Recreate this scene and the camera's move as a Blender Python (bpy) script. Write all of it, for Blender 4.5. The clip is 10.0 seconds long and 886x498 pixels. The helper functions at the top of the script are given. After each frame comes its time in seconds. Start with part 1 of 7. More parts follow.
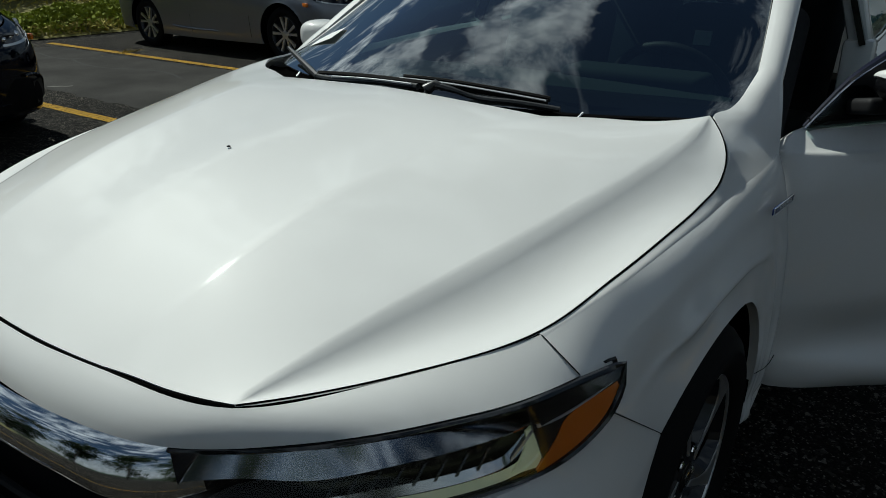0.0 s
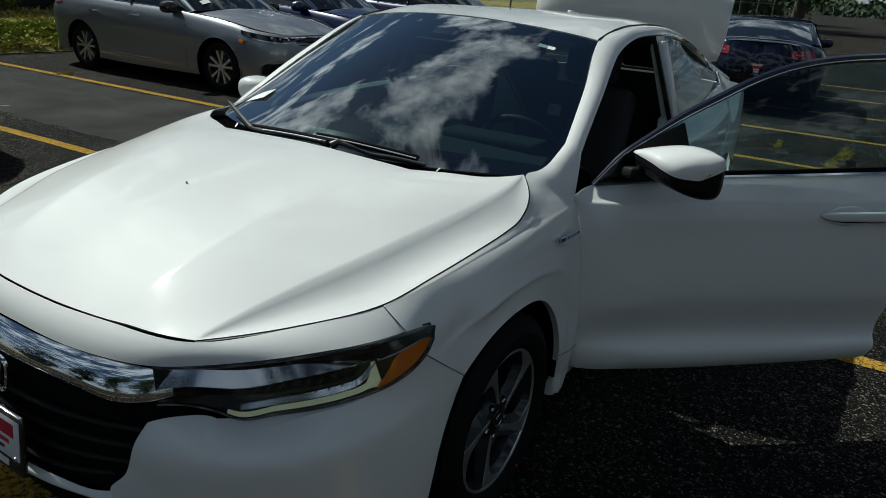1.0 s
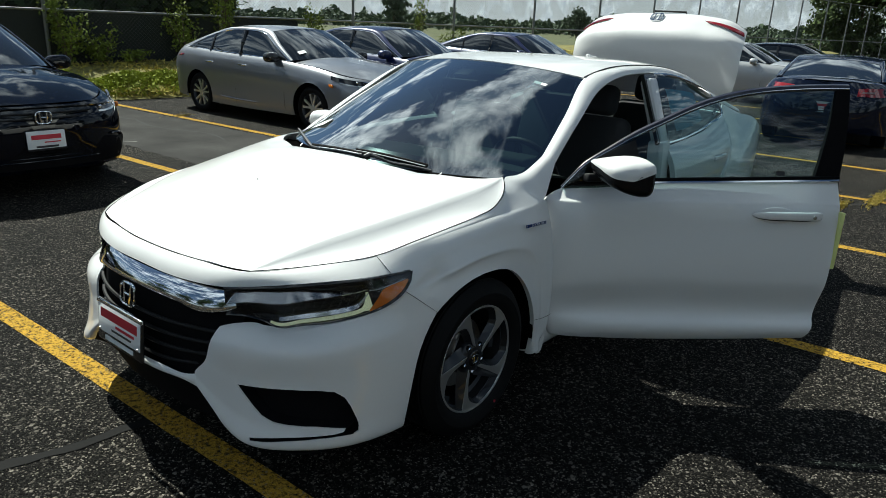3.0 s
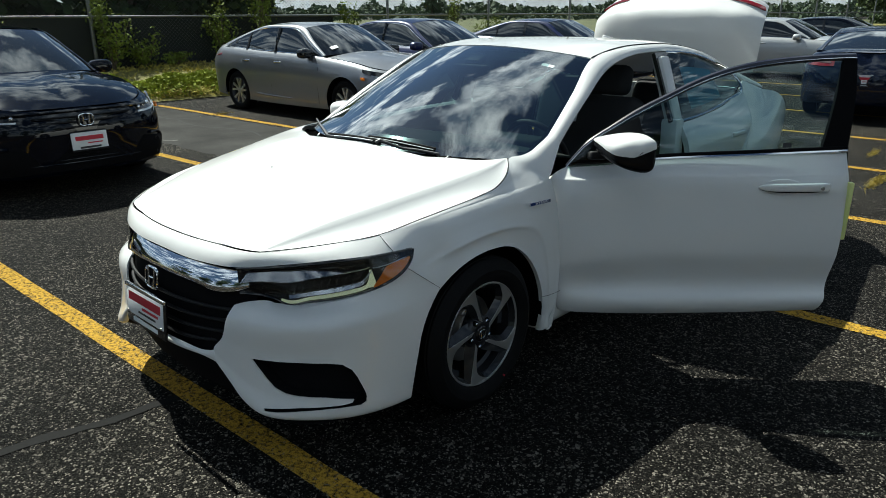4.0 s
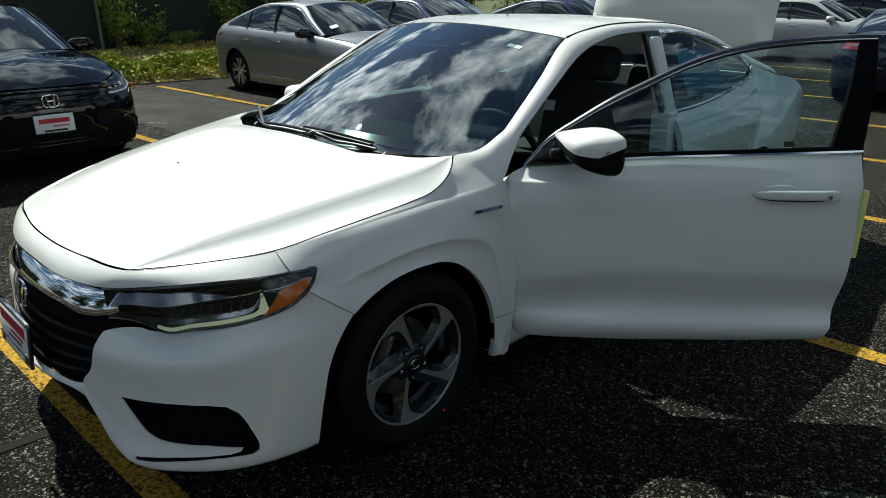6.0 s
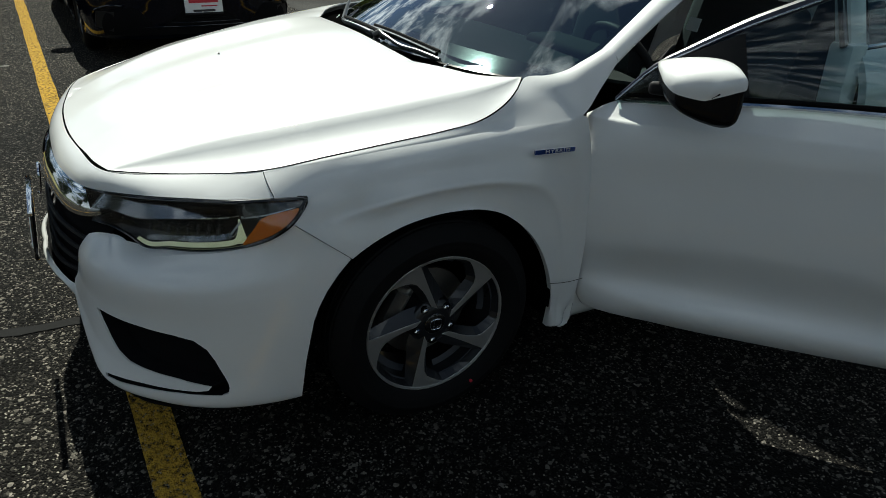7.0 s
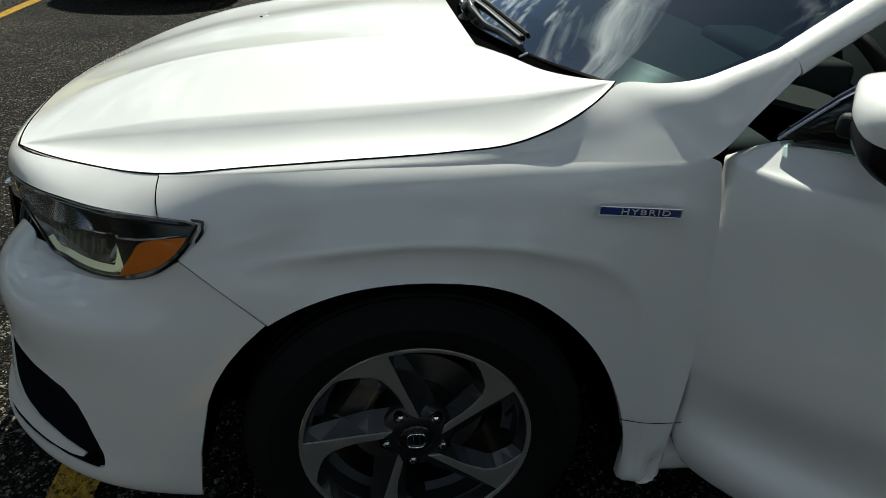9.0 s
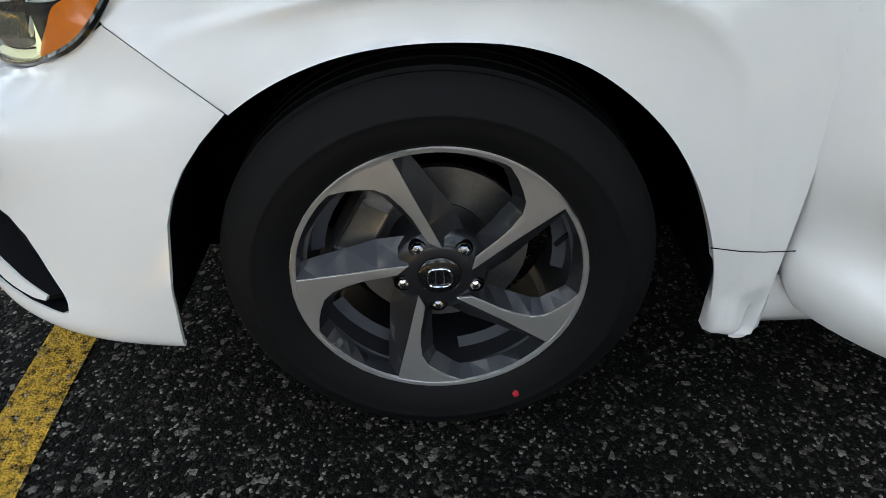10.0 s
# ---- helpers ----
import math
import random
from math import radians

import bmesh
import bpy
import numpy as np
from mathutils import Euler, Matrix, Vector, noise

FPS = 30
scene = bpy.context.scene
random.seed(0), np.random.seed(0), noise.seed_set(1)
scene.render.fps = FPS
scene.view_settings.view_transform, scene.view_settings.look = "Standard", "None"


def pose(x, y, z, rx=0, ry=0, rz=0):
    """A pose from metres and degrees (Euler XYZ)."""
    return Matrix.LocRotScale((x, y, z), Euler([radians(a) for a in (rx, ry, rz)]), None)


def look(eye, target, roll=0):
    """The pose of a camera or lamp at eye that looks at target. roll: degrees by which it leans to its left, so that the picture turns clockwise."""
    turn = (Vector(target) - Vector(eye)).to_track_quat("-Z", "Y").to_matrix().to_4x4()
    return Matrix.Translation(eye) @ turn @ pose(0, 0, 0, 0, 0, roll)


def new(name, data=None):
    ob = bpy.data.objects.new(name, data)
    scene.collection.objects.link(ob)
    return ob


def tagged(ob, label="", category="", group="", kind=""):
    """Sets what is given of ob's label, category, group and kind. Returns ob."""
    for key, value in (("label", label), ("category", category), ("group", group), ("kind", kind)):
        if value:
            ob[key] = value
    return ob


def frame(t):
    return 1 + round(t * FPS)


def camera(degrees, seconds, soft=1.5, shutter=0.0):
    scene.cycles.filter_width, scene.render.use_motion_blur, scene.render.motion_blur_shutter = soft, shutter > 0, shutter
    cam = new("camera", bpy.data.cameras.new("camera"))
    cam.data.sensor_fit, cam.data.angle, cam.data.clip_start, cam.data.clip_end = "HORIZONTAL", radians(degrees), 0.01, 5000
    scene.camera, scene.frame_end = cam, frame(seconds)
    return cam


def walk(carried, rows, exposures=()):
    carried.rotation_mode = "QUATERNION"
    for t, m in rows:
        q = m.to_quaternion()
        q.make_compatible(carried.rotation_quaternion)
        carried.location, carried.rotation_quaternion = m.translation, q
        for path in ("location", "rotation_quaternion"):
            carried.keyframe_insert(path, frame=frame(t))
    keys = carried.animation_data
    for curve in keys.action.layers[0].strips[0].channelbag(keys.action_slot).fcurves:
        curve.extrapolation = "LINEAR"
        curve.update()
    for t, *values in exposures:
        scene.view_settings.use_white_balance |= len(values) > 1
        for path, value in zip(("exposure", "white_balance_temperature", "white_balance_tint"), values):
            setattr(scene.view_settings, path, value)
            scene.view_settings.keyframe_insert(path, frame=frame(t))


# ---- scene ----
cam = camera(64.8, 10.0, 0.75)
PATH = [
    (0, (1.132, -1.169, 1.303), (0.026, 0.293, 0.503), -0.2),
    (0.5, (1.371, -1.43, 1.465), (0.424, 0.14, 0.667), 4.9),
    (1, (1.586, -1.596, 1.514), (0.626, 0.006, 0.799), 3.9),
    (1.5, (1.828, -1.7, 1.5), (0.673, -0.22, 0.809), 1.6),
    (2, (2.027, -1.797, 1.532), (0.874, -0.297, 0.882), -0.6),
    (2.2, (2.09, -1.883, 1.526), (0.914, -0.394, 0.894), 0.6),
    (3.3, (2.374, -2.006, 1.574), (1.173, -0.53, 0.958), 2.5),
    (3.5, (2.418, -2.004, 1.572), (1.191, -0.549, 0.956), 1.0),
    (4, (2.495, -1.982, 1.553), (1.202, -0.598, 0.912), -0.2),
    (4.5, (2.449, -1.963, 1.548), (1.102, -0.634, 0.901), -0.2),
    (5, (2.308, -1.878, 1.526), (1.019, -0.5, 0.862), 1.9),
    (5.2, (2.297, -1.829, 1.523), (1.065, -0.398, 0.865), 3.1),
    (6.3, (2.453, -1.255, 1.503), (1.079, 0.015, 0.795), 0.2),
    (6.5, (2.416, -1.156, 1.464), (1.018, 0.07, 0.728), 2.2),
    (7, (2.327, -0.828, 1.444), (0.788, 0.054, 0.521), 2.4),
    (7.5, (2.249, -0.618, 1.411), (0.628, 0.039, 0.441), -0.9),
    (8, (2.2, -0.33, 1.351), (0.491, -0.038, 0.355), -1.6),
    (8.5, (2.087, -0.223, 1.347), (0.377, 0.014, 0.336), -3.0),
    (9, (1.853, -0.09, 1.267), (0.101, 0.129, 0.327), 2.6),
    (9.5, (1.693, -0.011, 1.027), (0.046, -0.075, -0.107), -1.9),
    (10, (1.678, 0.007, 0.955), (0.047, 0.006, -0.202), -2.3),
]
EXPOSURES = [(0, -.45, 6160), (.5, -.62, 6160), (1, -.32, 6120), (1.5, .02, 6120), (2.0, .26, 6180), (3.5, .72, 6230), (4.5, .68, 6250), (6.5, .48, 6370), (7.0, .44, 6390), (8.5, .44, 6540), (9.0, .43, 6580), (9.5, 1.24, 6560), (10.0, 2.85, 7000)]
walk(cam, [(t, look(eye, target, roll)) for t, eye, target, roll in PATH], [(t, e, k, 7 if t == 10 else -1) for t, e, k in EXPOSURES])

# ---------------------------------------------------------------- light
SUN_DIR = Vector((-0.83, 0.075, 1.0)).normalized()
SUN_EL = math.asin(SUN_DIR.z)
SUN_ROT = math.atan2(SUN_DIR.x, SUN_DIR.y)

world = bpy.data.worlds.new("sky")
scene.world = world
world.use_nodes = True
wn, wl = world.node_tree.nodes, world.node_tree.links
wn.clear()


def wnode(kind, **inputs):
    n = wn.new(kind)
    for k, v in inputs.items():
        n.inputs[k].default_value = v
    return n


w_out = wnode("ShaderNodeOutputWorld")
w_bg = wnode("ShaderNodeBackground", Strength=0.0262)
w_sky = wnode("ShaderNodeTexSky")
w_sky.sky_type, w_sky.sun_disc = "NISHITA", False
w_sky.sun_elevation, w_sky.sun_rotation = SUN_EL, SUN_ROT
w_sky.air_density, w_sky.dust_density, w_sky.ozone_density = 1.0, 0.25, 4.5
# broken cumulus: noise on a flat layer high above the ground
w_tc = wnode("ShaderNodeTexCoord")
w_sep = wnode("ShaderNodeSeparateXYZ")
w_add = wn.new("ShaderNodeMath"); w_add.operation = "MAXIMUM"; w_add.inputs[1].default_value = 0.06
w_div = wn.new("ShaderNodeVectorMath"); w_div.operation = "DIVIDE"
w_cmb = wnode("ShaderNodeCombineXYZ")
w_n1 = wnode("ShaderNodeTexNoise", Scale=2.4, Detail=10.0, Roughness=0.60, Distortion=0.0)
w_ramp = wn.new("ShaderNodeValToRGB")
w_ramp.color_ramp.elements[0].position, w_ramp.color_ramp.elements[1].position = 0.485, 0.585
w_n2 = wnode("ShaderNodeTexNoise", Scale=5.0, Detail=8.0, Roughness=0.65)
w_col = wn.new("ShaderNodeValToRGB")
w_col.color_ramp.elements[0].color = (4.8, 6.4, 9.2, 1)
w_col.color_ramp.elements[1].color = (40.0, 41.5, 43.0, 1)
w_col.color_ramp.elements[0].position, w_col.color_ramp.elements[1].position = 0.36, 0.74
w_hz = wn.new("ShaderNodeMapRange")
w_hz.inputs["From Min"].default_value, w_hz.inputs["From Max"].default_value = 0.17, 0.0
w_half = wn.new("ShaderNodeMath"); w_half.operation = "MULTIPLY"; w_half.inputs[1].default_value = 0.85
w_mix = wn.new("ShaderNodeMix"); w_mix.data_type = "RGBA"
w_haze = wn.new("ShaderNodeMix"); w_haze.data_type = "RGBA"
w_haze.inputs["B"].default_value = (13.5, 14.4, 15.2, 1)
wl.new(w_tc.outputs["Generated"], w_sep.inputs[0])
wl.new(w_sep.outputs["Z"], w_add.inputs[0])
for k in "XYZ":
    wl.new(w_add.outputs[0], w_cmb.inputs[k])
wl.new(w_tc.outputs["Generated"], w_div.inputs[0])
wl.new(w_cmb.outputs[0], w_div.inputs[1])
w_off = wn.new("ShaderNodeVectorMath"); w_off.operation = "ADD"
w_off.inputs[1].default_value = (29.05, -9.641, -4.967)
# the layer is drawn out along the wind
WIND = (0.35, 0.94, 0.0)
w_dot = wn.new("ShaderNodeVectorMath"); w_dot.operation = "DOT_PRODUCT"; w_dot.inputs[1].default_value = WIND
w_pull = wn.new("ShaderNodeMath"); w_pull.operation = "MULTIPLY_ADD"
w_pull.inputs[1].default_value, w_pull.inputs[2].default_value = 0.9, -0.414
w_along = wn.new("ShaderNodeVectorMath"); w_along.operation = "SCALE"; w_along.inputs[0].default_value = WIND
w_sum = wn.new("ShaderNodeVectorMath"); w_sum.operation = "ADD"
wl.new(w_div.outputs[0], w_dot.inputs[0])
wl.new(w_dot.outputs["Value"], w_pull.inputs[0])
wl.new(w_pull.outputs[0], w_along.inputs["Scale"])
wl.new(w_div.outputs[0], w_sum.inputs[0])
wl.new(w_along.outputs[0], w_sum.inputs[1])
wl.new(w_sum.outputs[0], w_off.inputs[0])
wl.new(w_off.outputs[0], w_n1.inputs["Vector"])
wl.new(w_sum.outputs[0], w_n2.inputs["Vector"])
# two broad clouds beside the sun, with clear sky between them and past them
cover = w_n1.outputs[0]
for (cx, cy), (kx, ky), amount in (((-.46, .38), (3.2, 3.6), .17), ((-1.35, .38), (1.9, 3.4), .13), ((-1.15, .80), (2.0, 3.2), -.15), ((-.02, .42), (3.6, 2.5), -.16), ((-2.6, 1.7), (1.0, 1.2), -.10)):
    w_to = wn.new("ShaderNodeVectorMath"); w_to.operation = "SUBTRACT"; w_to.inputs[1].default_value = (cx, cy, 1.0)
    w_by = wn.new("ShaderNodeVectorMath"); w_by.operation = "MULTIPLY"; w_by.inputs[1].default_value = (kx, ky, 0.0)
    w_len = wn.new("ShaderNodeVectorMath"); w_len.operation = "LENGTH"
    w_bump = wn.new("ShaderNodeMapRange"); w_bump.interpolation_type = "SMOOTHSTEP"
    w_bump.inputs["From Min"].default_value, w_bump.inputs["From Max"].default_value = 1.25, 0.35
    w_bump.inputs["To Min"].default_value, w_bump.inputs["To Max"].default_value = 0.0, amount
    w_plus = wn.new("ShaderNodeMath"); w_plus.operation = "ADD"
    wl.new(w_div.outputs[0], w_to.inputs[0])
    wl.new(w_to.outputs[0], w_by.inputs[0])
    wl.new(w_by.outputs[0], w_len.inputs[0])
    wl.new(w_len.outputs["Value"], w_bump.inputs["Value"])
    wl.new(cover, w_plus.inputs[0])
    wl.new(w_bump.outputs[0], w_plus.inputs[1])
    cover = w_plus.outputs[0]
wl.new(cover, w_ramp.inputs[0])
wl.new(w_n2.outputs[0], w_col.inputs[0])
wl.new(w_sep.outputs["Z"], w_hz.inputs["Value"])
wl.new(w_hz.outputs[0], w_half.inputs[0])
wl.new(w_ramp.outputs[0], w_mix.inputs["Factor"])
wl.new(w_half.outputs[0], w_haze.inputs["Factor"])
wl.new(w_sky.outputs[0], w_mix.inputs["A"])
wl.new(w_col.outputs[0], w_mix.inputs["B"])
wl.new(w_mix.outputs["Result"], w_haze.inputs["A"])
wl.new(w_haze.outputs["Result"], w_bg.inputs["Color"])
wl.new(w_bg.outputs[0], w_out.inputs["Surface"])

sun = new("sun", bpy.data.lights.new("sun", "SUN"))
sun.data.energy, sun.data.angle, sun.data.color = 5.0, radians(0.53), (1.0, 0.96, 0.885)
sun.matrix_world = look(SUN_DIR * 60, (0, 0, 0))


# ---------------------------------------------------------------- materials
def principled(name, color, rough=0.5, metal=0.0, coat=0.0, **more):
    m = bpy.data.materials.new(name)
    m.use_nodes = True
    b = m.node_tree.nodes["Principled BSDF"]
    b.inputs["Base Color"].default_value = (*color, 1)
    b.inputs["Roughness"].default_value = rough
    b.inputs["Metallic"].default_value = metal
    b.inputs["Coat Weight"].default_value = coat
    b.inputs["Coat Roughness"].default_value = 0.03
    for k, v in more.items():
        b.inputs[k.replace("_", " ")].default_value = v
    return m


def grain(m, scale=60.0, amount=0.1, bump=0.0, dist=0.002, scale2=3.0, amount2=0.1, rough=0.0):
    """Two scales of value variation, and a fine relief, on a plain material."""
    nt = m.node_tree
    b = nt.nodes["Principled BSDF"]
    base = tuple(b.inputs["Base Color"].default_value)
    tc = nt.nodes.new("ShaderNodeTexCoord")
    fine = nt.nodes.new("ShaderNodeTexNoise")
    fine.inputs["Scale"].default_value, fine.inputs["Detail"].default_value = scale, 6
    wide = nt.nodes.new("ShaderNodeTexNoise")
    wide.inputs["Scale"].default_value, wide.inputs["Detail"].default_value = scale2, 4
    for n in (fine, wide):
        nt.links.new(tc.outputs["Object"], n.inputs["Vector"])
    last = None
    for n, a in ((fine, amount), (wide, amount2)):
        r = nt.nodes.new("ShaderNodeMapRange")
        r.inputs["From Min"].default_value, r.inputs["From Max"].default_value = 0.25, 0.75
        r.inputs["To Min"].default_value, r.inputs["To Max"].default_value = 1 - a, 1 + a
        nt.links.new(n.outputs[0], r.inputs["Value"])
        if last is None:
            last = r.outputs[0]
        else:
            mul = nt.nodes.new("ShaderNodeMath"); mul.operation = "MULTIPLY"
            nt.links.new(last, mul.inputs[0]); nt.links.new(r.outputs[0], mul.inputs[1])
            last = mul.outputs[0]
    sc = nt.nodes.new("ShaderNodeVectorMath"); sc.operation = "SCALE"
    sc.inputs[0].default_value = base[:3]
    nt.links.new(last, sc.inputs["Scale"])
    nt.links.new(sc.outputs[0], b.inputs["Base Color"])
    if bump:
        bp = nt.nodes.new("ShaderNodeBump")
        bp.inputs["Strength"].default_value, bp.inputs["Distance"].default_value = bump, dist
        nt.links.new(fine.outputs[0], bp.inputs["Height"])
        nt.links.new(bp.outputs[0], b.inputs["Normal"])
    if rough:
        r = nt.nodes.new("ShaderNodeMapRange")
        v = b.inputs["Roughness"].default_value
        r.inputs["To Min"].default_value, r.inputs["To Max"].default_value = max(v - rough, 0), v + rough
        nt.links.new(wide.outputs[0], r.inputs["Value"])
        nt.links.new(r.outputs[0], b.inputs["Roughness"])
    return m


M = {}
M["white"] = grain(principled("pearl_white_paint", (0.77, 0.77, 0.762), 0.5, 0.0, 1.0, Specular_IOR_Level=0.22, Coat_Roughness=0.06), 900, 0.015, 0, 0, 1.5, 0.015)
M["black_paint"] = principled("black_paint", (0.002, 0.003, 0.007), 0.05, 0.0, 0.0, Specular_IOR_Level=0.36)
M["silver"] = grain(principled("silver_paint", (0.26, 0.27, 0.295), 0.36, 0.6, 1.0), 1500, 0.06, 0, 0, 2, 0.03)
M["blue"] = principled("blue_paint", (0.003, 0.009, 0.060), 0.3, 0.2, 0.8, Specular_IOR_Level=0.3)
M["navy"] = principled("navy_paint", (0.006, 0.009, 0.022), 0.06, 0.0, 0.0, Specular_IOR_Level=0.5)
M["grey_paint"] = principled("grey_paint", (0.50, 0.51, 0.52), 0.35, 0.4, 1.0)
M["dark_trim"] = principled("dark_metal_trim", (0.55, 0.57, 0.62), 0.15, 1.0)
M["navy_frame"] = principled("dark_navy_frame", (0.012, 0.014, 0.032), 0.3, 0.0, 0.3)
M["matt_black"] = grain(principled("matt_black_film", (0.006, 0.006, 0.007), 0.8, Specular_IOR_Level=0.05), 200, 0.1)
M["mirror_black"] = principled("satin_black_shell", (0.006, 0.006, 0.007), 0.22, 0.0, 0.0, Specular_IOR_Level=0.2)
M["letters"] = principled("bright_letters", (0.72, 0.73, 0.75), 0.35, 0.3)
M["gloss_black"] = principled("gloss_black_plastic", (0.008, 0.008, 0.009), 0.12, 0.0, 0.5)
M["black"] = grain(principled("black_plastic", (0.012, 0.012, 0.013), 0.6, Specular_IOR_Level=0.2), 300, 0.2, 0.15, 0.0006, 5, 0.15)
# near-black colour that holds the shade of gaps, wheel wells and covered parts
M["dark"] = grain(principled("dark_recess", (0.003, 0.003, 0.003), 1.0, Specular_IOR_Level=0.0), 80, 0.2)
M["rubber"] = grain(principled("tyre_rubber", (0.0045, 0.0045, 0.005), 0.7, Specular_IOR_Level=0.15), 260, 0.18, 0.1, 0.0005, 9, 0.2, 0.08)
M["chrome"] = principled("chrome", (0.80, 0.81, 0.83), 0.06, 1.0)
M["machined"] = grain(principled("machined_alloy", (0.76, 0.75, 0.75), 0.36, 0.90, 0.3), 700, 0.05, 0, 0, 14, 0.06)
M["rim_dark"] = principled("dark_grey_alloy", (0.020, 0.021, 0.025), 0.32, 0.4, 0.4)
M["rim_pad"] = principled("satin_grey_alloy", (0.10, 0.107, 0.128), 0.34, 0.5, 0.3)
M["steel"] = grain(principled("brake_steel", (0.34, 0.33, 0.32), 0.42, 1.0), 120, 0.1)
M["amber"] = principled("amber_lens", (0.75, 0.20, 0.015), 0.12, 0.0, 1.0, Subsurface_Weight=0.0)
# unlit guide; the faint glow is added in place of reflected sky
M["drl"] = principled("pale_light_guide", (0.86, 0.88, 0.66), 0.12, 0.0, 1.0, Emission_Color=(0.90, 1.0, 0.62, 1.0), Emission_Strength=0.10)
M["smoked_chrome"] = principled("smoked_chrome", (0.72, 0.73, 0.76), 0.12, 1.0)
M["clear"] = principled("clear_lens", (0.62, 0.64, 0.66), 0.10, 0.3, 1.0)
M["wiper_grey"] = principled("satin_grey_metal", (0.035, 0.036, 0.038), 0.35, 0.3)
M["lamp_black"] = principled("lamp_housing_black", (0.010, 0.010, 0.011), 0.25, 0.0, 0.2)
M["lamp_metal"] = principled("dark_lamp_metal", (0.16, 0.17, 0.18), 0.25, 0.8)
M["dim_clear"] = principled("dull_clear_lens", (0.22, 0.12, 0.12), 0.15, 0.0, 0.5)
M["red"] = principled("red_lens", (0.22, 0.006, 0.010), 0.12, 0.0, 1.0)
M["paper"] = grain(principled("white_paper", (0.75, 0.76, 0.77), 0.7), 50, 0.03)
M["blue_paper"] = principled("pale_blue_paper", (0.22, 0.52, 0.68), 0.7)
M["red_print"] = principled("red_print", (0.50, 0.02, 0.04), 0.6)
M["black_print"] = principled("black_print", (0.02, 0.02, 0.022), 0.6)
M["badge_blue"] = principled("blue_badge", (0.010, 0.045, 0.22), 0.15, 0.2, 1.0)
M["fabric"] = grain(principled("dark_seat_cloth", (0.035, 0.035, 0.038), 0.9), 220, 0.2, 0.2, 0.001)
M["dash"] = grain(principled("dark_dash_plastic", (0.024, 0.030, 0.029), 0.90, Specular_IOR_Level=0.03), 260, 0.1, 0.1, 0.0005)
M["headliner"] = principled("grey_headliner", (0.16, 0.16, 0.155), 0.9)
M["yellow_plastic"] = principled("yellow_tag", (0.75, 0.80, 0.30), 0.5)


def glass(name, tint, boost, rough=0.0):
    """Thin car glass: a dielectric mirror over a tinted clear pane."""
    m = bpy.data.materials.new(name)
    m.use_nodes = True
    nt = m.node_tree
    nt.nodes.clear()
    out = nt.nodes.new("ShaderNodeOutputMaterial")
    mix = nt.nodes.new("ShaderNodeMixShader")
    fr = nt.nodes.new("ShaderNodeFresnel"); fr.inputs["IOR"].default_value = 1.55
    gain = nt.nodes.new("ShaderNodeMath"); gain.operation = "MULTIPLY_ADD"
    gain.inputs[1].default_value, gain.inputs[2].default_value = boost, 0.02
    gain.use_clamp = True
    tr = nt.nodes.new("ShaderNodeBsdfTransparent"); tr.inputs[0].default_value = (*tint, 1)
    gl = nt.nodes.new("ShaderNodeBsdfGlossy"); gl.inputs["Roughness"].default_value = rough
    nt.links.new(fr.outputs[0], gain.inputs[0])
    nt.links.new(gain.outputs[0], mix.inputs[0])
    nt.links.new(tr.outputs[0], mix.inputs[1])
    nt.links.new(gl.outputs[0], mix.inputs[2])
    nt.links.new(mix.outputs[0], out.inputs[0])
    return m


M["glass"] = glass("windscreen_glass", (0.33, 0.51, 0.49), 4.6)
M["lens_glass"] = glass("lamp_lens", (0.94, 0.945, 0.95), 0.6)
M["door_glass"] = glass("door_glass", (0.50, 0.67, 0.68), 1.0)
M["dark_glass"] = principled("dark_window_glass", (0.010, 0.012, 0.014), 0.03, 0.0, 1.0)


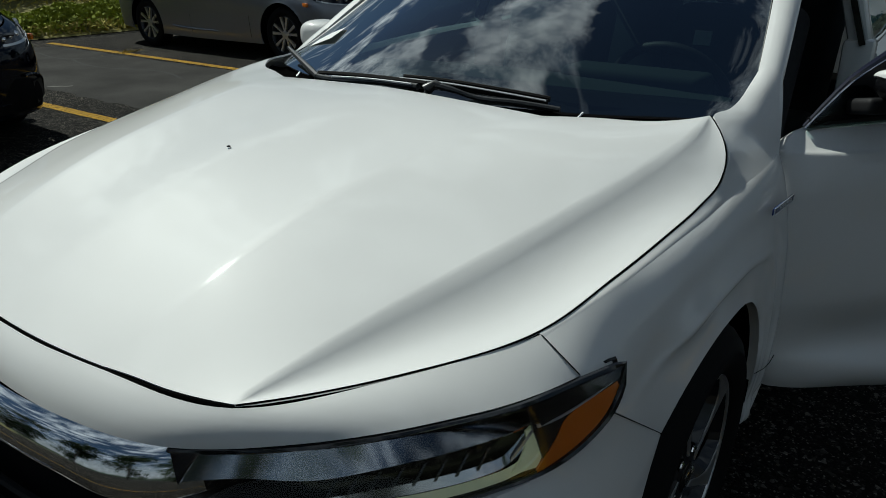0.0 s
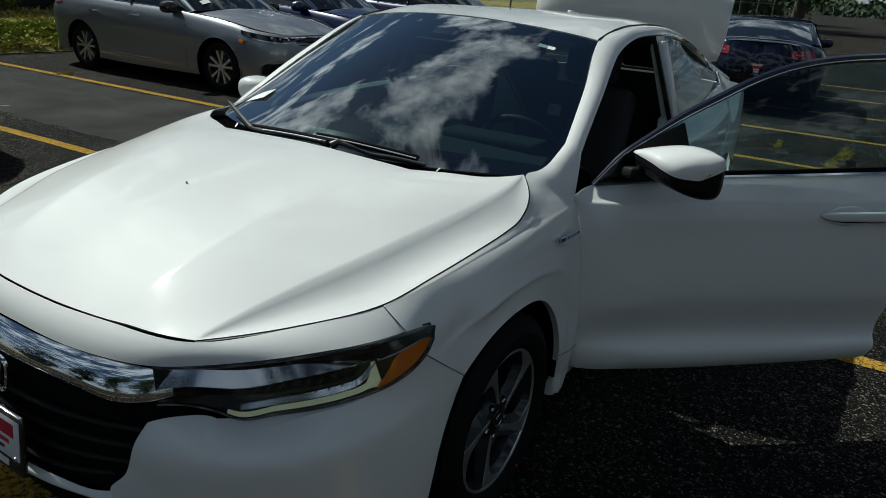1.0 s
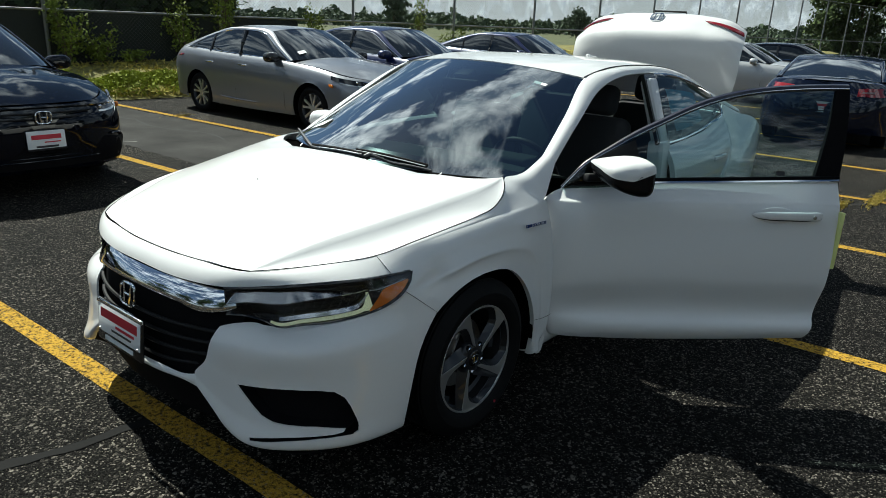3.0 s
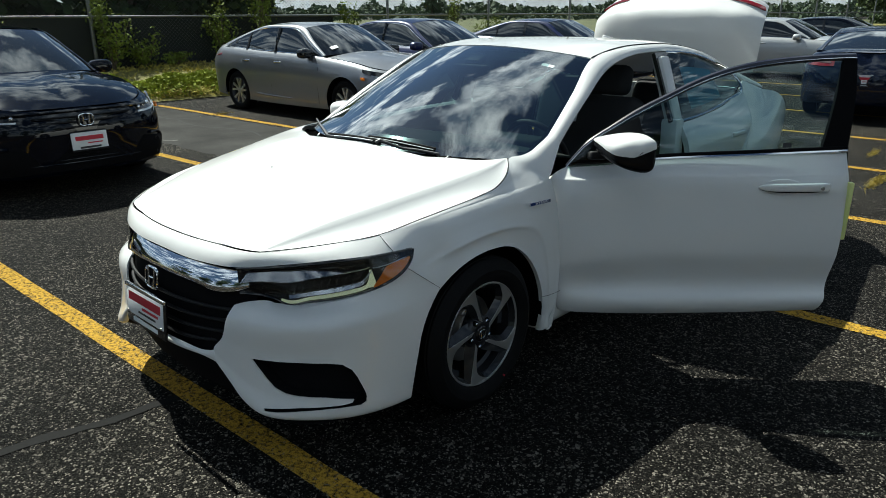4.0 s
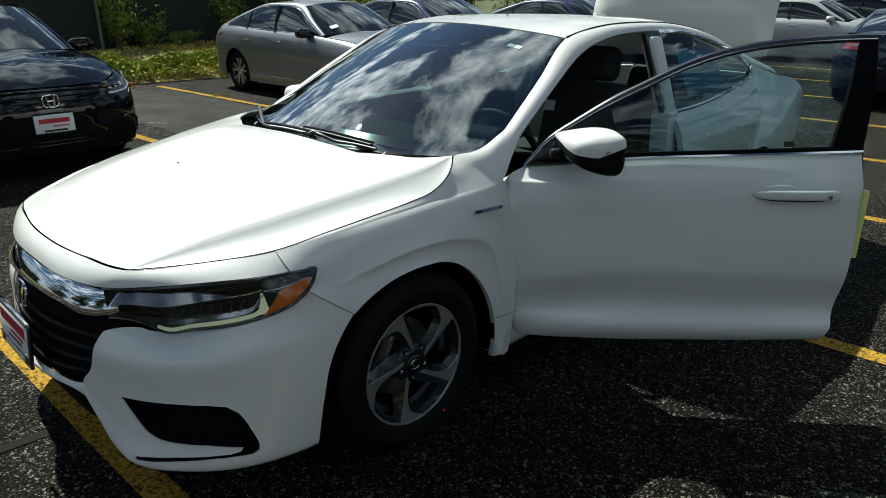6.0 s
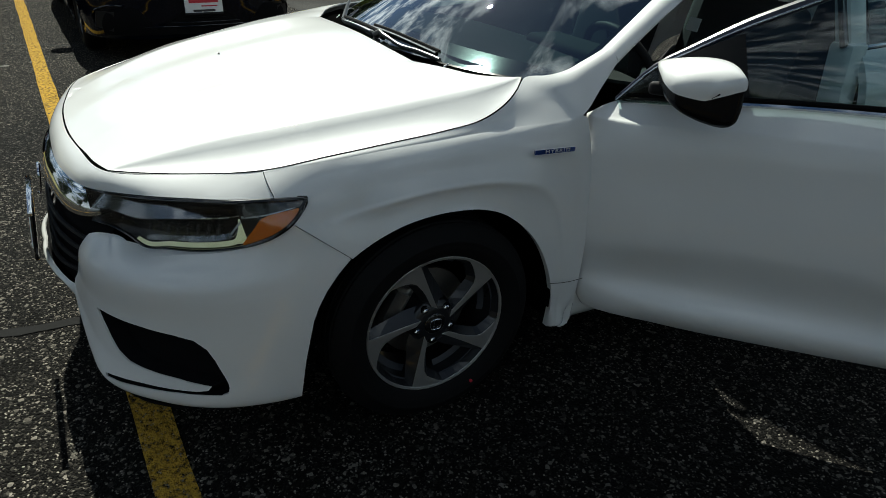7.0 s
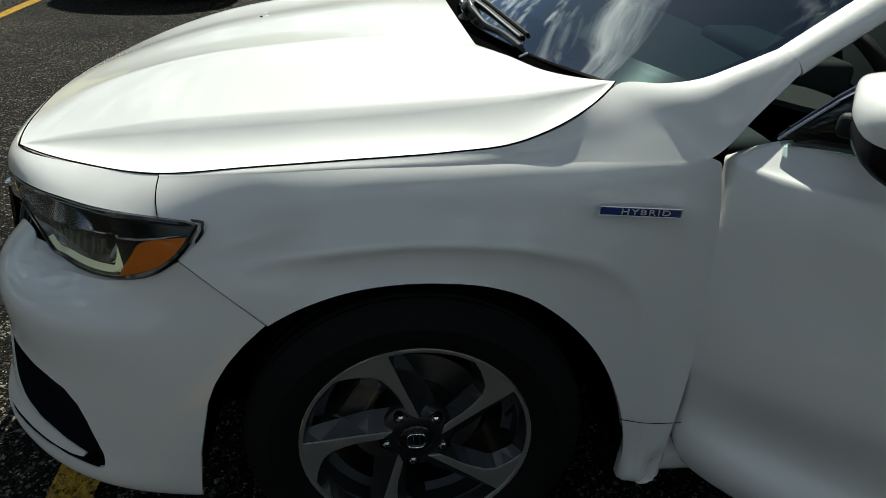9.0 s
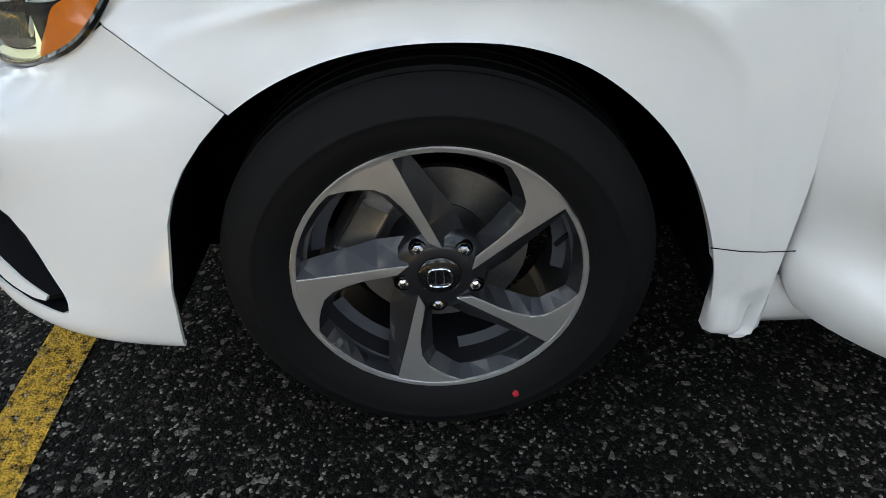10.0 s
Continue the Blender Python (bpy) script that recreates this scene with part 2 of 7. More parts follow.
def asphalt():
    m = bpy.data.materials.new("worn_asphalt")
    m.use_nodes = True
    nt = m.node_tree
    b = nt.nodes["Principled BSDF"]
    tc = nt.nodes.new("ShaderNodeTexCoord")

    def tex(kind, scale, **kw):
        n = nt.nodes.new(kind)
        n.inputs["Scale"].default_value = scale
        for k, v in kw.items():
            n.inputs[k].default_value = v
        nt.links.new(tc.outputs["Object"], n.inputs["Vector"])
        return n

    def ramp(src, p0, p1, c0, c1):
        r = nt.nodes.new("ShaderNodeValToRGB")
        r.color_ramp.elements[0].position, r.color_ramp.elements[1].position = p0, p1
        r.color_ramp.elements[0].color, r.color_ramp.elements[1].color = (*c0, 1), (*c1, 1)
        nt.links.new(src, r.inputs[0])
        return r.outputs[0]

    def mix(a, bb, fac, mode="MIX"):
        n = nt.nodes.new("ShaderNodeMix"); n.data_type, n.blend_type = "RGBA", mode
        if isinstance(fac, float):
            n.inputs["Factor"].default_value = fac
        else:
            nt.links.new(fac, n.inputs["Factor"])
        nt.links.new(a, n.inputs["A"]); nt.links.new(bb, n.inputs["B"])
        return n.outputs["Result"]

    vor = tex("ShaderNodeTexVoronoi", 190.0, Randomness=1.0)
    vor2 = tex("ShaderNodeTexVoronoi", 85.0, Randomness=1.0)
    wide = tex("ShaderNodeTexNoise", 0.55, Detail=5.0, Roughness=0.6)
    mid = tex("ShaderNodeTexNoise", 7.0, Detail=5.0, Roughness=0.65)
    cols = []
    for v, stops in ((vor, ((0.0, .002), (.48, .005), (.82, .014), (.93, .085), (1.0, .38))), (vor2, ((0.0, .002), (.86, .005), (.95, .050), (1.0, .24)))):
        sep = nt.nodes.new("ShaderNodeSeparateColor")
        nt.links.new(v.outputs["Color"], sep.inputs[0])
        r = nt.nodes.new("ShaderNodeValToRGB")
        while len(r.color_ramp.elements) < len(stops):
            r.color_ramp.elements.new(0.5)
        for el, (p, g) in zip(r.color_ramp.elements, stops):
            el.position, el.color = p, (g * 1.08, g * .99, g * .86, 1)
        nt.links.new(sep.outputs[0], r.inputs[0])
        cols.append(r.outputs[0])
    grey = mix(cols[0], cols[1], 1.0, "LIGHTEN")
    stain = ramp(wide.outputs[0], 0.35, 0.68, (0.44, 0.44, 0.45), (1.16, 1.13, 1.08))
    blot = ramp(mid.outputs[0], 0.3, 0.75, (0.72, 0.72, 0.72), (1.2, 1.2, 1.2))
    col = mix(mix(grey, stain, 1.0, "MULTIPLY"), blot, 1.0, "MULTIPLY")
    nt.links.new(col, b.inputs["Base Color"])
    b.inputs["Roughness"].default_value = 0.82
    b.inputs["Specular IOR Level"].default_value = 0.08
    add = nt.nodes.new("ShaderNodeMath"); add.operation = "ADD"
    nt.links.new(vor.outputs["Distance"], add.inputs[0]); nt.links.new(vor2.outputs["Distance"], add.inputs[1])
    inv = nt.nodes.new("ShaderNodeMath"); inv.operation = "MULTIPLY"; inv.inputs[1].default_value = -1.0
    nt.links.new(add.outputs[0], inv.inputs[0])
    bp = nt.nodes.new("ShaderNodeBump")
    bp.inputs["Strength"].default_value, bp.inputs["Distance"].default_value = 1.0, 0.006
    nt.links.new(inv.outputs[0], bp.inputs["Height"])
    nt.links.new(bp.outputs[0], b.inputs["Normal"])
    return m


def line_paint():
    """Yellow road paint, worn through to the stones in places."""
    m = asphalt()
    m.name = "worn_yellow_paint"
    nt = m.node_tree
    b = nt.nodes["Principled BSDF"]
    under = b.inputs["Base Color"].links[0].from_socket
    tc = nt.nodes.new("ShaderNodeTexCoord")
    n = nt.nodes.new("ShaderNodeTexNoise")
    n.inputs["Scale"].default_value, n.inputs["Detail"].default_value, n.inputs["Roughness"].default_value = 55.0, 8.0, 0.75
    nt.links.new(tc.outputs["Object"], n.inputs["Vector"])
    r = nt.nodes.new("ShaderNodeValToRGB")
    r.color_ramp.elements[0].position, r.color_ramp.elements[1].position = 0.39, 0.54
    nt.links.new(n.outputs[0], r.inputs[0])
    mx = nt.nodes.new("ShaderNodeMix"); mx.data_type = "RGBA"
    mx.inputs["B"].default_value = (0.58, 0.345, 0.045, 1)
    nt.links.new(r.outputs[0], mx.inputs["Factor"])
    nt.links.new(under, mx.inputs["A"])
    nt.links.new(mx.outputs["Result"], b.inputs["Base Color"])
    return m


M["asphalt"] = asphalt()
M["line"] = line_paint()
M["tar"] = grain(principled("tar_seal", (0.006, 0.0058, 0.0055), 0.9, Specular_IOR_Level=0.2), 90, 0.25, 0.3, 0.003)
M["crack"] = grain(principled("open_crack", (0.008, 0.008, 0.008), 0.9), 60, 0.3)
M["scuff"] = grain(principled("pale_scuff", (0.14, 0.135, 0.125), 0.9), 90, 0.5, 0, 0, 12, 0.4)
M["soil"] = grain(principled("grassy_soil", (0.20, 0.18, 0.05), 0.95), 40, 0.4, 0.6, 0.02, 2, 0.35)
M["grass"] = grain(principled("grass_blades", (0.46, 0.39, 0.10), 0.8, Specular_IOR_Level=0.15), 20, 0.3, 0, 0, 1.2, 0.35)
M["leaf"] = grain(principled("green_leaves", (0.28, 0.32, 0.045), 0.8, Specular_IOR_Level=0.15), 9, 0.35, 0, 0, 1.5, 0.3)
M["shrub"] = grain(principled("shrub_leaves", (0.15, 0.19, 0.035), 0.8, Specular_IOR_Level=0.15), 9, 0.45, 0, 0, 1.5, 0.4)
M["patch"] = grain(principled("smooth_asphalt_patch", (0.036, 0.035, 0.033), 0.9, Specular_IOR_Level=0.1), 90, 0.55, 0.4, 0.002, 1.6, 0.45)
M["leaf_dark"] = grain(principled("dark_leaves", (0.026, 0.046, 0.016), 0.8, Specular_IOR_Level=0.15), 5, 0.35, 0, 0, 1.0, 0.3)
M["leaf_mid"] = grain(principled("mid_green_leaves", (0.075, 0.105, 0.035), 0.8, Specular_IOR_Level=0.15), 5, 0.35, 0, 0, 1.0, 0.3)
M["far_leaf"] = grain(principled("far_trees", (0.045, 0.070, 0.035), 0.9), 1.2, 0.35, 0, 0, 0.2, 0.3)
M["bark"] = grain(principled("bark", (0.09, 0.07, 0.05), 0.9), 30, 0.3, 0.5, 0.01)
M["galv"] = grain(principled("galvanised_steel", (0.20, 0.205, 0.21), 0.5, 0.6), 40, 0.12)
M["wire"] = principled("dull_wire", (0.10, 0.10, 0.105), 0.6, 0.3)
M["weed"] = grain(principled("dry_weed", (0.32, 0.25, 0.06), 0.9, Specular_IOR_Level=0.1), 30, 0.4)
M["meadow"] = grain(principled("rough_meadow", (0.085, 0.095, 0.035), 0.95), 3, 0.4, 0, 0, 0.3, 0.4)
M["screen"] = grain(principled("dark_green_windscreen", (0.010, 0.014, 0.012), 0.9), 60, 0.2)


# ---------------------------------------------------------------- mesh helpers
def curve(pts, n):
    """n points at even steps along a smooth curve through pts."""
    p = np.array(pts, float)
    if len(p) == 2:
        s = np.linspace(0, 1, n)[:, None]
        return p[0] * (1 - s) + p[1] * s
    d = np.maximum(np.linalg.norm(np.diff(p, axis=0), axis=1), 1e-6)
    t = np.concatenate(([0], np.cumsum(d)))
    v = np.diff(p, axis=0) / d[:, None]
    tan = np.zeros_like(p)
    tan[1:-1] = (v[:-1] * d[1:, None] + v[1:] * d[:-1, None]) / (d[:-1] + d[1:])[:, None]
    tan[0], tan[-1] = 2 * v[0] - tan[1], 2 * v[-1] - tan[-2]
    s = np.linspace(0, t[-1], n)
    i = np.clip(np.searchsorted(t, s, side="right") - 1, 0, len(d) - 1)
    h = d[i][:, None]
    u = ((s - t[i]) / d[i])[:, None]
    return ((2 * u**3 - 3 * u**2 + 1) * p[i] + (u**3 - 2 * u**2 + u) * h * tan[i]
            + (-2 * u**3 + 3 * u**2) * p[i + 1] + (u**3 - u**2) * h * tan[i + 1])


def loft(rows, nu, nv):
    """A grid of points (nv, nu, 3) over smooth rows, smooth across them too."""
    R = np.array([curve(r, nu) for r in rows])
    return np.array([curve(R[:, j], nv) for j in range(nu)]).transpose(1, 0, 2)


def sheet(bm, G, out=(0, 0, 1), mirror=False, keep=None, snap=None):
    """Adds a grid to bm as quads facing out. keep(p) False drops a face whose corners all fail; snap moves the rest to the edge."""
    for side in ((1, -1) if mirror else (1,)):
        g = G * np.array((side, 1, 1))
        o = Vector((out[0] * side, out[1], out[2]))
        nv, nu = g.shape[:2]
        ok = np.ones((nv, nu), bool)
        if keep is not None:
            ok = np.array([[keep(p * (side, 1, 1)) for p in row] for row in g])
        vs = {}

        def vert(i, j):
            if (i, j) not in vs:
                p = g[i, j]
                if not ok[i, j] and snap is not None:
                    p = np.array(snap(p * (side, 1, 1))) * (side, 1, 1)
                vs[i, j] = bm.verts.new(p)
            return vs[i, j]

        c = g[nv // 2, nu // 2]
        a, b = g[min(nv // 2 + 1, nv - 1), nu // 2] - g[max(nv // 2 - 1, 0), nu // 2], g[nv // 2, min(nu // 2 + 1, nu - 1)] - g[nv // 2, max(nu // 2 - 1, 0)]
        flip = np.dot(np.cross(b, a), o) < 0
        for i in range(nv - 1):
            for j in range(nu - 1):
                q = [(i, j), (i, j + 1), (i + 1, j + 1), (i + 1, j)]
                if not any(ok[k] for k in q):
                    continue
                f = [vert(*k) for k in q]
                try:
                    bm.faces.new(f[::-1] if flip else f)
                except ValueError:
                    pass
    return bm


def full(row):
    """A row that starts on the centre line, carried over to the other side."""
    return [(-x, y, z) for x, y, z in reversed(row[1:])] + list(row)


def weld(bm, d=0.0008):
    bmesh.ops.remove_doubles(bm, verts=bm.verts, dist=d)
    bmesh.ops.dissolve_degenerate(bm, dist=1e-5, edges=bm.edges)
    return bm


def box(bm, lo, hi, m=None):
    r = bmesh.ops.create_cube(bm, size=1.0)
    s = [hi[k] - lo[k] for k in range(3)]
    c = [(hi[k] + lo[k]) / 2 for k in range(3)]
    for v in r["verts"]:
        v.co = Vector((v.co.x * s[0] + c[0], v.co.y * s[1] + c[1], v.co.z * s[2] + c[2]))
        if m is not None:
            v.co = m @ v.co
    return r["verts"]


def rounded(bm, lo, hi, r=0.01, seg=3, m=None):
    vs = box(bm, lo, hi, m)
    es = list({e for v in vs for e in v.link_edges})
    bmesh.ops.bevel(bm, geom=es, offset=r, segments=seg, profile=0.5, affect="EDGES")
    return bm


def tube(bm, pts, r, seg=8, ends=True):
    """A round bar along pts; r is one radius or one for each point."""
    p = [Vector(a) for a in pts]
    rr = r if hasattr(r, "__len__") else [r] * len(p)
    rings = []
    for i, c in enumerate(p):
        d = (p[min(i + 1, len(p) - 1)] - p[max(i - 1, 0)]).normalized()
        up = Vector((0, 0, 1)) if abs(d.z) < 0.9 else Vector((1, 0, 0))
        a = d.cross(up).normalized()
        b = a.cross(d)
        rings.append([bm.verts.new(c + (a * math.cos(2 * math.pi * k / seg) + b * math.sin(2 * math.pi * k / seg)) * rr[i]) for k in range(seg)])
    for i in range(len(rings) - 1):
        for k in range(seg):
            bm.faces.new((rings[i][k], rings[i][(k + 1) % seg], rings[i + 1][(k + 1) % seg], rings[i + 1][k]))
    if ends:
        bm.faces.new(rings[0][::-1]), bm.faces.new(rings[-1])
    return bm


def lathe(bm, prof, seg=64, axis_x=0.0, cy=0.0, cz=0.0):
    """Revolves (x, r) pairs about the wheel's axle, which runs along x."""
    rings = [[bm.verts.new((axis_x + x, cy + r * math.cos(2 * math.pi * k / seg), cz + r * math.sin(2 * math.pi * k / seg))) for k in range(seg)] for x, r in prof]
    for a, b in zip(rings, rings[1:]):
        for k in range(seg):
            bm.faces.new((a[k], a[(k + 1) % seg], b[(k + 1) % seg], b[k]))
    return bm


def prism(bm, poly, depth):
    """Extrudes a polygon of 3D points by the vector depth."""
    d = Vector(depth)
    a = [bm.verts.new(p) for p in poly]
    b = [bm.verts.new(Vector(p) + d) for p in poly]
    n = len(a)
    bm.faces.new(a), bm.faces.new(b[::-1])
    for k in range(n):
        bm.faces.new((a[k], b[k], b[(k + 1) % n], a[(k + 1) % n]))
    bmesh.ops.recalc_face_normals(bm, faces=bm.faces)
    return bm


def shell(bm, t):
    """Gives an open sheet its thickness, inwards, with crisp rims."""
    bm.normal_update()
    vs, fs = list(bm.verts), list(bm.faces)
    rim = [e for e in bm.edges if len(e.link_faces) == 1]
    inner = {v: bm.verts.new(v.co - v.normal * t) for v in vs}
    loops = []
    for e in rim:
        l = e.link_loops[0]
        loops.append((l.vert, l.link_loop_next.vert))
    for f in fs:
        bm.faces.new([inner[v] for v in reversed(f.verts)])
    for a, b in loops:
        q = [bm.verts.new(c) for c in (b.co, a.co, inner[a].co, inner[b].co)]
        bm.faces.new(q)


def mesh_ob(name, bm, mat, smooth=True, thick=0.0, sharp=40, bevel=0.0):
    if thick:
        shell(bm, thick)
    me = bpy.data.meshes.new(name)
    bm.normal_update()
    bm.to_mesh(me)
    bm.free()
    for q in me.polygons:
        q.use_smooth = smooth
    if smooth and sharp:
        me.set_sharp_from_angle(angle=radians(sharp))
    me.materials.append(M[mat] if isinstance(mat, str) else mat)
    ob = new(name, me)
    if bevel:
        s = ob.modifiers.new("edges", "BEVEL")
        s.width, s.segments, s.limit_method, s.angle_limit = bevel, 2, "ANGLE", radians(40)
    return ob


def part(name, bm, mat, parent, label="", **kw):
    ob = mesh_ob(name, bm, mat, **kw)
    ob.parent = parent
    return tagged(ob, label) if label else ob


def thing(name, label, category, m=None, group="", kind=""):
    ob = new(name)
    ob.empty_display_size = 0.1
    if m is not None:
        ob.matrix_world = m
    return tagged(ob, label, category, group, kind)


def B():
    return bmesh.new()


# ---------------------------------------------------------------- ground
def flat(name, rects, mat, z, label, category, kind="structure", **kw):
    bm = B()
    for x0, y0, x1, y1 in rects:
        bm.faces.new([bm.verts.new(p) for p in ((x0, y0, z), (x1, y0, z), (x1, y1, z), (x0, y1, z))])
    return tagged(mesh_ob(name, bm, mat, smooth=False, **kw), label, category, "", kind)


flat("ground", [(-900, -900, 900, 900)], "asphalt", 0.0, "worn grey asphalt of the car park with coarse stones", "asphalt")

LEAN_LINES = 0.030


def stall_line(x0, x1, y0, w=0.105):
    bm = B()
    n = int((x1 - x0) / 0.25)
    rows = [[], []]
    for i in range(n + 1):
        x = x0 + (x1 - x0) * i / n
        for k, s in ((0, -1), (1, 1)):
            rows[k].append(bm.verts.new((x, y0 + LEAN_LINES * x + s * w / 2 + random.uniform(-0.004, 0.004), 0.004)))
    for i in range(n):
        bm.faces.new((rows[0][i], rows[0][i + 1], rows[1][i + 1], rows[1][i]))
    tagged(mesh_ob("stall_line", bm, "line", smooth=False), "worn yellow painted parking line on the asphalt", "road marking", "parking lines", "structure")


for y in (-3.2, -0.78, 1.82, 4.08, 6.2, 8.3, 10.6, 12.9, 15.2):
    stall_line(-9.8, 5.5, y)


# ---------------------------------------------------------------- seams, scuffs and weeds on the asphalt
def ribbon(name, pts, w, mat, label, category, n=40, z=.003, ragged=.35):
    """A flat irregular strip along a curve on the ground."""
    bm = B()
    c = curve([(x, y, 0) for x, y in pts], n)
    rows = []
    for i in range(n):
        d = Vector(c[min(i + 1, n - 1)]) - Vector(c[max(i - 1, 0)])
        side = Vector((-d.y, d.x, 0)).normalized()
        rows.append([bm.verts.new(Vector(c[i]) + side * s * w * (1 + random.uniform(-ragged, ragged)) * .5 + Vector((0, 0, z))) for s in (-1, 1)])
    for a, b in zip(rows, rows[1:]):
        bm.faces.new((a[0], b[0], b[1], a[1]))
    bmesh.ops.recalc_face_normals(bm, faces=bm.faces)
    return tagged(mesh_ob(name, bm, mat, smooth=False), label, category, "", "structure")


ribbon("tar_seam", [(-.40, -2.6), (-.30, -1.9), (-.235, -1.45), (-.20, -1.28), (-.15, -1.08), (-.13, -.88), (-.10, -.3), (-.04, .8), (.06, 2.2)], .052, "tar", "smooth dark tar seal over an old crack", "road repair", 90)
for p in ([(-9.9, 3.15), (-8.96, 3.19), (-7.98, 3.21), (-7.84, 3.54), (-7.9, 4.06), (-8.1, 5.1)], [(-5.60, -1.7), (-5.44, -1.34), (-5.29, -1.04), (-5.15, -.76), (-5.05, -.4)], [(-8.0, 3.2), (-7.1, 3.05), (-6.2, 3.3), (-5.6, 3.15)], [(1.0, 5.2), (1.06, 5.6), (1.3, 6.2), (1.42, 7.3), (1.36, 8.8)]):
    ribbon("crack", p, .030, "crack", "dark open crack in the asphalt", "crack", 60, .003, .6)
for p, w in (([(-6.33, 2.10), (-6.15, 2.26)], .03), ([(-4.36, -1.42), (-4.40, -1.28), (-4.43, -1.14)], .055), ([(-4.49, -.98), (-4.53, -.90)], .04)):
    ribbon("scuff", p, w, "scuff", "pale scuff mark on the asphalt", "scuff", 10, .0035, .7)
ribbon("asphalt_patch", [(-9.4, 2.80), (-7.0, 2.88), (-4.5, 2.95), (-2.2, 3.02)], 1.75, "patch", "smooth lighter asphalt patch between two parking lines", "road repair", 60, .0015, .04)


# ---------------------------------------------------------------- wheels
RIM = 0.220


def wheel_master(face="machined"):
    """A sixteen inch alloy wheel with five twisted blades, axle along x, face to +x, centre at the origin; x = 0 at the cap."""
    w = thing("wheel", "", "")
    prof = [(-0.150, 0.215), (-0.165, 0.24), (-0.160, 0.30), (-0.138, 0.317)]
    for k in range(4):
        x = -0.130 + 0.034 * k
        prof += [(x, 0.3215), (x + 0.026, 0.3215), (x + 0.0275, 0.3150), (x + 0.0325, 0.3150)]
    prof += [(0.008, 0.317), (0.026, 0.300), (0.0345, 0.279), (0.0362, 0.276), (0.0385, 0.2735), (0.0388, 0.270), (0.0372, 0.2675), (0.038, 0.258), (0.033, 0.243), (0.026, 0.228), (0.020, 0.221), (0.012, 0.217)]
    bm = lathe(B(), prof, 96)
    part("tyre", bm, "rubber", w, "black rubber tyre")
    bm = lathe(B(), [(0.016, 0.2195), (0.019, 0.217), (0.018, 0.2125), (0.012, 0.2115), (-0.005, 0.205), (-0.06, 0.192), (-0.14, 0.19), (-0.15, 0.215)], 96)
    part("rim_barrel", bm, "rim_dark", w)
    bm = lathe(B(), [(0.0165, 0.2200), (0.0205, 0.2175), (0.0195, 0.2120), (0.0150, 0.2108)], 96)
    part("rim_lip", bm, face, w, "thin bright machined lip")

    def pol(a, r, x):
        return (x, RIM * r * math.cos(radians(a)), RIM * r * math.sin(radians(a)))

    for k in range(5):
        t = 72 * k
        # machined face: a straight leading edge, a swept inner edge and a long thin tail along the rim
        lead = [(11, .225), (25, .42), (30, .62), (32.2, .82), (33.5, .995)]
        tail = [(40, 1.0), (47, 1.0), (54, 1.0), (61, 1.0), (68, 1.0), (75, 1.0), (82, 1.0), (90, 1.0), (99, 1.0)]
        back = [(99, .972), (90, .966), (82, .962), (75, .962), (67, .968), (61.5, .955), (56, .905), (51, .855), (46, .805), (42, .73), (39, .61), (36.5, .50), (34, .36), (31, .285)]
        edge = lead + tail + back
        n = len(edge)
        bm = B()
        rise = lambda r: .0065 + .0125 * r ** 1.5
        up = [bm.verts.new(pol(a + t, r, rise(r) - .0025)) for a, r in edge]
        low = [(a - d, r * k) for (a, r), d, k in zip(lead, (34, 20, 11.5, 7, 4.5), (1.35, 1.15, 1.06, 1.02, .985))]
        low += [(a, .985) for a, r in tail] + [(a + d, r - e) for (a, r), d, e in zip(back, (0, 0, 0, 0, 0, 0, 2, 3, 4, 6, 8, 9, 10, 10), (.012, .03, .05, .06, .07, .07, .06, .06, .05, .03, .02, 0, 0, 0))]
        lo = [bm.verts.new(pol(a + t, r, rise(r) - (.010 if 5 <= i < 14 else .034 - .012 * r))) for i, (a, r) in enumerate(low)]
        bm.faces.new(up)
        for i in range(n):
            bm.faces.new((up[i], lo[i], lo[(i + 1) % n], up[(i + 1) % n]))
        bmesh.ops.recalc_face_normals(bm, faces=bm.faces)
        sp = part("spoke", bm, "rim_dark", w, "", smooth=False, bevel=0.0015)
        bm = B()
        up = [bm.verts.new(pol(a + t, r, rise(r))) for a, r in edge]
        lo = [bm.verts.new(pol(a + t, r, rise(r) - .004)) for a, r in edge]
        bm.faces.new(up)
        for i in range(n):
            bm.faces.new((up[i], lo[i], lo[(i + 1) % n], up[(i + 1) % n]))
        bmesh.ops.recalc_face_normals(bm, faces=bm.faces)
        part("spoke_face", bm, face, sp, "", smooth=False, bevel=0.0008)
        # inner bar that crosses each window low down
        bm = B()
        ring = []
        for a in (-10, -2, 6, 14, 22, 30):
            ring.append([bm.verts.new(pol(a + t, r, x)) for r, x in ((.80, -0.050), (.97, -0.040), (.97, -0.012), (.90, -0.010))])
        for a, b in zip(ring, ring[1:]):
            for i in range(3):
                bm.faces.new((a[i], b[i], b[i + 1], a[i + 1]))
        bmesh.ops.recalc_face_normals(bm, faces=bm.faces)
        part("rim_ledge", bm, "rim_pad", w, "", smooth=False)
    bm = lathe(B(), [(-0.06, 0.050), (0.004, 0.052), (0.006, 0.048), (0.006, 0.034), (-0.002, 0.033)], 48)
    lathe(bm, [(-0.07, 0.08), (-0.010, 0.074), (0.0, 0.066), (0.004, 0.050)], 48)
    part("hub", bm, "rim_dark", w)
    bm = lathe(B(), [(-0.002, 0.034), (0.007, 0.033), (0.010, 0.029), (0.0105, 0.012), (0.0107, 0.0001)], 40)
    cap = part("centre_cap", bm, "gloss_black", w, "glossy black centre cap")
    bm = B()
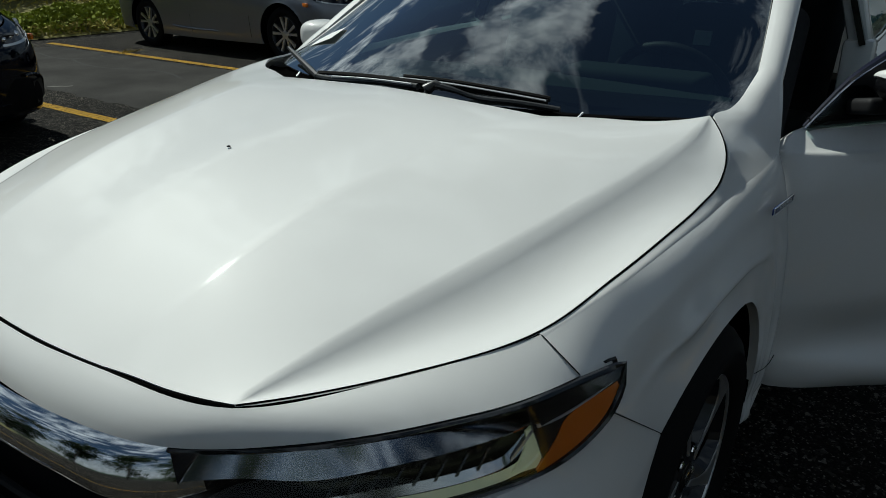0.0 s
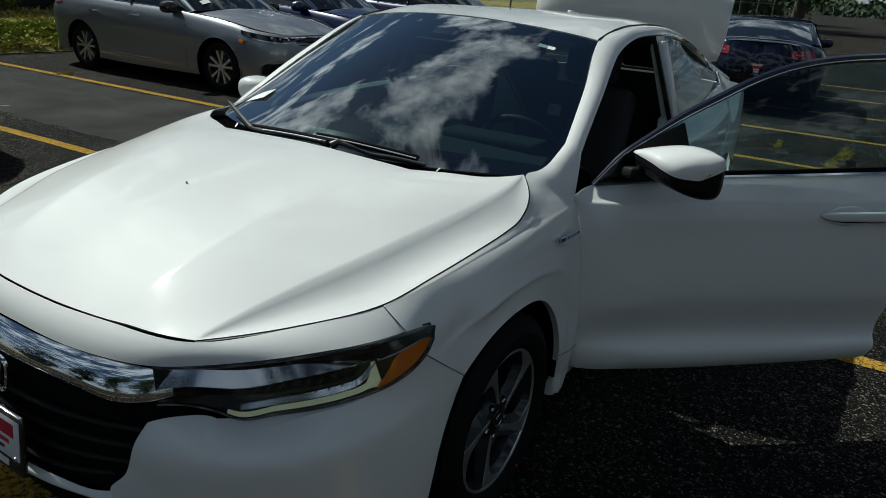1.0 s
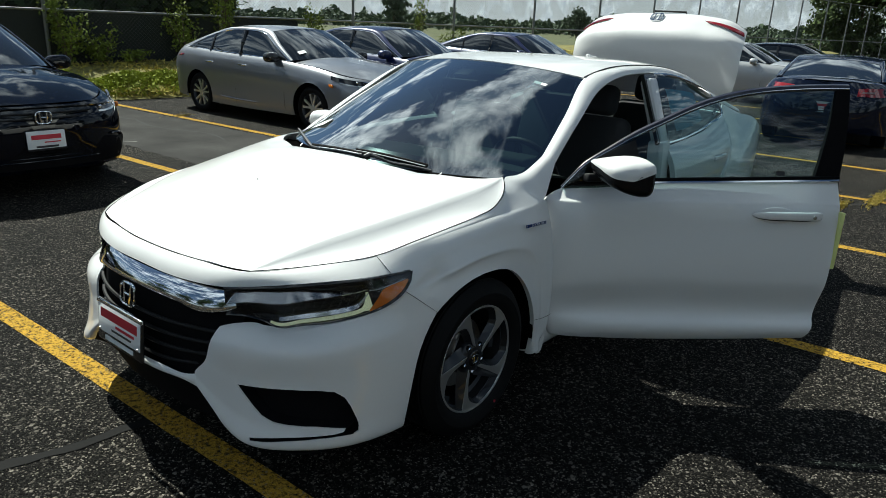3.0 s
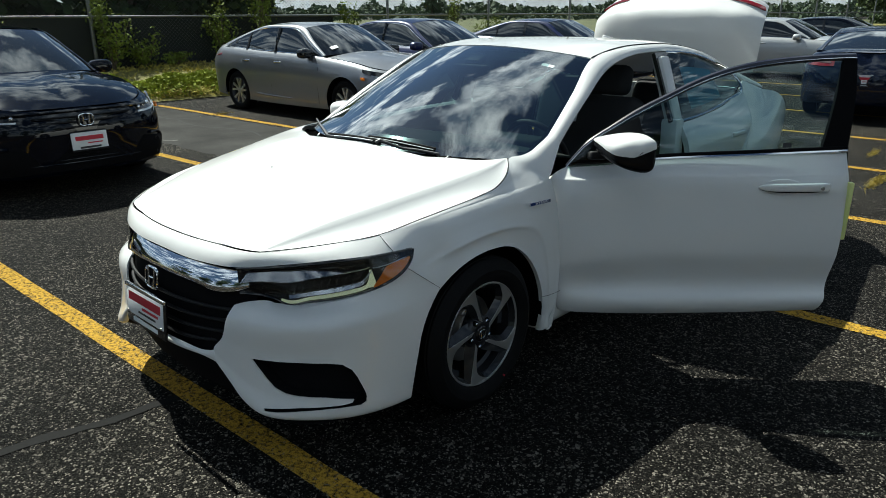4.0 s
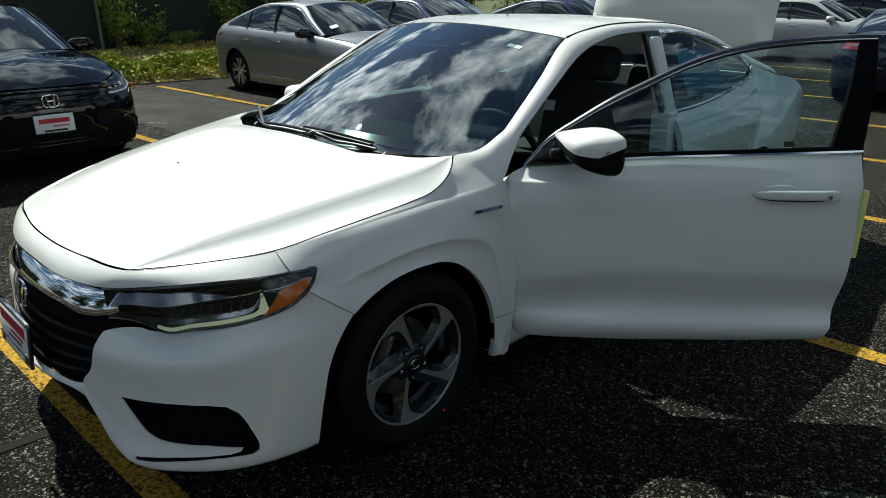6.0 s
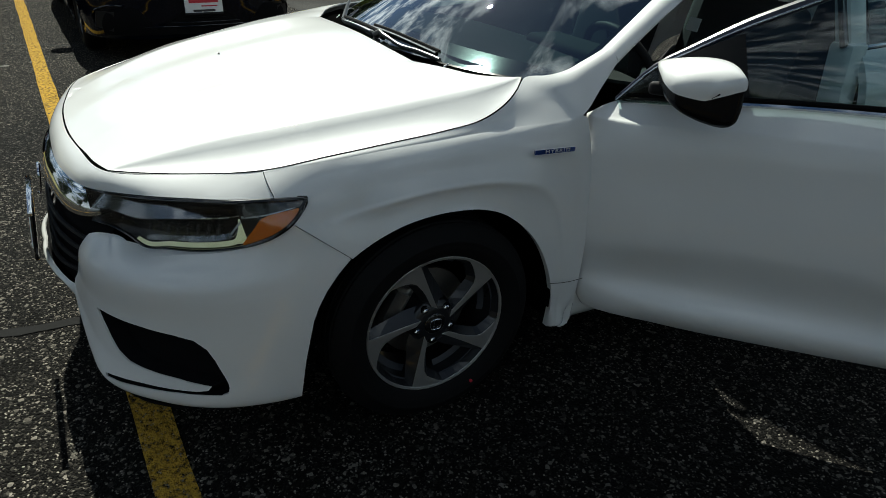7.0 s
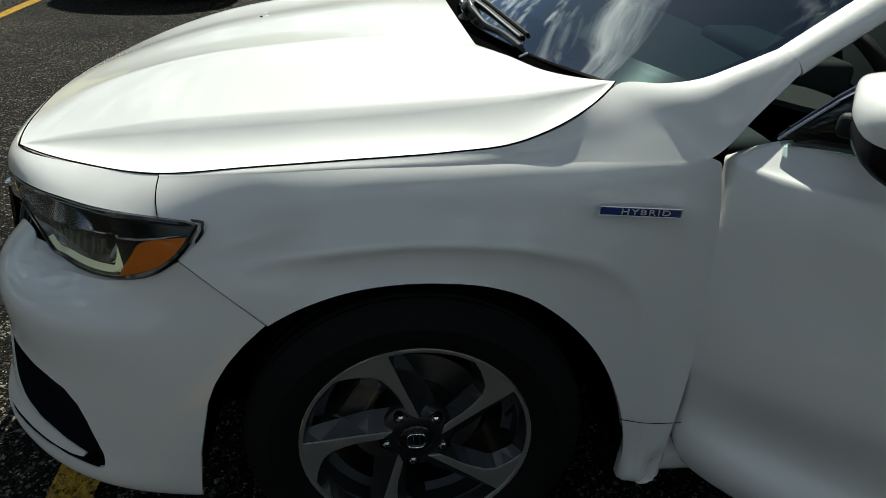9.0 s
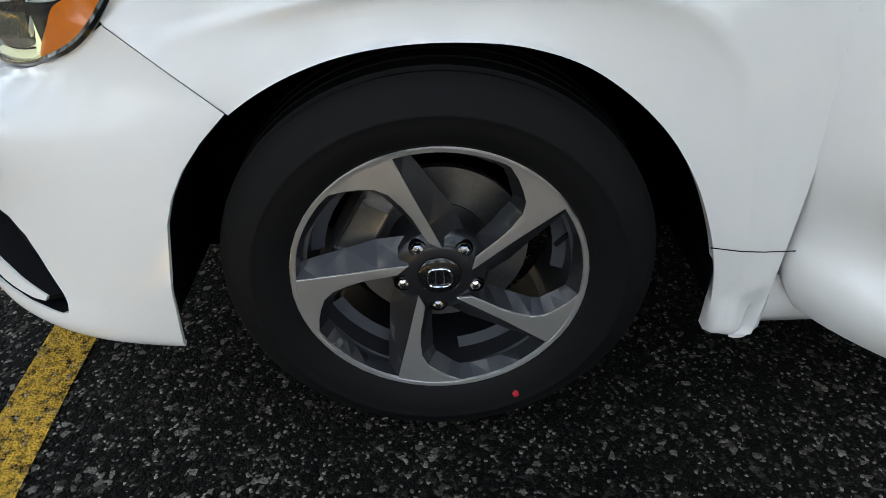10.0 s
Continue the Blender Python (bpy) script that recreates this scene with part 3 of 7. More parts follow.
    tube(bm, [(0.0118, .0175 * math.copysign(abs(math.cos(a)) ** .6, math.cos(a)), .0165 * math.copysign(abs(math.sin(a)) ** .6, math.sin(a))) for a in [2 * math.pi * q / 20 for q in range(21)]], 0.0016, 6, False)
    for y in (-.007, .007):
        tube(bm, [(0.0118, y, -.012), (0.0118, y * .8, .012)], 0.0018, 6)
    part("cap_emblem", bm, "chrome", cap, "plain chrome emblem shape")
    for k in range(5):
        a = radians(50 + 72 * k)
        bm = lathe(B(), [(-0.03, 0.0135), (0.000, 0.0135), (0.002, 0.0125), (-0.012, 0.0115)], 20, 0.002, 0.0572 * math.cos(a), 0.0572 * math.sin(a))
        part("nut_pocket", bm, "dark", w)
        bm = lathe(B(), [(-0.02, 0.0098), (0.000, 0.0098), (0.004, 0.0085), (0.0065, 0.005), (0.007, 0.0001)], 6, 0.002, 0.0572 * math.cos(a), 0.0572 * math.sin(a))
        part("wheel_nut", bm, "chrome", w, "chrome wheel nut", smooth=False)
    bm = lathe(B(), [(-0.085, 0.141), (-0.072, 0.141), (-0.072, 0.08), (-0.085, 0.08)], 64)
    part("brake_disc", bm, "steel", w, "bare steel brake disc", smooth=False)
    bm = B()
    m = pose(-0.06, 0, 0, 150, 0, 0)
    rounded(bm, (-0.035, 0.10, -0.07), (0.022, 0.155, 0.07), 0.012, 3, m)
    rounded(bm, (0.016, 0.105, -0.045), (0.03, 0.15, 0.045), 0.006, 2, m)
    part("brake_caliper", bm, "steel", w, "dull grey brake caliper")
    bm = tube(B(), [pol(14, .9, -.02), pol(14, .80, -.002)], 0.004, 8)
    part("valve", bm, "rubber", w)
    return w


WHEEL = wheel_master()


def set_wheel(car, m, like=WHEEL):
    """A copy of the wheel under a car: its pieces become sub-parts of one wheel."""
    made = {}
    for o in (like, *like.children_recursive):
        if o is like:
            continue
        c = o.copy()
        scene.collection.objects.link(c)
        made[o] = c
    tyre = next(made[o] for o in like.children if o.name.startswith("tyre"))
    tyre.name = "wheel"
    tyre.parent = car
    tyre.matrix_local = m
    for o, c in made.items():
        if c is tyre:
            continue
        c.parent = tyre
        c.matrix_parent_inverse = Matrix()
        c.matrix_local = Matrix()
    tagged(tyre, "black tyre on a dark and silver five-spoke alloy rim")
    return tyre


# ---------------------------------------------------------------- the white sedan
# car frame: nose to -y, its left side at +x, front axle at y = 0, rear axle at y = 2.70
def arch_front(n=40):
    return curve([(.868, -.254, .597), (.877, -.133, .661), (.881, .017, .682), (.881, .162, .658), (.879, .303, .547), (.875, .389, .374), (.846, .418, .187)], n)


def white_sedan():
    car = thing("sedan_car", "white four-door sedan with an open driver's door and raised boot lid", "car")
    P = lambda name, bm, mat, label="", **kw: part(name, bm, mat, car, label, **kw)

    # hood
    edge = [(.491, -.752, .779), (.632, -.595, .797), (.732, -.430, .816), (.764, -.26, .841), (.781, -.10, .860), (.790, .05, .876), (.789, .15, .890), (.765, .25, .925), (.700, .338, .970)]
    crease = [(.491, -.752, .779), (.523, -.63, .811), (.558, -.52, .838), (.592, -.42, .861), (.622, -.30, .880), (.648, -.17, .898), (.673, -.04, .915), (.694, .10, .936), (.705, .23, .955), (.700, .338, .970)]
    outer_mid = [(.39, -.782, .777), (.455, -.50, .868), (.515, -.20, .925), (.575, .02, .951), (.61, .24, .964)]
    inner = [(.27, -.803, .776), (.305, -.51, .894), (.345, -.20, .952), (.385, .02, .972), (.41, .138, .967)]
    mid = [(.14, -.819, .776), (.17, -.51, .889), (.20, -.20, .949), (.22, .02, .975), (.23, .13, .976)]
    centre = [(0, -.824, .776), (0, -.51, .896), (0, -.20, .957), (0, .02, .982), (0, .125, .983)]
    field = loft([[(-x, y, z) for x, y, z in r] for r in (inner, mid)] + [centre, mid, inner], 48, 34)
    flank = loft([inner, [tuple(a * .5 + b * .5 + np.array((0, 0, .0015))) for a, b in zip(curve(inner, 7), curve(outer_mid, 7))], outer_mid, crease], 48, 20)
    side = loft([crease, [tuple(np.array(a) * .5 + np.array(b) * .5 + np.array((-.0075, 0, -.0085)) * k) for a, b, k in zip(curve(crease, 7), curve(edge, 7), (0, 1.4, 1.8, 1.6, 1.0, .35, 0))], edge], 48, 8)
    bm = B()
    sheet(bm, field, (0, 0, 1))
    sheet(bm, flank, (0, 0, 1), True)
    sheet(bm, side, (.5, 0, 1), True)
    hood = P("hood", weld(bm), "white", "white creased hood panel", thick=0.005, sharp=0)
    for s in (1, -1):
        bm = tube(B(), [(s * (x + .0020), y, z - .0006) for x, y, z in curve(edge, 60)], .0014, 6)
        part("panel_gap", bm, "dark", hood, "dark gap beside the hood")
    front = [p[0] for p in (inner, mid)] + [(.39, -.782, .777), (.491, -.752, .779)]
    front = [centre[0]] + sorted(front)
    bm = tube(B(), [(x, y - .0025, z - .0030) for x, y, z in curve(full(front), 60)], .0026, 6)
    part("panel_gap", bm, "dark", hood, "dark gap in front of the hood")
    for x, y, z in ((-.024, -.346, .9365), (.630, .100, .9475), (.646, .112, .9455)):
        bm = B()
        bmesh.ops.create_icosphere(bm, subdivisions=1, radius=0.0045, matrix=pose(x, y, z + .0) @ Matrix.Diagonal((1, 1, .5, 1)))
        part("paint_speck", bm, "black", hood, "dark speck on the paint")

    # nose strip over the grille and headlights
    n0 = [(0, -.829, .7735), (.27, -.8075, .7745), (.4935, -.7555, .7765), (.6350, -.5990, .7955), (.7400, -.4260, .8135)]
    n2 = [(0, -.874, .718), (.25, -.860, .716), (.42, -.818, .722), (.58, -.727, .745), (.65, -.667, .755), (.705, -.602, .761), (.755, -.527, .764), (.7990, -.4190, .7675)]
    n1 = [tuple(a * .5 + b * .5 + np.array((.002, -.004, .006)) * (1 - (i / 8) ** 3)) for i, (a, b) in enumerate(zip(curve(n0, 9), curve(n2, 9)))]
    n1[-1] = (.7715, -.4255, .7925)
    bm = B()
    sheet(bm, loft([full(n0), full(n1), full(n2)], 88, 8), (0, -.5, 1))
    P("nose_panel", weld(bm), "white", "white nose strip above the grille", thick=0.008, sharp=0)

    # fenders
    arch = arch_front()
    outer = [(.744, -.4285, .811), (.779, -.26, .833), (.798, -.10, .849), (.810, .05, .859), (.817, .25, .867), (.822, .42, .871), (.819, .484, .874), (.820, .4965, .868), (.829, .4985, .845), (.863, .502, .72), (.884, .498, .55), (.887, .490, .37), (.866, .488, .19)]
    oc = curve(outer, 40)
    rear = lambda f: 1 - .8 * min(1, max(0, (f - .52) / .22))
    mids = [tuple(oc[i] * .60 + arch[i] * .40 + np.array((.0165 * rear(i / 39), 0, 0))) for i in range(0, 40, 3)] + [tuple(oc[-1] * .55 + arch[-1] * .45 + np.array((.006, 0, 0)))]
    mids[0] = (.8385, -.386, .705)
    ends = [tuple(p) for p in arch[::3]] + [tuple(arch[-1])]
    outs = [tuple(p) for p in oc[::3]] + [tuple(oc[-1])]

    def between(t, bulge):
        w = [min(1, i / 2.0) * min(1, (len(ends) - 1 - i) / 3.0) * rear(i / 13) for i in range(len(ends))]
        return [tuple(np.array(o) * t + np.array(a) * (1 - t) + np.array((bulge * k, 0, 0))) for o, a, k in zip(outs, ends, w)]

    ridge_in, ridge, ridge_out = between(.30, .0130), between(.36, .0205), between(.42, .0195)
    for row, t in ((ridge_in, .40), (ridge, .30), (ridge_out, .12)):
        row[0] = tuple(np.array((.8385, -.386, .705)) * (1 - t) + np.array((.8705, -.257, .600)) * t + np.array((.001, 0, 0)))
    high = [tuple(oc[i] * .80 + arch[i] * .20 + np.array((.017 * rear(i / 39), 0, 0))) for i in range(0, 40, 3)] + [tuple(oc[-1] * .8 + arch[-1] * .2 + np.array((.004, 0, 0)))]
    high[0] = (.7995, -.4220, .768)
    near = [tuple(oc[i] * .12 + arch[i] * .88 + np.array((.002, 0, 0))) for i in range(0, 40, 3)] + [tuple(oc[-1] * .12 + arch[-1] * .88)]
    near[0] = (.8635, -.277, .616)
    lip = [tuple(p + np.array((-.020, 0, 0))) for p in arch[::3]] + [tuple(arch[-1] + np.array((-.020, 0, 0)))]
    # shoulder of the fender: from the hood's gap or the glass down to the crease above the side
    top = [[(.736, -.428, .815), (.738, -.428, .8145), (.741, -.428, .813), (.744, -.4285, .811)],
           [(.768, -.26, .8395), (.7715, -.26, .838), (.7755, -.26, .836), (.779, -.26, .833)],
           [(.785, -.10, .8585), (.789, -.10, .856), (.794, -.10, .853), (.798, -.10, .849)],
           [(.794, .05, .8745), (.799, .05, .870), (.805, .05, .865), (.810, .05, .859)],
           [(.793, .152, .8885), (.800, .152, .880), (.807, .155, .872), (.814, .16, .8635)],
           [(.769, .253, .9235), (.784, .25, .902), (.802, .25, .882), (.817, .25, .867)],
           [(.738, .303, .948), (.763, .305, .927), (.794, .315, .894), (.820, .33, .8695)],
           [(.706, .345, .9685), (.735, .358, .953), (.783, .385, .909), (.822, .42, .871)],
           [(.716, .42, .972), (.742, .425, .960), (.785, .44, .912), (.821, .468, .8735)],
           [(.718, .484, .982), (.745, .485, .974), (.785, .49, .930), (.816, .490, .884)],
           [(.719, .538, 1.004), (.747, .540, 1.001), (.779, .544, .968), (.799, .550, .940)],
           [(.720, .606, 1.034), (.739, .610, 1.037), (.760, .617, 1.029), (.772, .625, 1.006)]]
    top = [list(r) for r in zip(*top)]
    top[3] = [(x + .0012, y, z - .0018) for x, y, z in top[3][:-2]] + top[3][-2:]
    # the fender dips into a pocket behind the headlight
    lamp_edge = [(-.500, .757), (-.424, .757), (-.369, .758), (-.368, .752), (-.394, .717), (-.424, .693), (-.500, .661)]

    def lamp_pocket(g):
        g = np.ascontiguousarray(g)
        for p in g.reshape(-1, 3):
            q, c, far = p[1:], False, 1.0
            for a, b in zip(lamp_edge, lamp_edge[1:] + lamp_edge[:1]):
                a, b = np.array(a), np.array(b)
                if (a[1] > q[1]) != (b[1] > q[1]) and q[0] < (b[0] - a[0]) * (q[1] - a[1]) / (b[1] - a[1]) + a[0]:
                    c = not c
                u = min(1, max(0, float(np.dot(q - a, b - a) / np.dot(b - a, b - a))))
                far = min(far, float(np.linalg.norm(a + (b - a) * u - q)))
            if c:
                p += np.array((-1.0, .25, 0)) * min(.045, .005 + 2.5 * far)
        return g

    skin = lamp_pocket(loft([outer, high, mids, ridge_out, ridge, ridge_in, near, ends], 240, 56))
    for s in (1, -1):
        bm = B()
        k = np.array((s, 1, 1))
        sheet(bm, skin * k, (s, 0, .2))
        sheet(bm, loft([ends, lip], 240, 3) * k, (0, 0, -1))
        f = P("front_fender", weld(bm, 0.0004), "white", "white front fender with a flared wheel arch", thick=0.006, sharp=50)
        bm = B()
        sheet(bm, loft(top, 90, 16) * k, (s * .6, 0, 1))
        P("fender_top", weld(bm, 0.0004), "white", "white shoulder of the front fender", thick=0.006, sharp=50)
        if s == 1:
            bm = B()
            m = pose(.8705, .351, .8035, 90, 0, 90) @ pose(0, 0, 0, 0, -2.5, -2.0)
            rounded(bm, (-.068, -.0075, -.002), (.068, .0075, .003), .002, 2, m)
            part("fender_badge", bm, "badge_blue", f, "blue and chrome fender badge")
            bm = B()
            tube(bm, [m @ Vector(p) for p in ((-.068, -.0075, .003), (.068, -.0075, .003), (.068, .0075, .003), (-.068, .0075, .003), (-.068, -.0075, .003))], .0011, 4)
            part("badge_frame", bm, "letters", f, "thin bright badge frame")
            cu = bpy.data.curves.new("badge_text", "FONT")
            cu.body, cu.size, cu.extrude, cu.align_x, cu.align_y = "HYBRID", 0.0165, 0.0012, "CENTER", "CENTER"
            cu.space_character = 1.22
            me = bpy.data.meshes.new_from_object(bpy.data.objects.new("badge_text", cu))
            me.materials.append(M["letters"])
            tx = new("badge_text", me)
            tx.parent = f
            tx.matrix_local = m @ pose(.008, 0, .0035) @ Matrix.Diagonal((1.25, .82, 1, 1))
        # seam across the rear foot of the fender
        bm = tube(B(), [(s * .878, .386, .371), (s * .8905, .425, .3715), (s * .8935, .455, .3712), (s * .8935, .500, .371)], .0010, 4)
        part("panel_gap", bm, "dark", f)
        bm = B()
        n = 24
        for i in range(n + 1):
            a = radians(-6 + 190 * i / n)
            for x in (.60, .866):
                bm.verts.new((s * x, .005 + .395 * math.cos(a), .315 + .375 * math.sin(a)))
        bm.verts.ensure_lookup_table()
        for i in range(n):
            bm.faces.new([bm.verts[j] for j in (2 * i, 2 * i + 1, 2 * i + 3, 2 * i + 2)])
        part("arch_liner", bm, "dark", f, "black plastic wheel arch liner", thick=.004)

    # bumper skin
    b0 = [(.408, -.826, .580), (.465, -.788, .599), (.530, -.748, .602), (.565, -.738, .588), (.69, -.622, .606), (.793, -.492, .649), (.835, -.394, .705)]
    b1 = [(.401, -.853, .546), (.470, -.846, .550), (.56, -.815, .551), (.735, -.672, .556), (.828, -.495, .575), (.8665, -.260, .600)]
    b2 = [(.380, -.873, .460), (.470, -.860, .440), (.57, -.822, .430), (.745, -.680, .425), (.838, -.520, .430), (.877, -.365, .445)]
    b3 = [(.338, -.888, .404), (.450, -.874, .350), (.565, -.845, .310), (.735, -.715, .295), (.834, -.550, .295), (.872, -.395, .310)]
    b4 = [(.352, -.890, .360), (.437, -.884, .300), (.490, -.876, .254), (.55, -.868, .230), (.725, -.735, .205), (.824, -.570, .202), (.861, -.408, .214)]
    b5 = [(.352, -.870, .352), (.437, -.864, .292), (.490, -.856, .246), (.545, -.845, .221), (.715, -.715, .195), (.81, -.56, .193), (.848, -.405, .205)]
    pocket = [(.518, .416), (.592, .418), (.671, .418), (.74, .414), (.772, .406), (.792, .383), (.803, .353), (.814, .309), (.822, .270), (.823, .254), (.816, .2465),
              (.754, .2475), (.69, .2445), (.63, .2395), (.590, .2395), (.587, .251), (.688, .2575), (.785, .2570), (.799, .2610), (.801, .272), (.747, .288), (.68, .296), (.64, .304), (.606, .324), (.58, .350), (.545, .387)]

    def inside(p):
        x, z = p[0], p[2]
        c = False
        for (x0, z0), (x1, z1) in zip(pocket, pocket[1:] + pocket[:1]):
            if (z0 > z) != (z1 > z) and x < (x1 - x0) * (z - z0) / (z1 - z0) + x0:
                c = not c
        return c

    bg = loft([b0, b1, b2, b3, b4, b5], 90, 64)
    ez = [.19, .214, .33, .445, .485, .525, .5625, .600, .706]
    ex = [.850, .861, .873, .877, .8765, .875, .872, .869, .837]
    ey = [-.404, -.406, -.392, -.367, -.351, -.327, -.296, -.257, -.390]
    for i in range(64):
        z = bg[i, -1, 2]
        d = np.array((np.interp(z, ez, ex), np.interp(z, ez, ey), z)) - bg[i, -1]
        bg[i] += d * ((np.arange(90) / 89.0) ** 5)[:, None]
    def ys(x, z):
        d = (bg[:, :, 0] - x) ** 2 + (bg[:, :, 2] - z) ** 2
        i = np.argsort(d.ravel())[:4]
        w = 1 / (d.ravel()[i] + 1e-6)
        return float((bg[:, :, 1].ravel()[i] * w).sum() / w.sum())

    for s in (1, -1):
        k = np.array((s, 1, 1))
        bm = B()
        sheet(bm, bg * k, (.5 * s, -1, 0))
        weld(bm, .0005)
        for (x0, z0), (x1, z1) in zip(pocket, pocket[1:] + pocket[:1]):
            fs = [f for f in bm.faces if .49 < s * f.calc_center_median().x < .85 and .21 < f.calc_center_median().z < .44]
            geom = fs + list({e for f in fs for e in f.edges}) + list({v for f in fs for v in f.verts})
            bmesh.ops.bisect_plane(bm, geom=geom, dist=1e-5, plane_co=(s * x0, 0, z0), plane_no=Vector((s * (z1 - z0), 0, x0 - x1)).normalized())
        gone = [f for f in bm.faces if inside((s * f.calc_center_median().x, 0, f.calc_center_median().z))]
        bmesh.ops.delete(bm, geom=gone, context="FACES")
        bumper = P("front_bumper", bm, "white", "white front bumper corner with a dark fog pocket", thick=.008, sharp=0)
        bm = B()
        ring = []
        n = len(pocket)
        for i in range(n):
            (x0, z0), (x1, z1) = pocket[i], pocket[(i + 1) % n]
            m = max(1, int(math.hypot(x1 - x0, z1 - z0) / .012))
            ring += [(x0 + (x1 - x0) * j / m, z0 + (z1 - z0) * j / m) for j in range(m)]
        rows = [[bm.verts.new((s * (x - .3 * d), ys(x, z) + d, z)) for x, z in ring] for d in (.004, .055)]
        for i in range(len(ring)):
            j = (i + 1) % len(ring)
            bm.faces.new((rows[0][i], rows[0][j], rows[1][j], rows[1][i]))
        zs, xs = np.arange(.215, .445, .02), np.arange(.49, .85, .02)
        sheet(bm, np.array([[(x - .016, ys(x, z) + .05, z) for x in xs] for z in zs]) * k, (.5 * s, -1, 0))
        part("fog_pocket", bm, "matt_black", bumper, "black plastic fog light pocket", smooth=False)
    # lip under the grille
    bm = B()
    sheet(bm, loft([[(0, -.945, .412), (.2, -.932, .408), (.30, -.899, .394), (.340, -.886, .403)], [(0, -.956, .400), (.2, -.944, .396), (.30, -.910, .383), (.350, -.892, .380)], [(0, -.950, .386), (.2, -.938, .383), (.30, -.905, .371), (.353, -.889, .359)]], 24, 7), (0, -1, 0), True)
    part("grille_lip", weld(bm), "white", bumper, thick=.006)
    bm = B()
    sheet(bm, loft([[(0, -.944, .388), (.2, -.932, .385), (.352, -.882, .358), (.437, -.872, .300), (.49, -.862, .252), (.55, -.852, .226), (.80, -.60, .20)], [(0, -.86, .215), (.2, -.85, .212), (.352, -.82, .206), (.437, -.80, .20), (.49, -.785, .195), (.55, -.77, .187), (.80, -.57, .175)]], 30, 5), (0, -1, 0), True)
    part("air_dam", weld(bm), "matt_black", bumper, "black lower air dam", thick=.006)

    # grille
    bm = B()
    g0 = [(0, -.850, .705), (.2, -.840, .703), (.36, -.790, .695), (.47, -.730, .66)]
    g1 = [(0, -.875, .60), (.2, -.865, .60), (.36, -.825, .59), (.46, -.78, .585)]
    g2 = [(0, -.905, .47), (.2, -.893, .47), (.32, -.862, .47), (.40, -.835, .47)]
    g3 = [(0, -.925, .390), (.18, -.912, .386), (.28, -.882, .376), (.345, -.866, .380)]
    sheet(bm, loft([g0, g1, g2, g3], 30, 16), (0, -1, 0), True)
    grille = P("grille", weld(bm), "matt_black", "black grille under a chrome bar", thick=.006)
    for z, hw, d in ((.560, .40, .03), (.515, .39, .024), (.470, .372, .020), (.428, .34, .014)):
        bm = tube(B(), curve([(-hw, -.862 + d, z), (-.24, -.918 + d, z), (0, -.942 + d, z), (.24, -.918 + d, z), (hw, -.862 + d, z)], 22), .007, 6)
        part("grille_bar", bm, "black", grille)
    # chrome wing
    bm = B()
    c0 = [(0, -.876, .714), (.15, -.870, .712), (.28, -.847, .709), (.37, -.815, .703), (.436, -.782, .697)]
    c1 = [(0, -.902, .690), (.15, -.894, .688), (.28, -.870, .682), (.362, -.842, .672), (.448, -.787, .672)]
    c2 = [(0, -.914, .655), (.15, -.905, .651), (.26, -.886, .642), (.340, -.862, .625), (.456, -.788, .648)]
    c3 = [(0, -.894, .648), (.15, -.886, .644), (.26, -.866, .636), (.335, -.842, .619), (.446, -.768, .643)]
    sheet(bm, loft([full(c0), full(c1), full(c2), full(c3)], 80, 12), (0, -1, .2))
    P("chrome_bar", weld(bm), "chrome", "polished chrome bar across the nose", thick=.006)
    bm = B()
    m = pose(0, -.928, .608, 82, 0, 0)
    ring = [(.048 * math.copysign(abs(math.cos(a)) ** .55, math.cos(a)), .040 * math.copysign(abs(math.sin(a)) ** .55, math.sin(a))) for a in [2 * math.pi * i / 28 for i in range(29)]]
    tube(bm, [m @ Vector((x, y, 0)) for x, y in ring], .0055, 6, False)
    for s in (-1, 1):
        tube(bm, [m @ Vector((s * .024, .034, 0)), m @ Vector((s * .017, -.034, 0))], .0065, 6)
    tube(bm, [m @ Vector((-.020, 0, 0)), m @ Vector((.020, 0, 0))], .0055, 6)
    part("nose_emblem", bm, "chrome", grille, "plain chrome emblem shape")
    # dealer plate
    bm = B()
    m = pose(.004, -.968, .485, 90 - 6, 0, 0)
    rounded(bm, (-.160, -.078, -.006), (.160, .078, .006), .006, 2, m)
    plate = P("licence_plate", bm, "gloss_black", "dealer plate in a black frame, white with red and black print")
    bm = B(); rounded(bm, (-.148, -.040, .004), (.148, .066, .009), .003, 2, m)
    part("plate_face", bm, "paper", plate, "white plate face")
    for x0, x1, y0, y1, mt in ((-.13, .13, .016, .050, "red_print"), (-.02, .11, -.004, .006, "red_print"), (-.05, .09, -.022, -.014, "black_print"), (-.10, .10, -.066, -.050, "paper")):
        bm = B(); box(bm, (x0, y0, .0055 if y0 < -.04 else .0085), (x1, y1, .0075 if y0 < -.04 else .0098), m)
        part("print_bar", bm, mt, plate, "", smooth=False)
    for x in (-.135, .135):
        bm = lathe(B(), [(0, .006), (.003, .005), (.004, .0001)], 12)
        bmesh.ops.transform(bm, matrix=m @ pose(x, -.034, .0095, 0, -90, 0), verts=bm.verts)
        part("plate_screw", bm, "steel", plate)
    bm = B(); rounded(bm, (-.160, .064, -.004), (.160, .080, .012), .004, 2, m)
    part("plate_frame_bar", bm, "chrome", plate, "bright bar along the top of the plate frame")

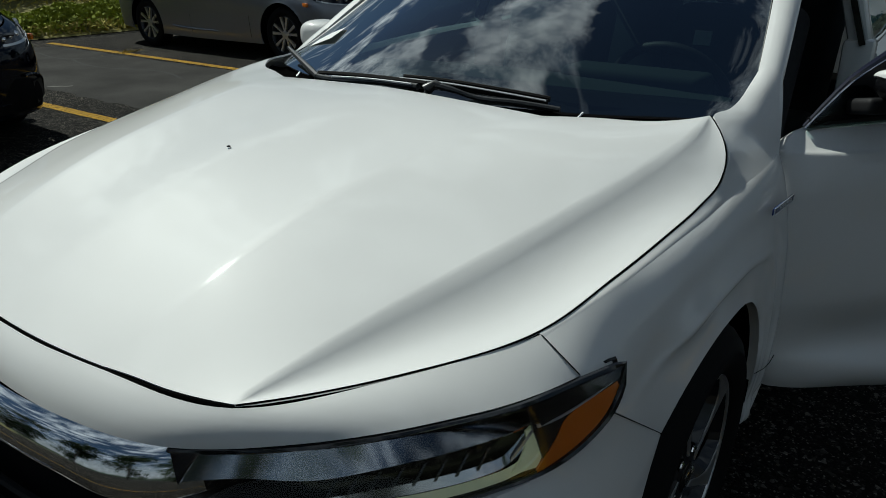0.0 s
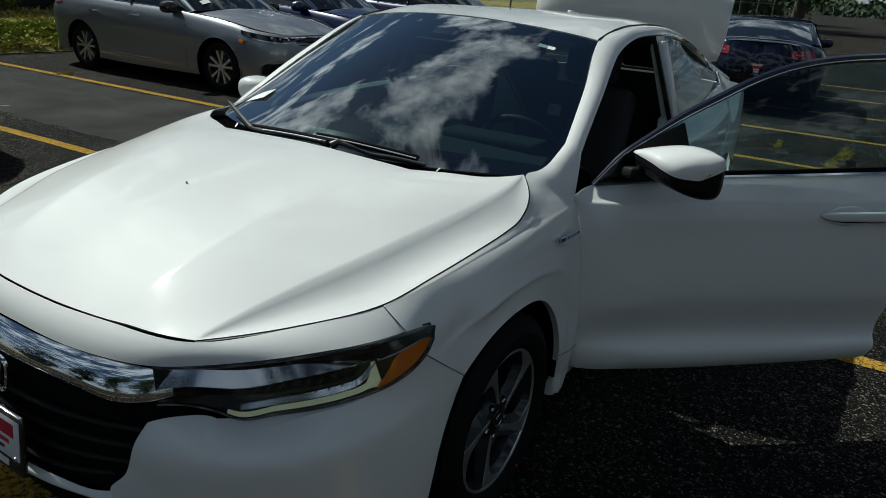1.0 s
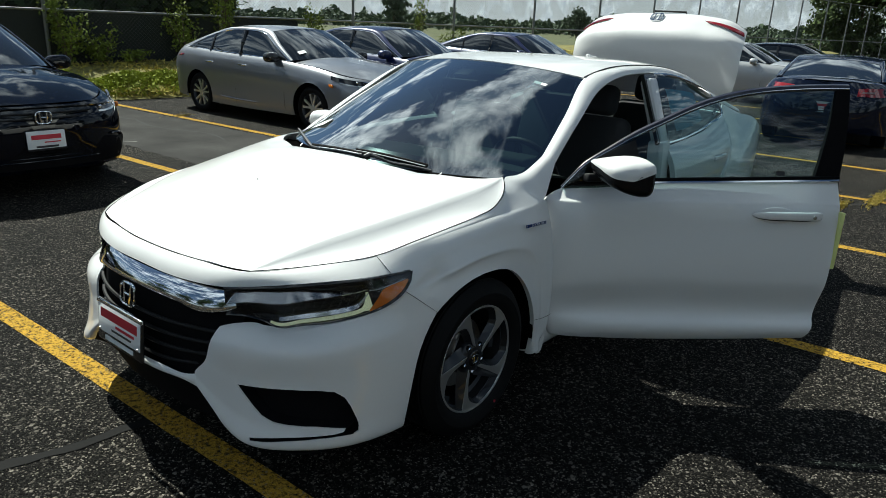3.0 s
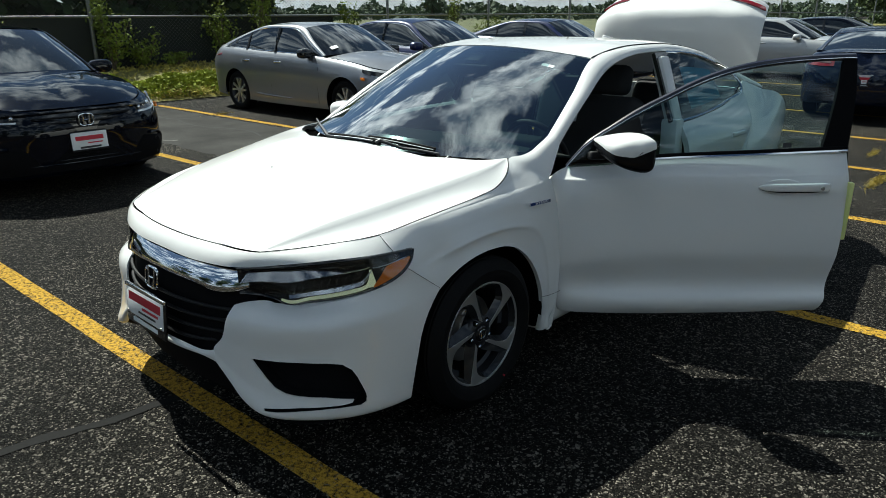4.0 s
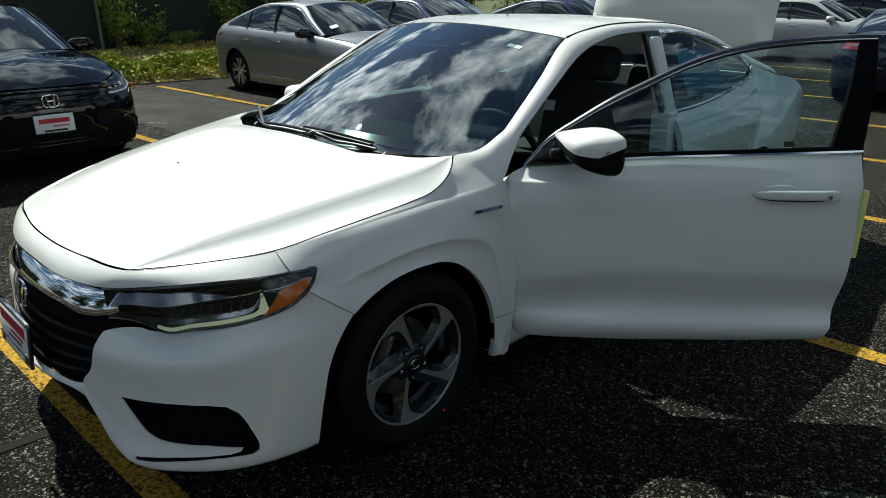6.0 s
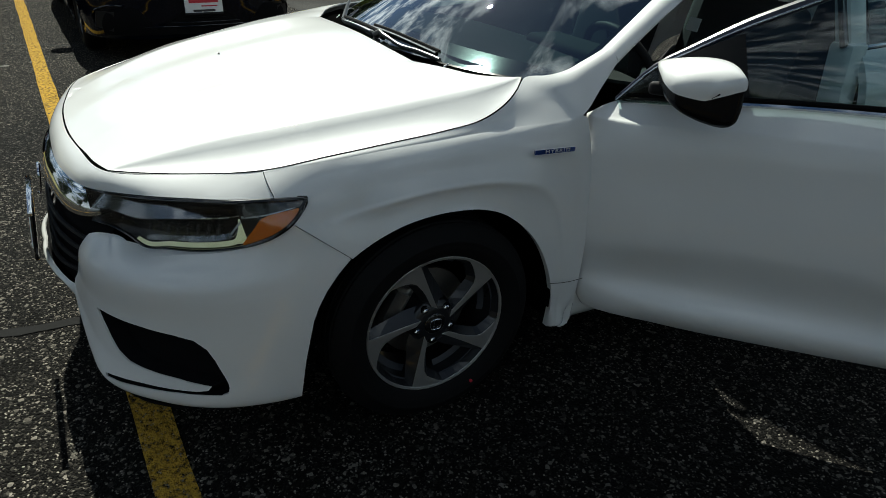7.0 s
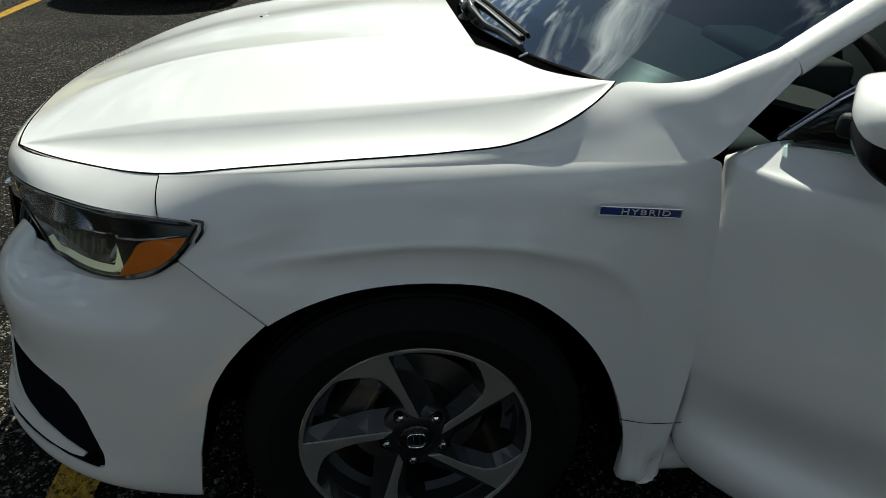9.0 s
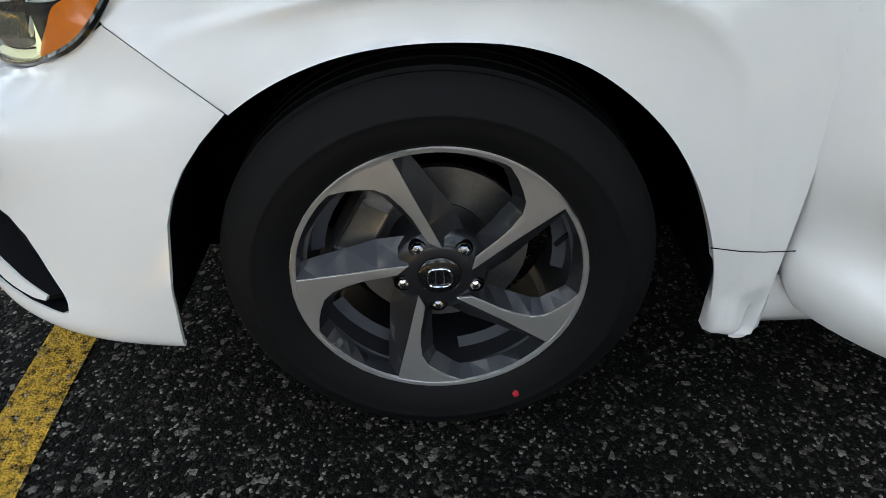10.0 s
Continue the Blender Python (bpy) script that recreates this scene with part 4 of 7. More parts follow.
    # headlights
    for s in (1, -1):
        k = np.array((s, 1, 1))
        t0 = [(.425, -.812, .718), (.58, -.724, .740), (.65, -.664, .750), (.705, -.600, .756), (.755, -.525, .759), (.797, -.424, .763), (.829, -.352, .768)]
        l0 = [(.425, -.808, .625), (.528, -.730, .607), (.556, -.708, .590), (.621, -.657, .601), (.683, -.604, .612), (.74, -.548, .629), (.790, -.487, .652), (.823, -.420, .685), (.834, -.390, .710), (.833, -.354, .757)]
        mm = [tuple(a * .5 + b * .5 + np.array((.001, -.0015, 0))) for a, b in zip(curve(t0, 9), curve(l0, 9))]
        bm = B()
        bowl = loft([t0, mm, l0], 60, 24)
        dip = np.minimum(1, np.minimum(np.arange(24), 23 - np.arange(24)) / 3.0)[:, None] * np.minimum(1, np.minimum(np.arange(60), 59 - np.arange(60)) / 4.0)[None, :]
        bowl += dip[:, :, None] * np.array((-.5, .85, 0)) * .034
        bowl += np.clip((np.arange(60) / 59.0 - .60) / .16, 0, 1)[None, :, None] * np.array((-.010, .003, -.003))
        sheet(bm, bowl * k, (s * .5, -1, 0))
        h = P("headlight", weld(bm), "lamp_black", "narrow headlight with chrome fins and an amber side lens", thick=.004)

        def strip(name, r0, r1, mat, label="", off=.004, nu=26, nv=6, th=.004, lean=0.0):
            bm = B()
            g = loft([r0, r1], nu, nv) + np.array((.5, -.85, 0)) * off
            g += (np.linspace(0, lean, nv)[:, None] * np.array((.5, -.85, 0)))[:, None, :]
            sheet(bm, g * k, (s * .5, -1, 0))
            return part(name, bm, mat, h, label, thick=th)

        HT, HL = curve(t0, 41), curve(l0, 41)

        def on(u, v):
            """A place on the lamp's face: u along it, v from its top edge to its bottom."""
            i = u * 40
            j = min(int(i), 39)
            f = i - j
            t, l = HT[j] * (1 - f) + HT[j + 1] * f, HL[j] * (1 - f) + HL[j + 1] * f
            return tuple(t * (1 - v) + l * v)

        def band(name, pts, mat, label="", off=.006, nu=30, nv=5, lean=0.0):
            return strip(name, [on(u, v0) for u, v0, v1 in pts], [on(u, v1) for u, v0, v1 in pts], mat, label, off, nu, nv, .004, lean)

        band("chrome_blade", [(.0, .22, .62), (.12, .20, .50), (.28, .20, .43), (.45, .205, .39), (.60, .22, .36), (.70, .25, .33), (.735, .28, .31)], "smoked_chrome", "chrome blade along the headlight", -.024, 34, 6, .024)
        strip("light_upright", [on(.655, .93), on(.685, .78), on(.705, .60), on(.715, .42)], [on(.715, .965), on(.735, .82), on(.752, .64), on(.765, .45)], "drl", "clear upright of the running light", -.004, 20, 6)
        band("light_guide", [(.215, .955, .985), (.25, .935, .985), (.375, .905, .965), (.50, .885, .955), (.60, .875, .955), (.655, .86, .945), (.69, .80, .91), (.72, .70, .83), (.75, .58, .71), (.775, .46, .57), (.80, .38, .43)], "drl", "pale L-shaped running light", -.012, 54, 5, .010)
        band("guide_bezel", [(.26, .82, .90), (.375, .79, .88), (.50, .76, .86), (.60, .745, .85), (.65, .72, .82), (.68, .62, .74), (.715, .47, .60), (.745, .36, .48)], "smoked_chrome", "bright bezel beside the running light", -.018, 54, 5, .008)
        band("inner_guide", [(.668, .70, .745), (.70, .55, .60), (.725, .44, .49), (.745, .36, .40)], "clear", "clear inner light guide", -.004, 14)
        band("lamp_back", [(.735, .02, .98), (.80, .02, .98), (.88, .02, .98), (.95, .02, .98), (.98, .02, .98), (1.0, .0, 1.0)], "lamp_black", "", .0050, 34, 8)
        band("amber_lens", [(.715, .94, .985), (.74, .82, .985), (.772, .68, .98), (.81, .48, .97), (.845, .43, .965), (.90, .45, .95), (.94, .53, .92), (.965, .66, .88)], "amber", "orange side marker lens", .0065, 40)
        band("lens_brow", [(.755, .16, .37), (.80, .12, .36), (.85, .10, .37), (.90, .09, .38), (.945, .08, .46), (.975, .08, .62), (.992, .10, .80)], "gloss_black", "smoky black brow over the side lens", .0060, 30, 6, .002)
        band("brow_edge", [(.745, .33, .375), (.80, .375, .41), (.86, .385, .42), (.92, .41, .445), (.955, .47, .51)], "clear", "", .0075)
        for i in range(8):
            u = .285 + .044 * i
            q = [np.array(on(u + .034, .50)), np.array(on(u + .040, .50)), np.array(on(u + .006, .76)), np.array(on(u - .001, .76))]
            o = np.array((.5, -.85, 0)) * -.010
            bm = B()
            prism(bm, [Vector((p + o) * k) for p in q], Vector((-.004 * s, .008, 0)))
            part("lamp_fin", bm, "lamp_metal", h, "", smooth=False)
        # clear outer lens
        bm = B()
        out = .002 + .009 * np.clip((np.arange(40) / 39.0 - .66) / .10, 0, 1)
        sheet(bm, (loft([t0, mm, l0], 40, 12) + out[None, :, None] * np.array((.5, -.85, 0))) * k, (s * .5, -1, 0))
        lens = part("lens", weld(bm), "lens_glass", h, "clear outer lens", sharp=0)
        lens.visible_shadow = False
        # ledge of the bumper under the lens
        lo = [tuple(p) for p in curve(b0, 60) if p[0] > .535][::4]
        hi = [tuple(p + np.array((0, 0, -.004))) for p in curve(l0, 60) if p[0] > .548 and p[2] < .70][::4]
        bm = B()
        sheet(bm, loft([lo, hi], 40, 5) * k, (s * .3, -.3, 1))
        P("bumper_ledge", bm, "white", "", thick=.004, sharp=0)
        # dark gasket round the lens
        swell = [np.array((.5, -.85, 0)) * .0035 * min(1, max(0, (i / 40 - .66) / .10)) for i in range(41)]
        rim = [tuple((p + q) * k) for p, q in zip(HT, swell)] + [tuple((p + q) * k) for p, q in list(zip(HL, swell))[::-1][1:]]
        bm = tube(B(), [tuple(np.array(p) + np.array((.002 * s, -.003, 0))) for p in rim], [.0035 + .0020 * min(1, max(0, (min(i, 80 - i) / 40 - .66) / .14)) for i in range(len(rim))], 6)
        part("lamp_gasket", bm, "gloss_black", h, "black edge of the lens")
        # seams beside the lamp
        bm = tube(B(), [(s * .8381, -.388, .704), (s * .8551, -.322, .652), (s * .8701, -.257, .600)], .0006, 4)
        part("panel_gap", bm, "dark", h)
        bm = tube(B(), [(s * .740, -.4285, .8137), (s * .7580, -.4292, .8028), (s * .7708, -.4287, .7939), (s * .7825, -.4271, .7846), (s * .7935, -.4245, .7746), (s * .7985, -.4228, .7695)], .0010, 4)
        part("panel_gap", bm, "dark", h)

    # windscreen, cowl, wipers
    w0 = [(0, .165, .962), (.25, .192, .959), (.48, .265, .956), (.62, .331, .957), (.712, .392, .953)]
    wa = [(0, .300, 1.043), (.25, .328, 1.039), (.48, .404, 1.026), (.63, .474, 1.012), (.724, .522, .993)]
    w1 = [(0, .62, 1.210), (.25, .648, 1.204), (.46, .718, 1.189), (.60, .792, 1.172), (.668, .836, 1.162)]
    w2 = [(0, 1.030, 1.383), (.22, 1.044, 1.377), (.40, 1.081, 1.361), (.52, 1.117, 1.344), (.583, 1.143, 1.332)]
    bm = B()
    sheet(bm, loft([full(w0), full(wa), full(w1), full(w2)], 60, 30), (0, -1, 1))
    ws = P("windscreen", weld(bm), "glass", "sloping windscreen with sky reflected in it", sharp=0)
    ws.visible_shadow = False
    # black band round the glass
    bm = B()
    g = loft([w0, wa, w1, w2], 30, 30)
    dn = np.array((0, .004, -.006))
    sheet(bm, loft([[tuple(p) for p in g[0]], [tuple(p) for p in g[3]]], 30, 4) + dn, (0, -1, 1), True)
    sheet(bm, loft([[tuple(p) for p in g[-1]], [tuple(p) for p in g[-2]]], 30, 3) + dn, (0, -1, 1), True)
    sheet(bm, loft([[tuple(p) for p in g[:, -1]], [tuple(p) for p in g[:, -2]]], 30, 3) + dn, (0, -1, 1), True)
    part("glass_border", weld(bm), "gloss_black", ws, "black printed border")
    bm = B(); box(bm, (-.035, -.011, 0), (.035, .011, .001), pose(.447, .975, 1.304, 24, 9, 4))
    part("windscreen_tag", bm, "paper", ws, "small white paper tag", smooth=False)
    bm = B(); box(bm, (-.07, -.035, 0), (.07, .035, .001), pose(-.56, .46, 1.032, 24, -16, -12))
    part("windscreen_tag", bm, "paper", ws, "small white paper tag", smooth=False)
    bm = B(); rounded(bm, (-.05, -.02, -.04), (.05, .05, 0), .01, 2, pose(0, .93, 1.325, 24, 0, 0))
    part("sensor_box", bm, "black", ws, "black sensor box behind the glass")
    bm = B(); rounded(bm, (-.12, -.012, -.035), (.12, .012, .035), .01, 3, pose(0, .92, 1.26, 10, 0, 0))
    part("inner_mirror", bm, "black", ws, "black inside mirror")
    # cowl
    bm = B()
    k0 = [(0, .128, .966), (.25, .132, .958), (.44, .142, .945), (.62, .245, .945), (.70, .340, .946)]
    k1 = [(0, .17, .945), (.25, .18, .940), (.50, .22, .930), (.62, .31, .930), (.70, .41, .935)]
    k2 = [(0, .240, .985), (.25, .25, .980), (.48, .30, .968), (.62, .38, .963), (.70, .475, .970)]
    sheet(bm, loft([k0, k1, k2], 30, 8), (0, 0, 1), True)
    # black cowl; its colour also carries the shade of its recess
    cowl = P("cowl", weld(bm), "dark", "black plastic cowl under the windscreen", thick=.004)
    for s in (1, -1):
        bm = tube(B(), [(s * .452, .222, .953), (s * .456, .238, .962)], .0022, 6)
        part("cowl_tick", bm, "letters", cowl, "bright end of the cowl trim")
    # driver's wiper: blade, hooked arm and pivot cap
    bm = tube(B(), curve([(.100, .168, .994), (.150, .176, .986), (.195, .188, .974), (.30, .216, .969), (.40, .235, .962)], 16), [.008] * 3 + [.0065] * 13, 8)
    arm = P("wiper", bm, "wiper_grey", "dark grey windscreen wiper with a bright arm")
    bm = B()
    for i, (y, z, r) in enumerate(((0, 0, .0065), (.010, .008, .0045))):
        tube(bm, curve([(-.030, .196 + y, .990 + z), (.10, .208 + y, .990 + z), (.24, .226 + y, .982 + z), (.362, .246 + y, .972 + z)], 18), r, 6)
    part("wiper_blade", bm, "rubber", arm, "black wiper blade")
    # pale bar laid on as the highlight along the blade
    bm = tube(B(), curve([(-.030, .189, .995), (.10, .201, .995), (.24, .219, .987), (.362, .239, .977)], 18), .0022, 5)
    part("blade_edge", bm, "letters", arm, "pale bar painted as the glint along the blade")
    bm = tube(B(), [(.075, .160, .962), (.080, .163, .985), (.100, .168, .998), (.120, .172, .992)], [.017, .016, .010, .006], 10)
    part("wiper_pivot", bm, "wiper_grey", arm, "grey pivot cap")
    # passenger's wiper, whose blade climbs the far corner
    bm = tube(B(), curve([(.045, .168, .984), (-.10, .176, .980), (-.275, .194, .966), (-.360, .216, .962)], 16), .0085, 8)
    arm = P("wiper", bm, "wiper_grey", "dark grey windscreen wiper with a bright arm")
    bm = tube(B(), curve([(.060, .184, .992), (-.12, .196, .988), (-.36, .224, .972)], 16), .006, 6)
    part("wiper_blade", bm, "rubber", arm, "black wiper blade")
    bm = tube(B(), [(-.355, .214, .962), (-.50, .288, .984), (-.632, .358, 1.004)], [.010, .008, .006], 8)
    part("blade_end", bm, "wiper_grey", arm, "end of the wiper blade")
    # pale bar for the highlight on the silver arm
    bm = tube(B(), curve([(.030, .160, .990), (-.10, .168, .987), (-.270, .187, .974)], 12), .003, 5)
    part("blade_edge", bm, "letters", arm, "pale bar painted as the glint on the silver wiper arm")

    # roof and its rails
    r0 = [(0, 1.034, 1.388), (0, 1.35, 1.408), (0, 1.7, 1.413), (0, 2.1, 1.398), (0, 2.45, 1.360)]
    r1 = [(.25, 1.052, 1.3785), (.28, 1.35, 1.403), (.29, 1.7, 1.408), (.29, 2.1, 1.392), (.28, 2.45, 1.353)]
    r2 = [(.48, 1.107, 1.3545), (.50, 1.35, 1.387), (.51, 1.7, 1.394), (.51, 2.1, 1.377), (.50, 2.45, 1.335)]
    r3 = [(.580, 1.150, 1.337), (.572, 1.37, 1.368), (.570, 1.7, 1.378), (.568, 2.1, 1.360), (.565, 2.45, 1.312)]
    bm = B()
    half = [r1, r2, r3]
    sheet(bm, loft([[(-x, y, z) for x, y, z in r] for r in reversed(half)] + [r0] + half, 34, 36), (0, 0, 1))
    P("roof", weld(bm), "white", "white roof panel", thick=.008, sharp=0)
    bm = B()
    rounded(bm, (-.014, -.07, 0), (.014, .05, .030), .012, 3, pose(0, 2.30, 1.372, -8, 0, 0))
    P("roof_fin", bm, "white", "small white antenna fin")
    a0 = [(.718, .606, 1.033), (.662, .87, 1.188), (.590, 1.145, 1.336), (.578, 1.40, 1.372), (.576, 1.7, 1.382), (.574, 2.1, 1.364), (.572, 2.45, 1.314), (.60, 2.80, 1.205), (.65, 3.12, 1.10)]
    a2 = [(.772, .628, 1.008), (.724, .90, 1.168), (.668, 1.18, 1.290), (.645, 1.42, 1.338), (.640, 1.7, 1.350), (.640, 2.1, 1.330), (.645, 2.45, 1.262), (.690, 2.80, 1.150), (.75, 3.12, 1.06)]
    a1 = [tuple(np.array(a) * .5 + np.array(b) * .5 + np.array((.012, 0, .010))) for a, b in zip(a0, a2)]
    a3 = [tuple(np.array(a) + np.array((-.05, 0, -.012))) for a in a2]
    for s in (1, -1):
        bm = B()
        sheet(bm, loft([a0, a1, a2, a3], 64, 12) * np.array((s, 1, 1)), (s * .6, 0, 1))
        P("roof_rail", weld(bm), "white", "white windscreen pillar and roof rail", thick=.006, sharp=50)
    for s in (1, -1):
        bm = tube(B(), curve([(s * x, y, z + .004) for x, y, z in a0[2:7]], 30), .0035, 6)
        P("roof_trim", bm, "black", "black roof trim strip")
    # rear glass and deck
    bm = B()
    sheet(bm, loft([[(0, 2.46, 1.355), (.3, 2.46, 1.345), (.56, 2.46, 1.308)], [(0, 2.8, 1.235), (.3, 2.8, 1.225), (.59, 2.8, 1.197)], [(0, 3.12, 1.12), (.35, 3.12, 1.112), (.64, 3.12, 1.095)]], 20, 12), (0, 1, 1), True)
    P("rear_glass", weld(bm), "door_glass", "sloping rear window", sharp=0)

    # body sides behind the front door
    for s in (1, -1):
        k = np.array((s, 1, 1))
        belt = [(.815, 1.735, .972), (.812, 2.05, .985), (.80, 2.40, 1.022), (.775, 2.66, 1.085)]
        sh = [(.868, 1.735, .88), (.87, 2.05, .89), (.872, 2.40, .905), (.868, 2.66, .92)]
        md = [(.893, 1.735, .62), (.895, 2.05, .63), (.893, 2.30, .65), (.885, 2.50, .69)]
        lo = [(.872, 1.735, .30), (.872, 1.95, .30), (.872, 2.15, .32), (.872, 2.32, .42)]
        bm = B()
        sheet(bm, loft([belt, sh, md, lo], 30, 24) * k, (s, 0, .1))
        d = P("rear_door", weld(bm), "white", "closed white rear door", thick=.03, sharp=0)
        top = [(.652, 1.80, 1.338), (.650, 2.1, 1.318), (.655, 2.40, 1.262), (.690, 2.68, 1.165)]
        bl = [(.800, 1.80, .985), (.800, 2.1, .998), (.788, 2.40, 1.035), (.755, 2.68, 1.105)]
        bm = B()
        sheet(bm, loft([top, [tuple(np.array(a) * .5 + np.array(b) * .5 + np.array((.012, 0, .0))) for a, b in zip(top, bl)], bl], 24, 10) * k, (s, 0, .3))
        part("rear_window", weld(bm), "door_glass", d, "tinted rear door window", sharp=0)
        bm = tube(B(), curve([(s * .803, 1.735, .982), (s * .803, 2.1, .997), (s * .792, 2.40, 1.033), (s * .755, 2.70, 1.105), (s * .70, 2.74, 1.15), (s * .660, 2.42, 1.265), (s * .652, 2.1, 1.324), (s * .652, 1.80, 1.342)], 50), .008, 6)
        part("window_trim", bm, "chrome", d, "bright window trim")
        bm = B()
        g = loft([[(.664, 1.66, 1.345), (.80, 1.66, .985)], [(.662, 1.80, 1.343), (.803, 1.80, .985)]], 10, 4)
        sheet(bm, g * k, (s, 0, .3))
        part("pillar_cover", weld(bm), "gloss_black", d, "glossy black pillar cover", thick=.02)
        if s == 1:
            bm = B()
            rounded(bm, (-.10, -.012, -.014), (.10, .014, .014), .008, 3, pose(.888, 2.42, .842, 0, 0, 90))
            part("door_handle", bm, "white", d, "white pull handle")
            bm = B()
            g = loft([top, bl], 24, 10) + np.array((-.012, 0, 0))
            sheet(bm, g[2:9, 4:16] * k, (s, 0, 0))
            part("window_sticker", weld(bm), "blue_paper", d, "pale price sheet behind the glass")
        # quarter panel
        n = 40
        ca = curve([(.874, 2.32, .30), (.88, 2.345, .45), (.884, 2.45, .60), (.885, 2.70, .682), (.883, 2.95, .60), (.875, 3.07, .45), (.868, 3.10, .25)], n)
        ou = curve([(.872, 2.32, .42), (.885, 2.50, .69), (.868, 2.66, .92), (.775, 2.665, 1.085), (.75, 3.12, 1.05), (.80, 3.40, .98), (.78, 3.60, .80), (.74, 3.66, .55), (.72, 3.64, .28)], n)
        bm = B()
        sheet(bm, loft([[tuple(p) for p in ou[::3]] + [tuple(ou[-1])], [tuple(a * .5 + b * .5 + np.array((.012, 0, 0))) for a, b in zip(ou[::3], ca[::3])] + [tuple(ou[-1] * .5 + ca[-1] * .5)], [tuple(p) for p in ca[::3]] + [tuple(ca[-1])]], 50, 14) * k, (s, 0, .1))
        P("rear_quarter", weld(bm), "white", "white rear quarter panel", thick=.006, sharp=0)
        # sill
        bm = B()
        sheet(bm, loft([[(.855, .49, .30), (.865, 1.1, .31), (.865, 2.32, .31)], [(.868, .49, .24), (.872, 1.1, .25), (.870, 2.32, .25)], [(.83, .49, .185), (.84, 1.1, .19), (.84, 2.32, .20)], [(.60, .49, .18), (.60, 1.1, .18), (.60, 2.32, .18)]], 20, 10) * k, (s, 0, 0))
        P("sill", weld(bm), "white", "white door sill", thick=.01, sharp=0)
        bm = B()
        rounded(bm, (-.05, 0, 0), (.05, .10, .70), .02, 2, pose(s * .80, 1.67, .30, 0, -s * 2, 0))
        rounded(bm, (-.035, 0, 0), (.035, .10, .38), .02, 2, pose(s * .785, 1.68, .96, 0, -s * 19, 0))
        P("door_pillar", bm, "white", "white centre door pillar")
        if s == -1:
            bm = B()
            sheet(bm, loft([[(.800, .56, .915), (.815, 1.1, .955), (.815, 1.73, .972)], [(.845, .51, .87), (.865, 1.1, .88), (.868, 1.73, .88)], [(.887, .50, .55), (.90, 1.1, .62), (.893, 1.73, .62)], [(.868, .51, .26), (.875, 1.1, .28), (.872, 1.73, .28)]], 24, 18) * k, (s, 0, 0))
            d = P("front_door", weld(bm), "white", "closed white front door", thick=.03, sharp=0)
            bm = B()
            sheet(bm, loft([[(.765, .66, 1.01), (.70, .98, 1.20), (.648, 1.4, 1.325), (.648, 1.66, 1.338)], [(.80, .60, .925), (.805, .98, .955), (.805, 1.4, .97), (.805, 1.66, .978)]], 24, 10) * k, (s, 0, .3))
            part("door_window", bm, "door_glass", d, "front door window", sharp=0)
            secs = []
            for u, hy, hz in ((0, .04, .035), (.12, .075, .060), (.5, .105, .080), (.82, .10, .074), (.96, .05, .045), (1, .0004, .0004)):
                secs.append([(.845 + .17 * u, .80 + .75 * hy * math.copysign(abs(math.cos(a)) ** .6, math.cos(a)), .985 + .66 * hz * math.copysign(abs(math.sin(a)) ** .7, math.sin(a))) for a in [2 * math.pi * i / 20 for i in range(21)]])
            bm = B()
            sheet(bm, loft(secs, 41, 14) * k, (0, -1, 0))
            part("door_mirror", weld(bm), "white", d, "white door mirror", sharp=0)
            bm = B()
            rounded(bm, (-.06, -.035, -.018), (.06, .035, .018), .012, 3, pose(-.81, .78, .955, 0, 12, 0))
            part("mirror_foot", bm, "black", d, "black mirror foot")

    # rear bumper and tail
    bm = B()
    sheet(bm, loft([[(0, 3.60, 1.00), (.4, 3.585, 1.0), (.70, 3.45, .99), (.79, 3.38, .98)], [(0, 3.72, .75), (.4, 3.70, .75), (.70, 3.60, .75), (.80, 3.50, .75)], [(0, 3.73, .50), (.4, 3.71, .5), (.72, 3.64, .5), (.80, 3.45, .5)], [(0, 3.66, .25), (.4, 3.65, .25), (.72, 3.58, .25), (.83, 3.2, .25)]], 26, 16), (0, 1, 0), True)
    P("rear_bumper", weld(bm), "white", "white rear bumper", thick=.008, sharp=0)
    # raised boot lid, standing on its hinges
    l0 = [(0, 3.20, 1.13), (.35, 3.205, 1.13), (.55, 3.225, 1.135), (.625, 3.25, 1.145)]
    l1 = [(0.0, 3.15, 1.3), (0.338, 3.155, 1.3), (0.579, 3.19, 1.305), (0.66, 3.215, 1.3)]
    l2 = [(0.0, 3.13, 1.45), (0.338, 3.14, 1.447), (0.579, 3.18, 1.43), (0.661, 3.22, 1.415)]
    l3 = [(0.0, 3.145, 1.56), (0.338, 3.155, 1.55), (0.579, 3.2, 1.525), (0.661, 3.25, 1.495)]
    l4 = [(0.0, 3.205, 1.625), (0.338, 3.215, 1.615), (0.56, 3.26, 1.58), (0.647, 3.31, 1.54)]
    l5 = [(0.0, 3.33, 1.7), (0.338, 3.335, 1.69), (0.54, 3.36, 1.65), (0.627, 3.39, 1.59)]
    l6 = [(0.0, 3.4, 1.69), (0.338, 3.4, 1.68), (0.531, 3.41, 1.64), (0.618, 3.42, 1.58)]
    bm = B()
    sheet(bm, loft([full(r) for r in (l0, l1, l2, l3, l4, l5, l6)], 68, 40), (0, -1, .3))
    lid = P("boot_lid", weld(bm), "white", "raised white boot lid standing upright", thick=.03, sharp=0)
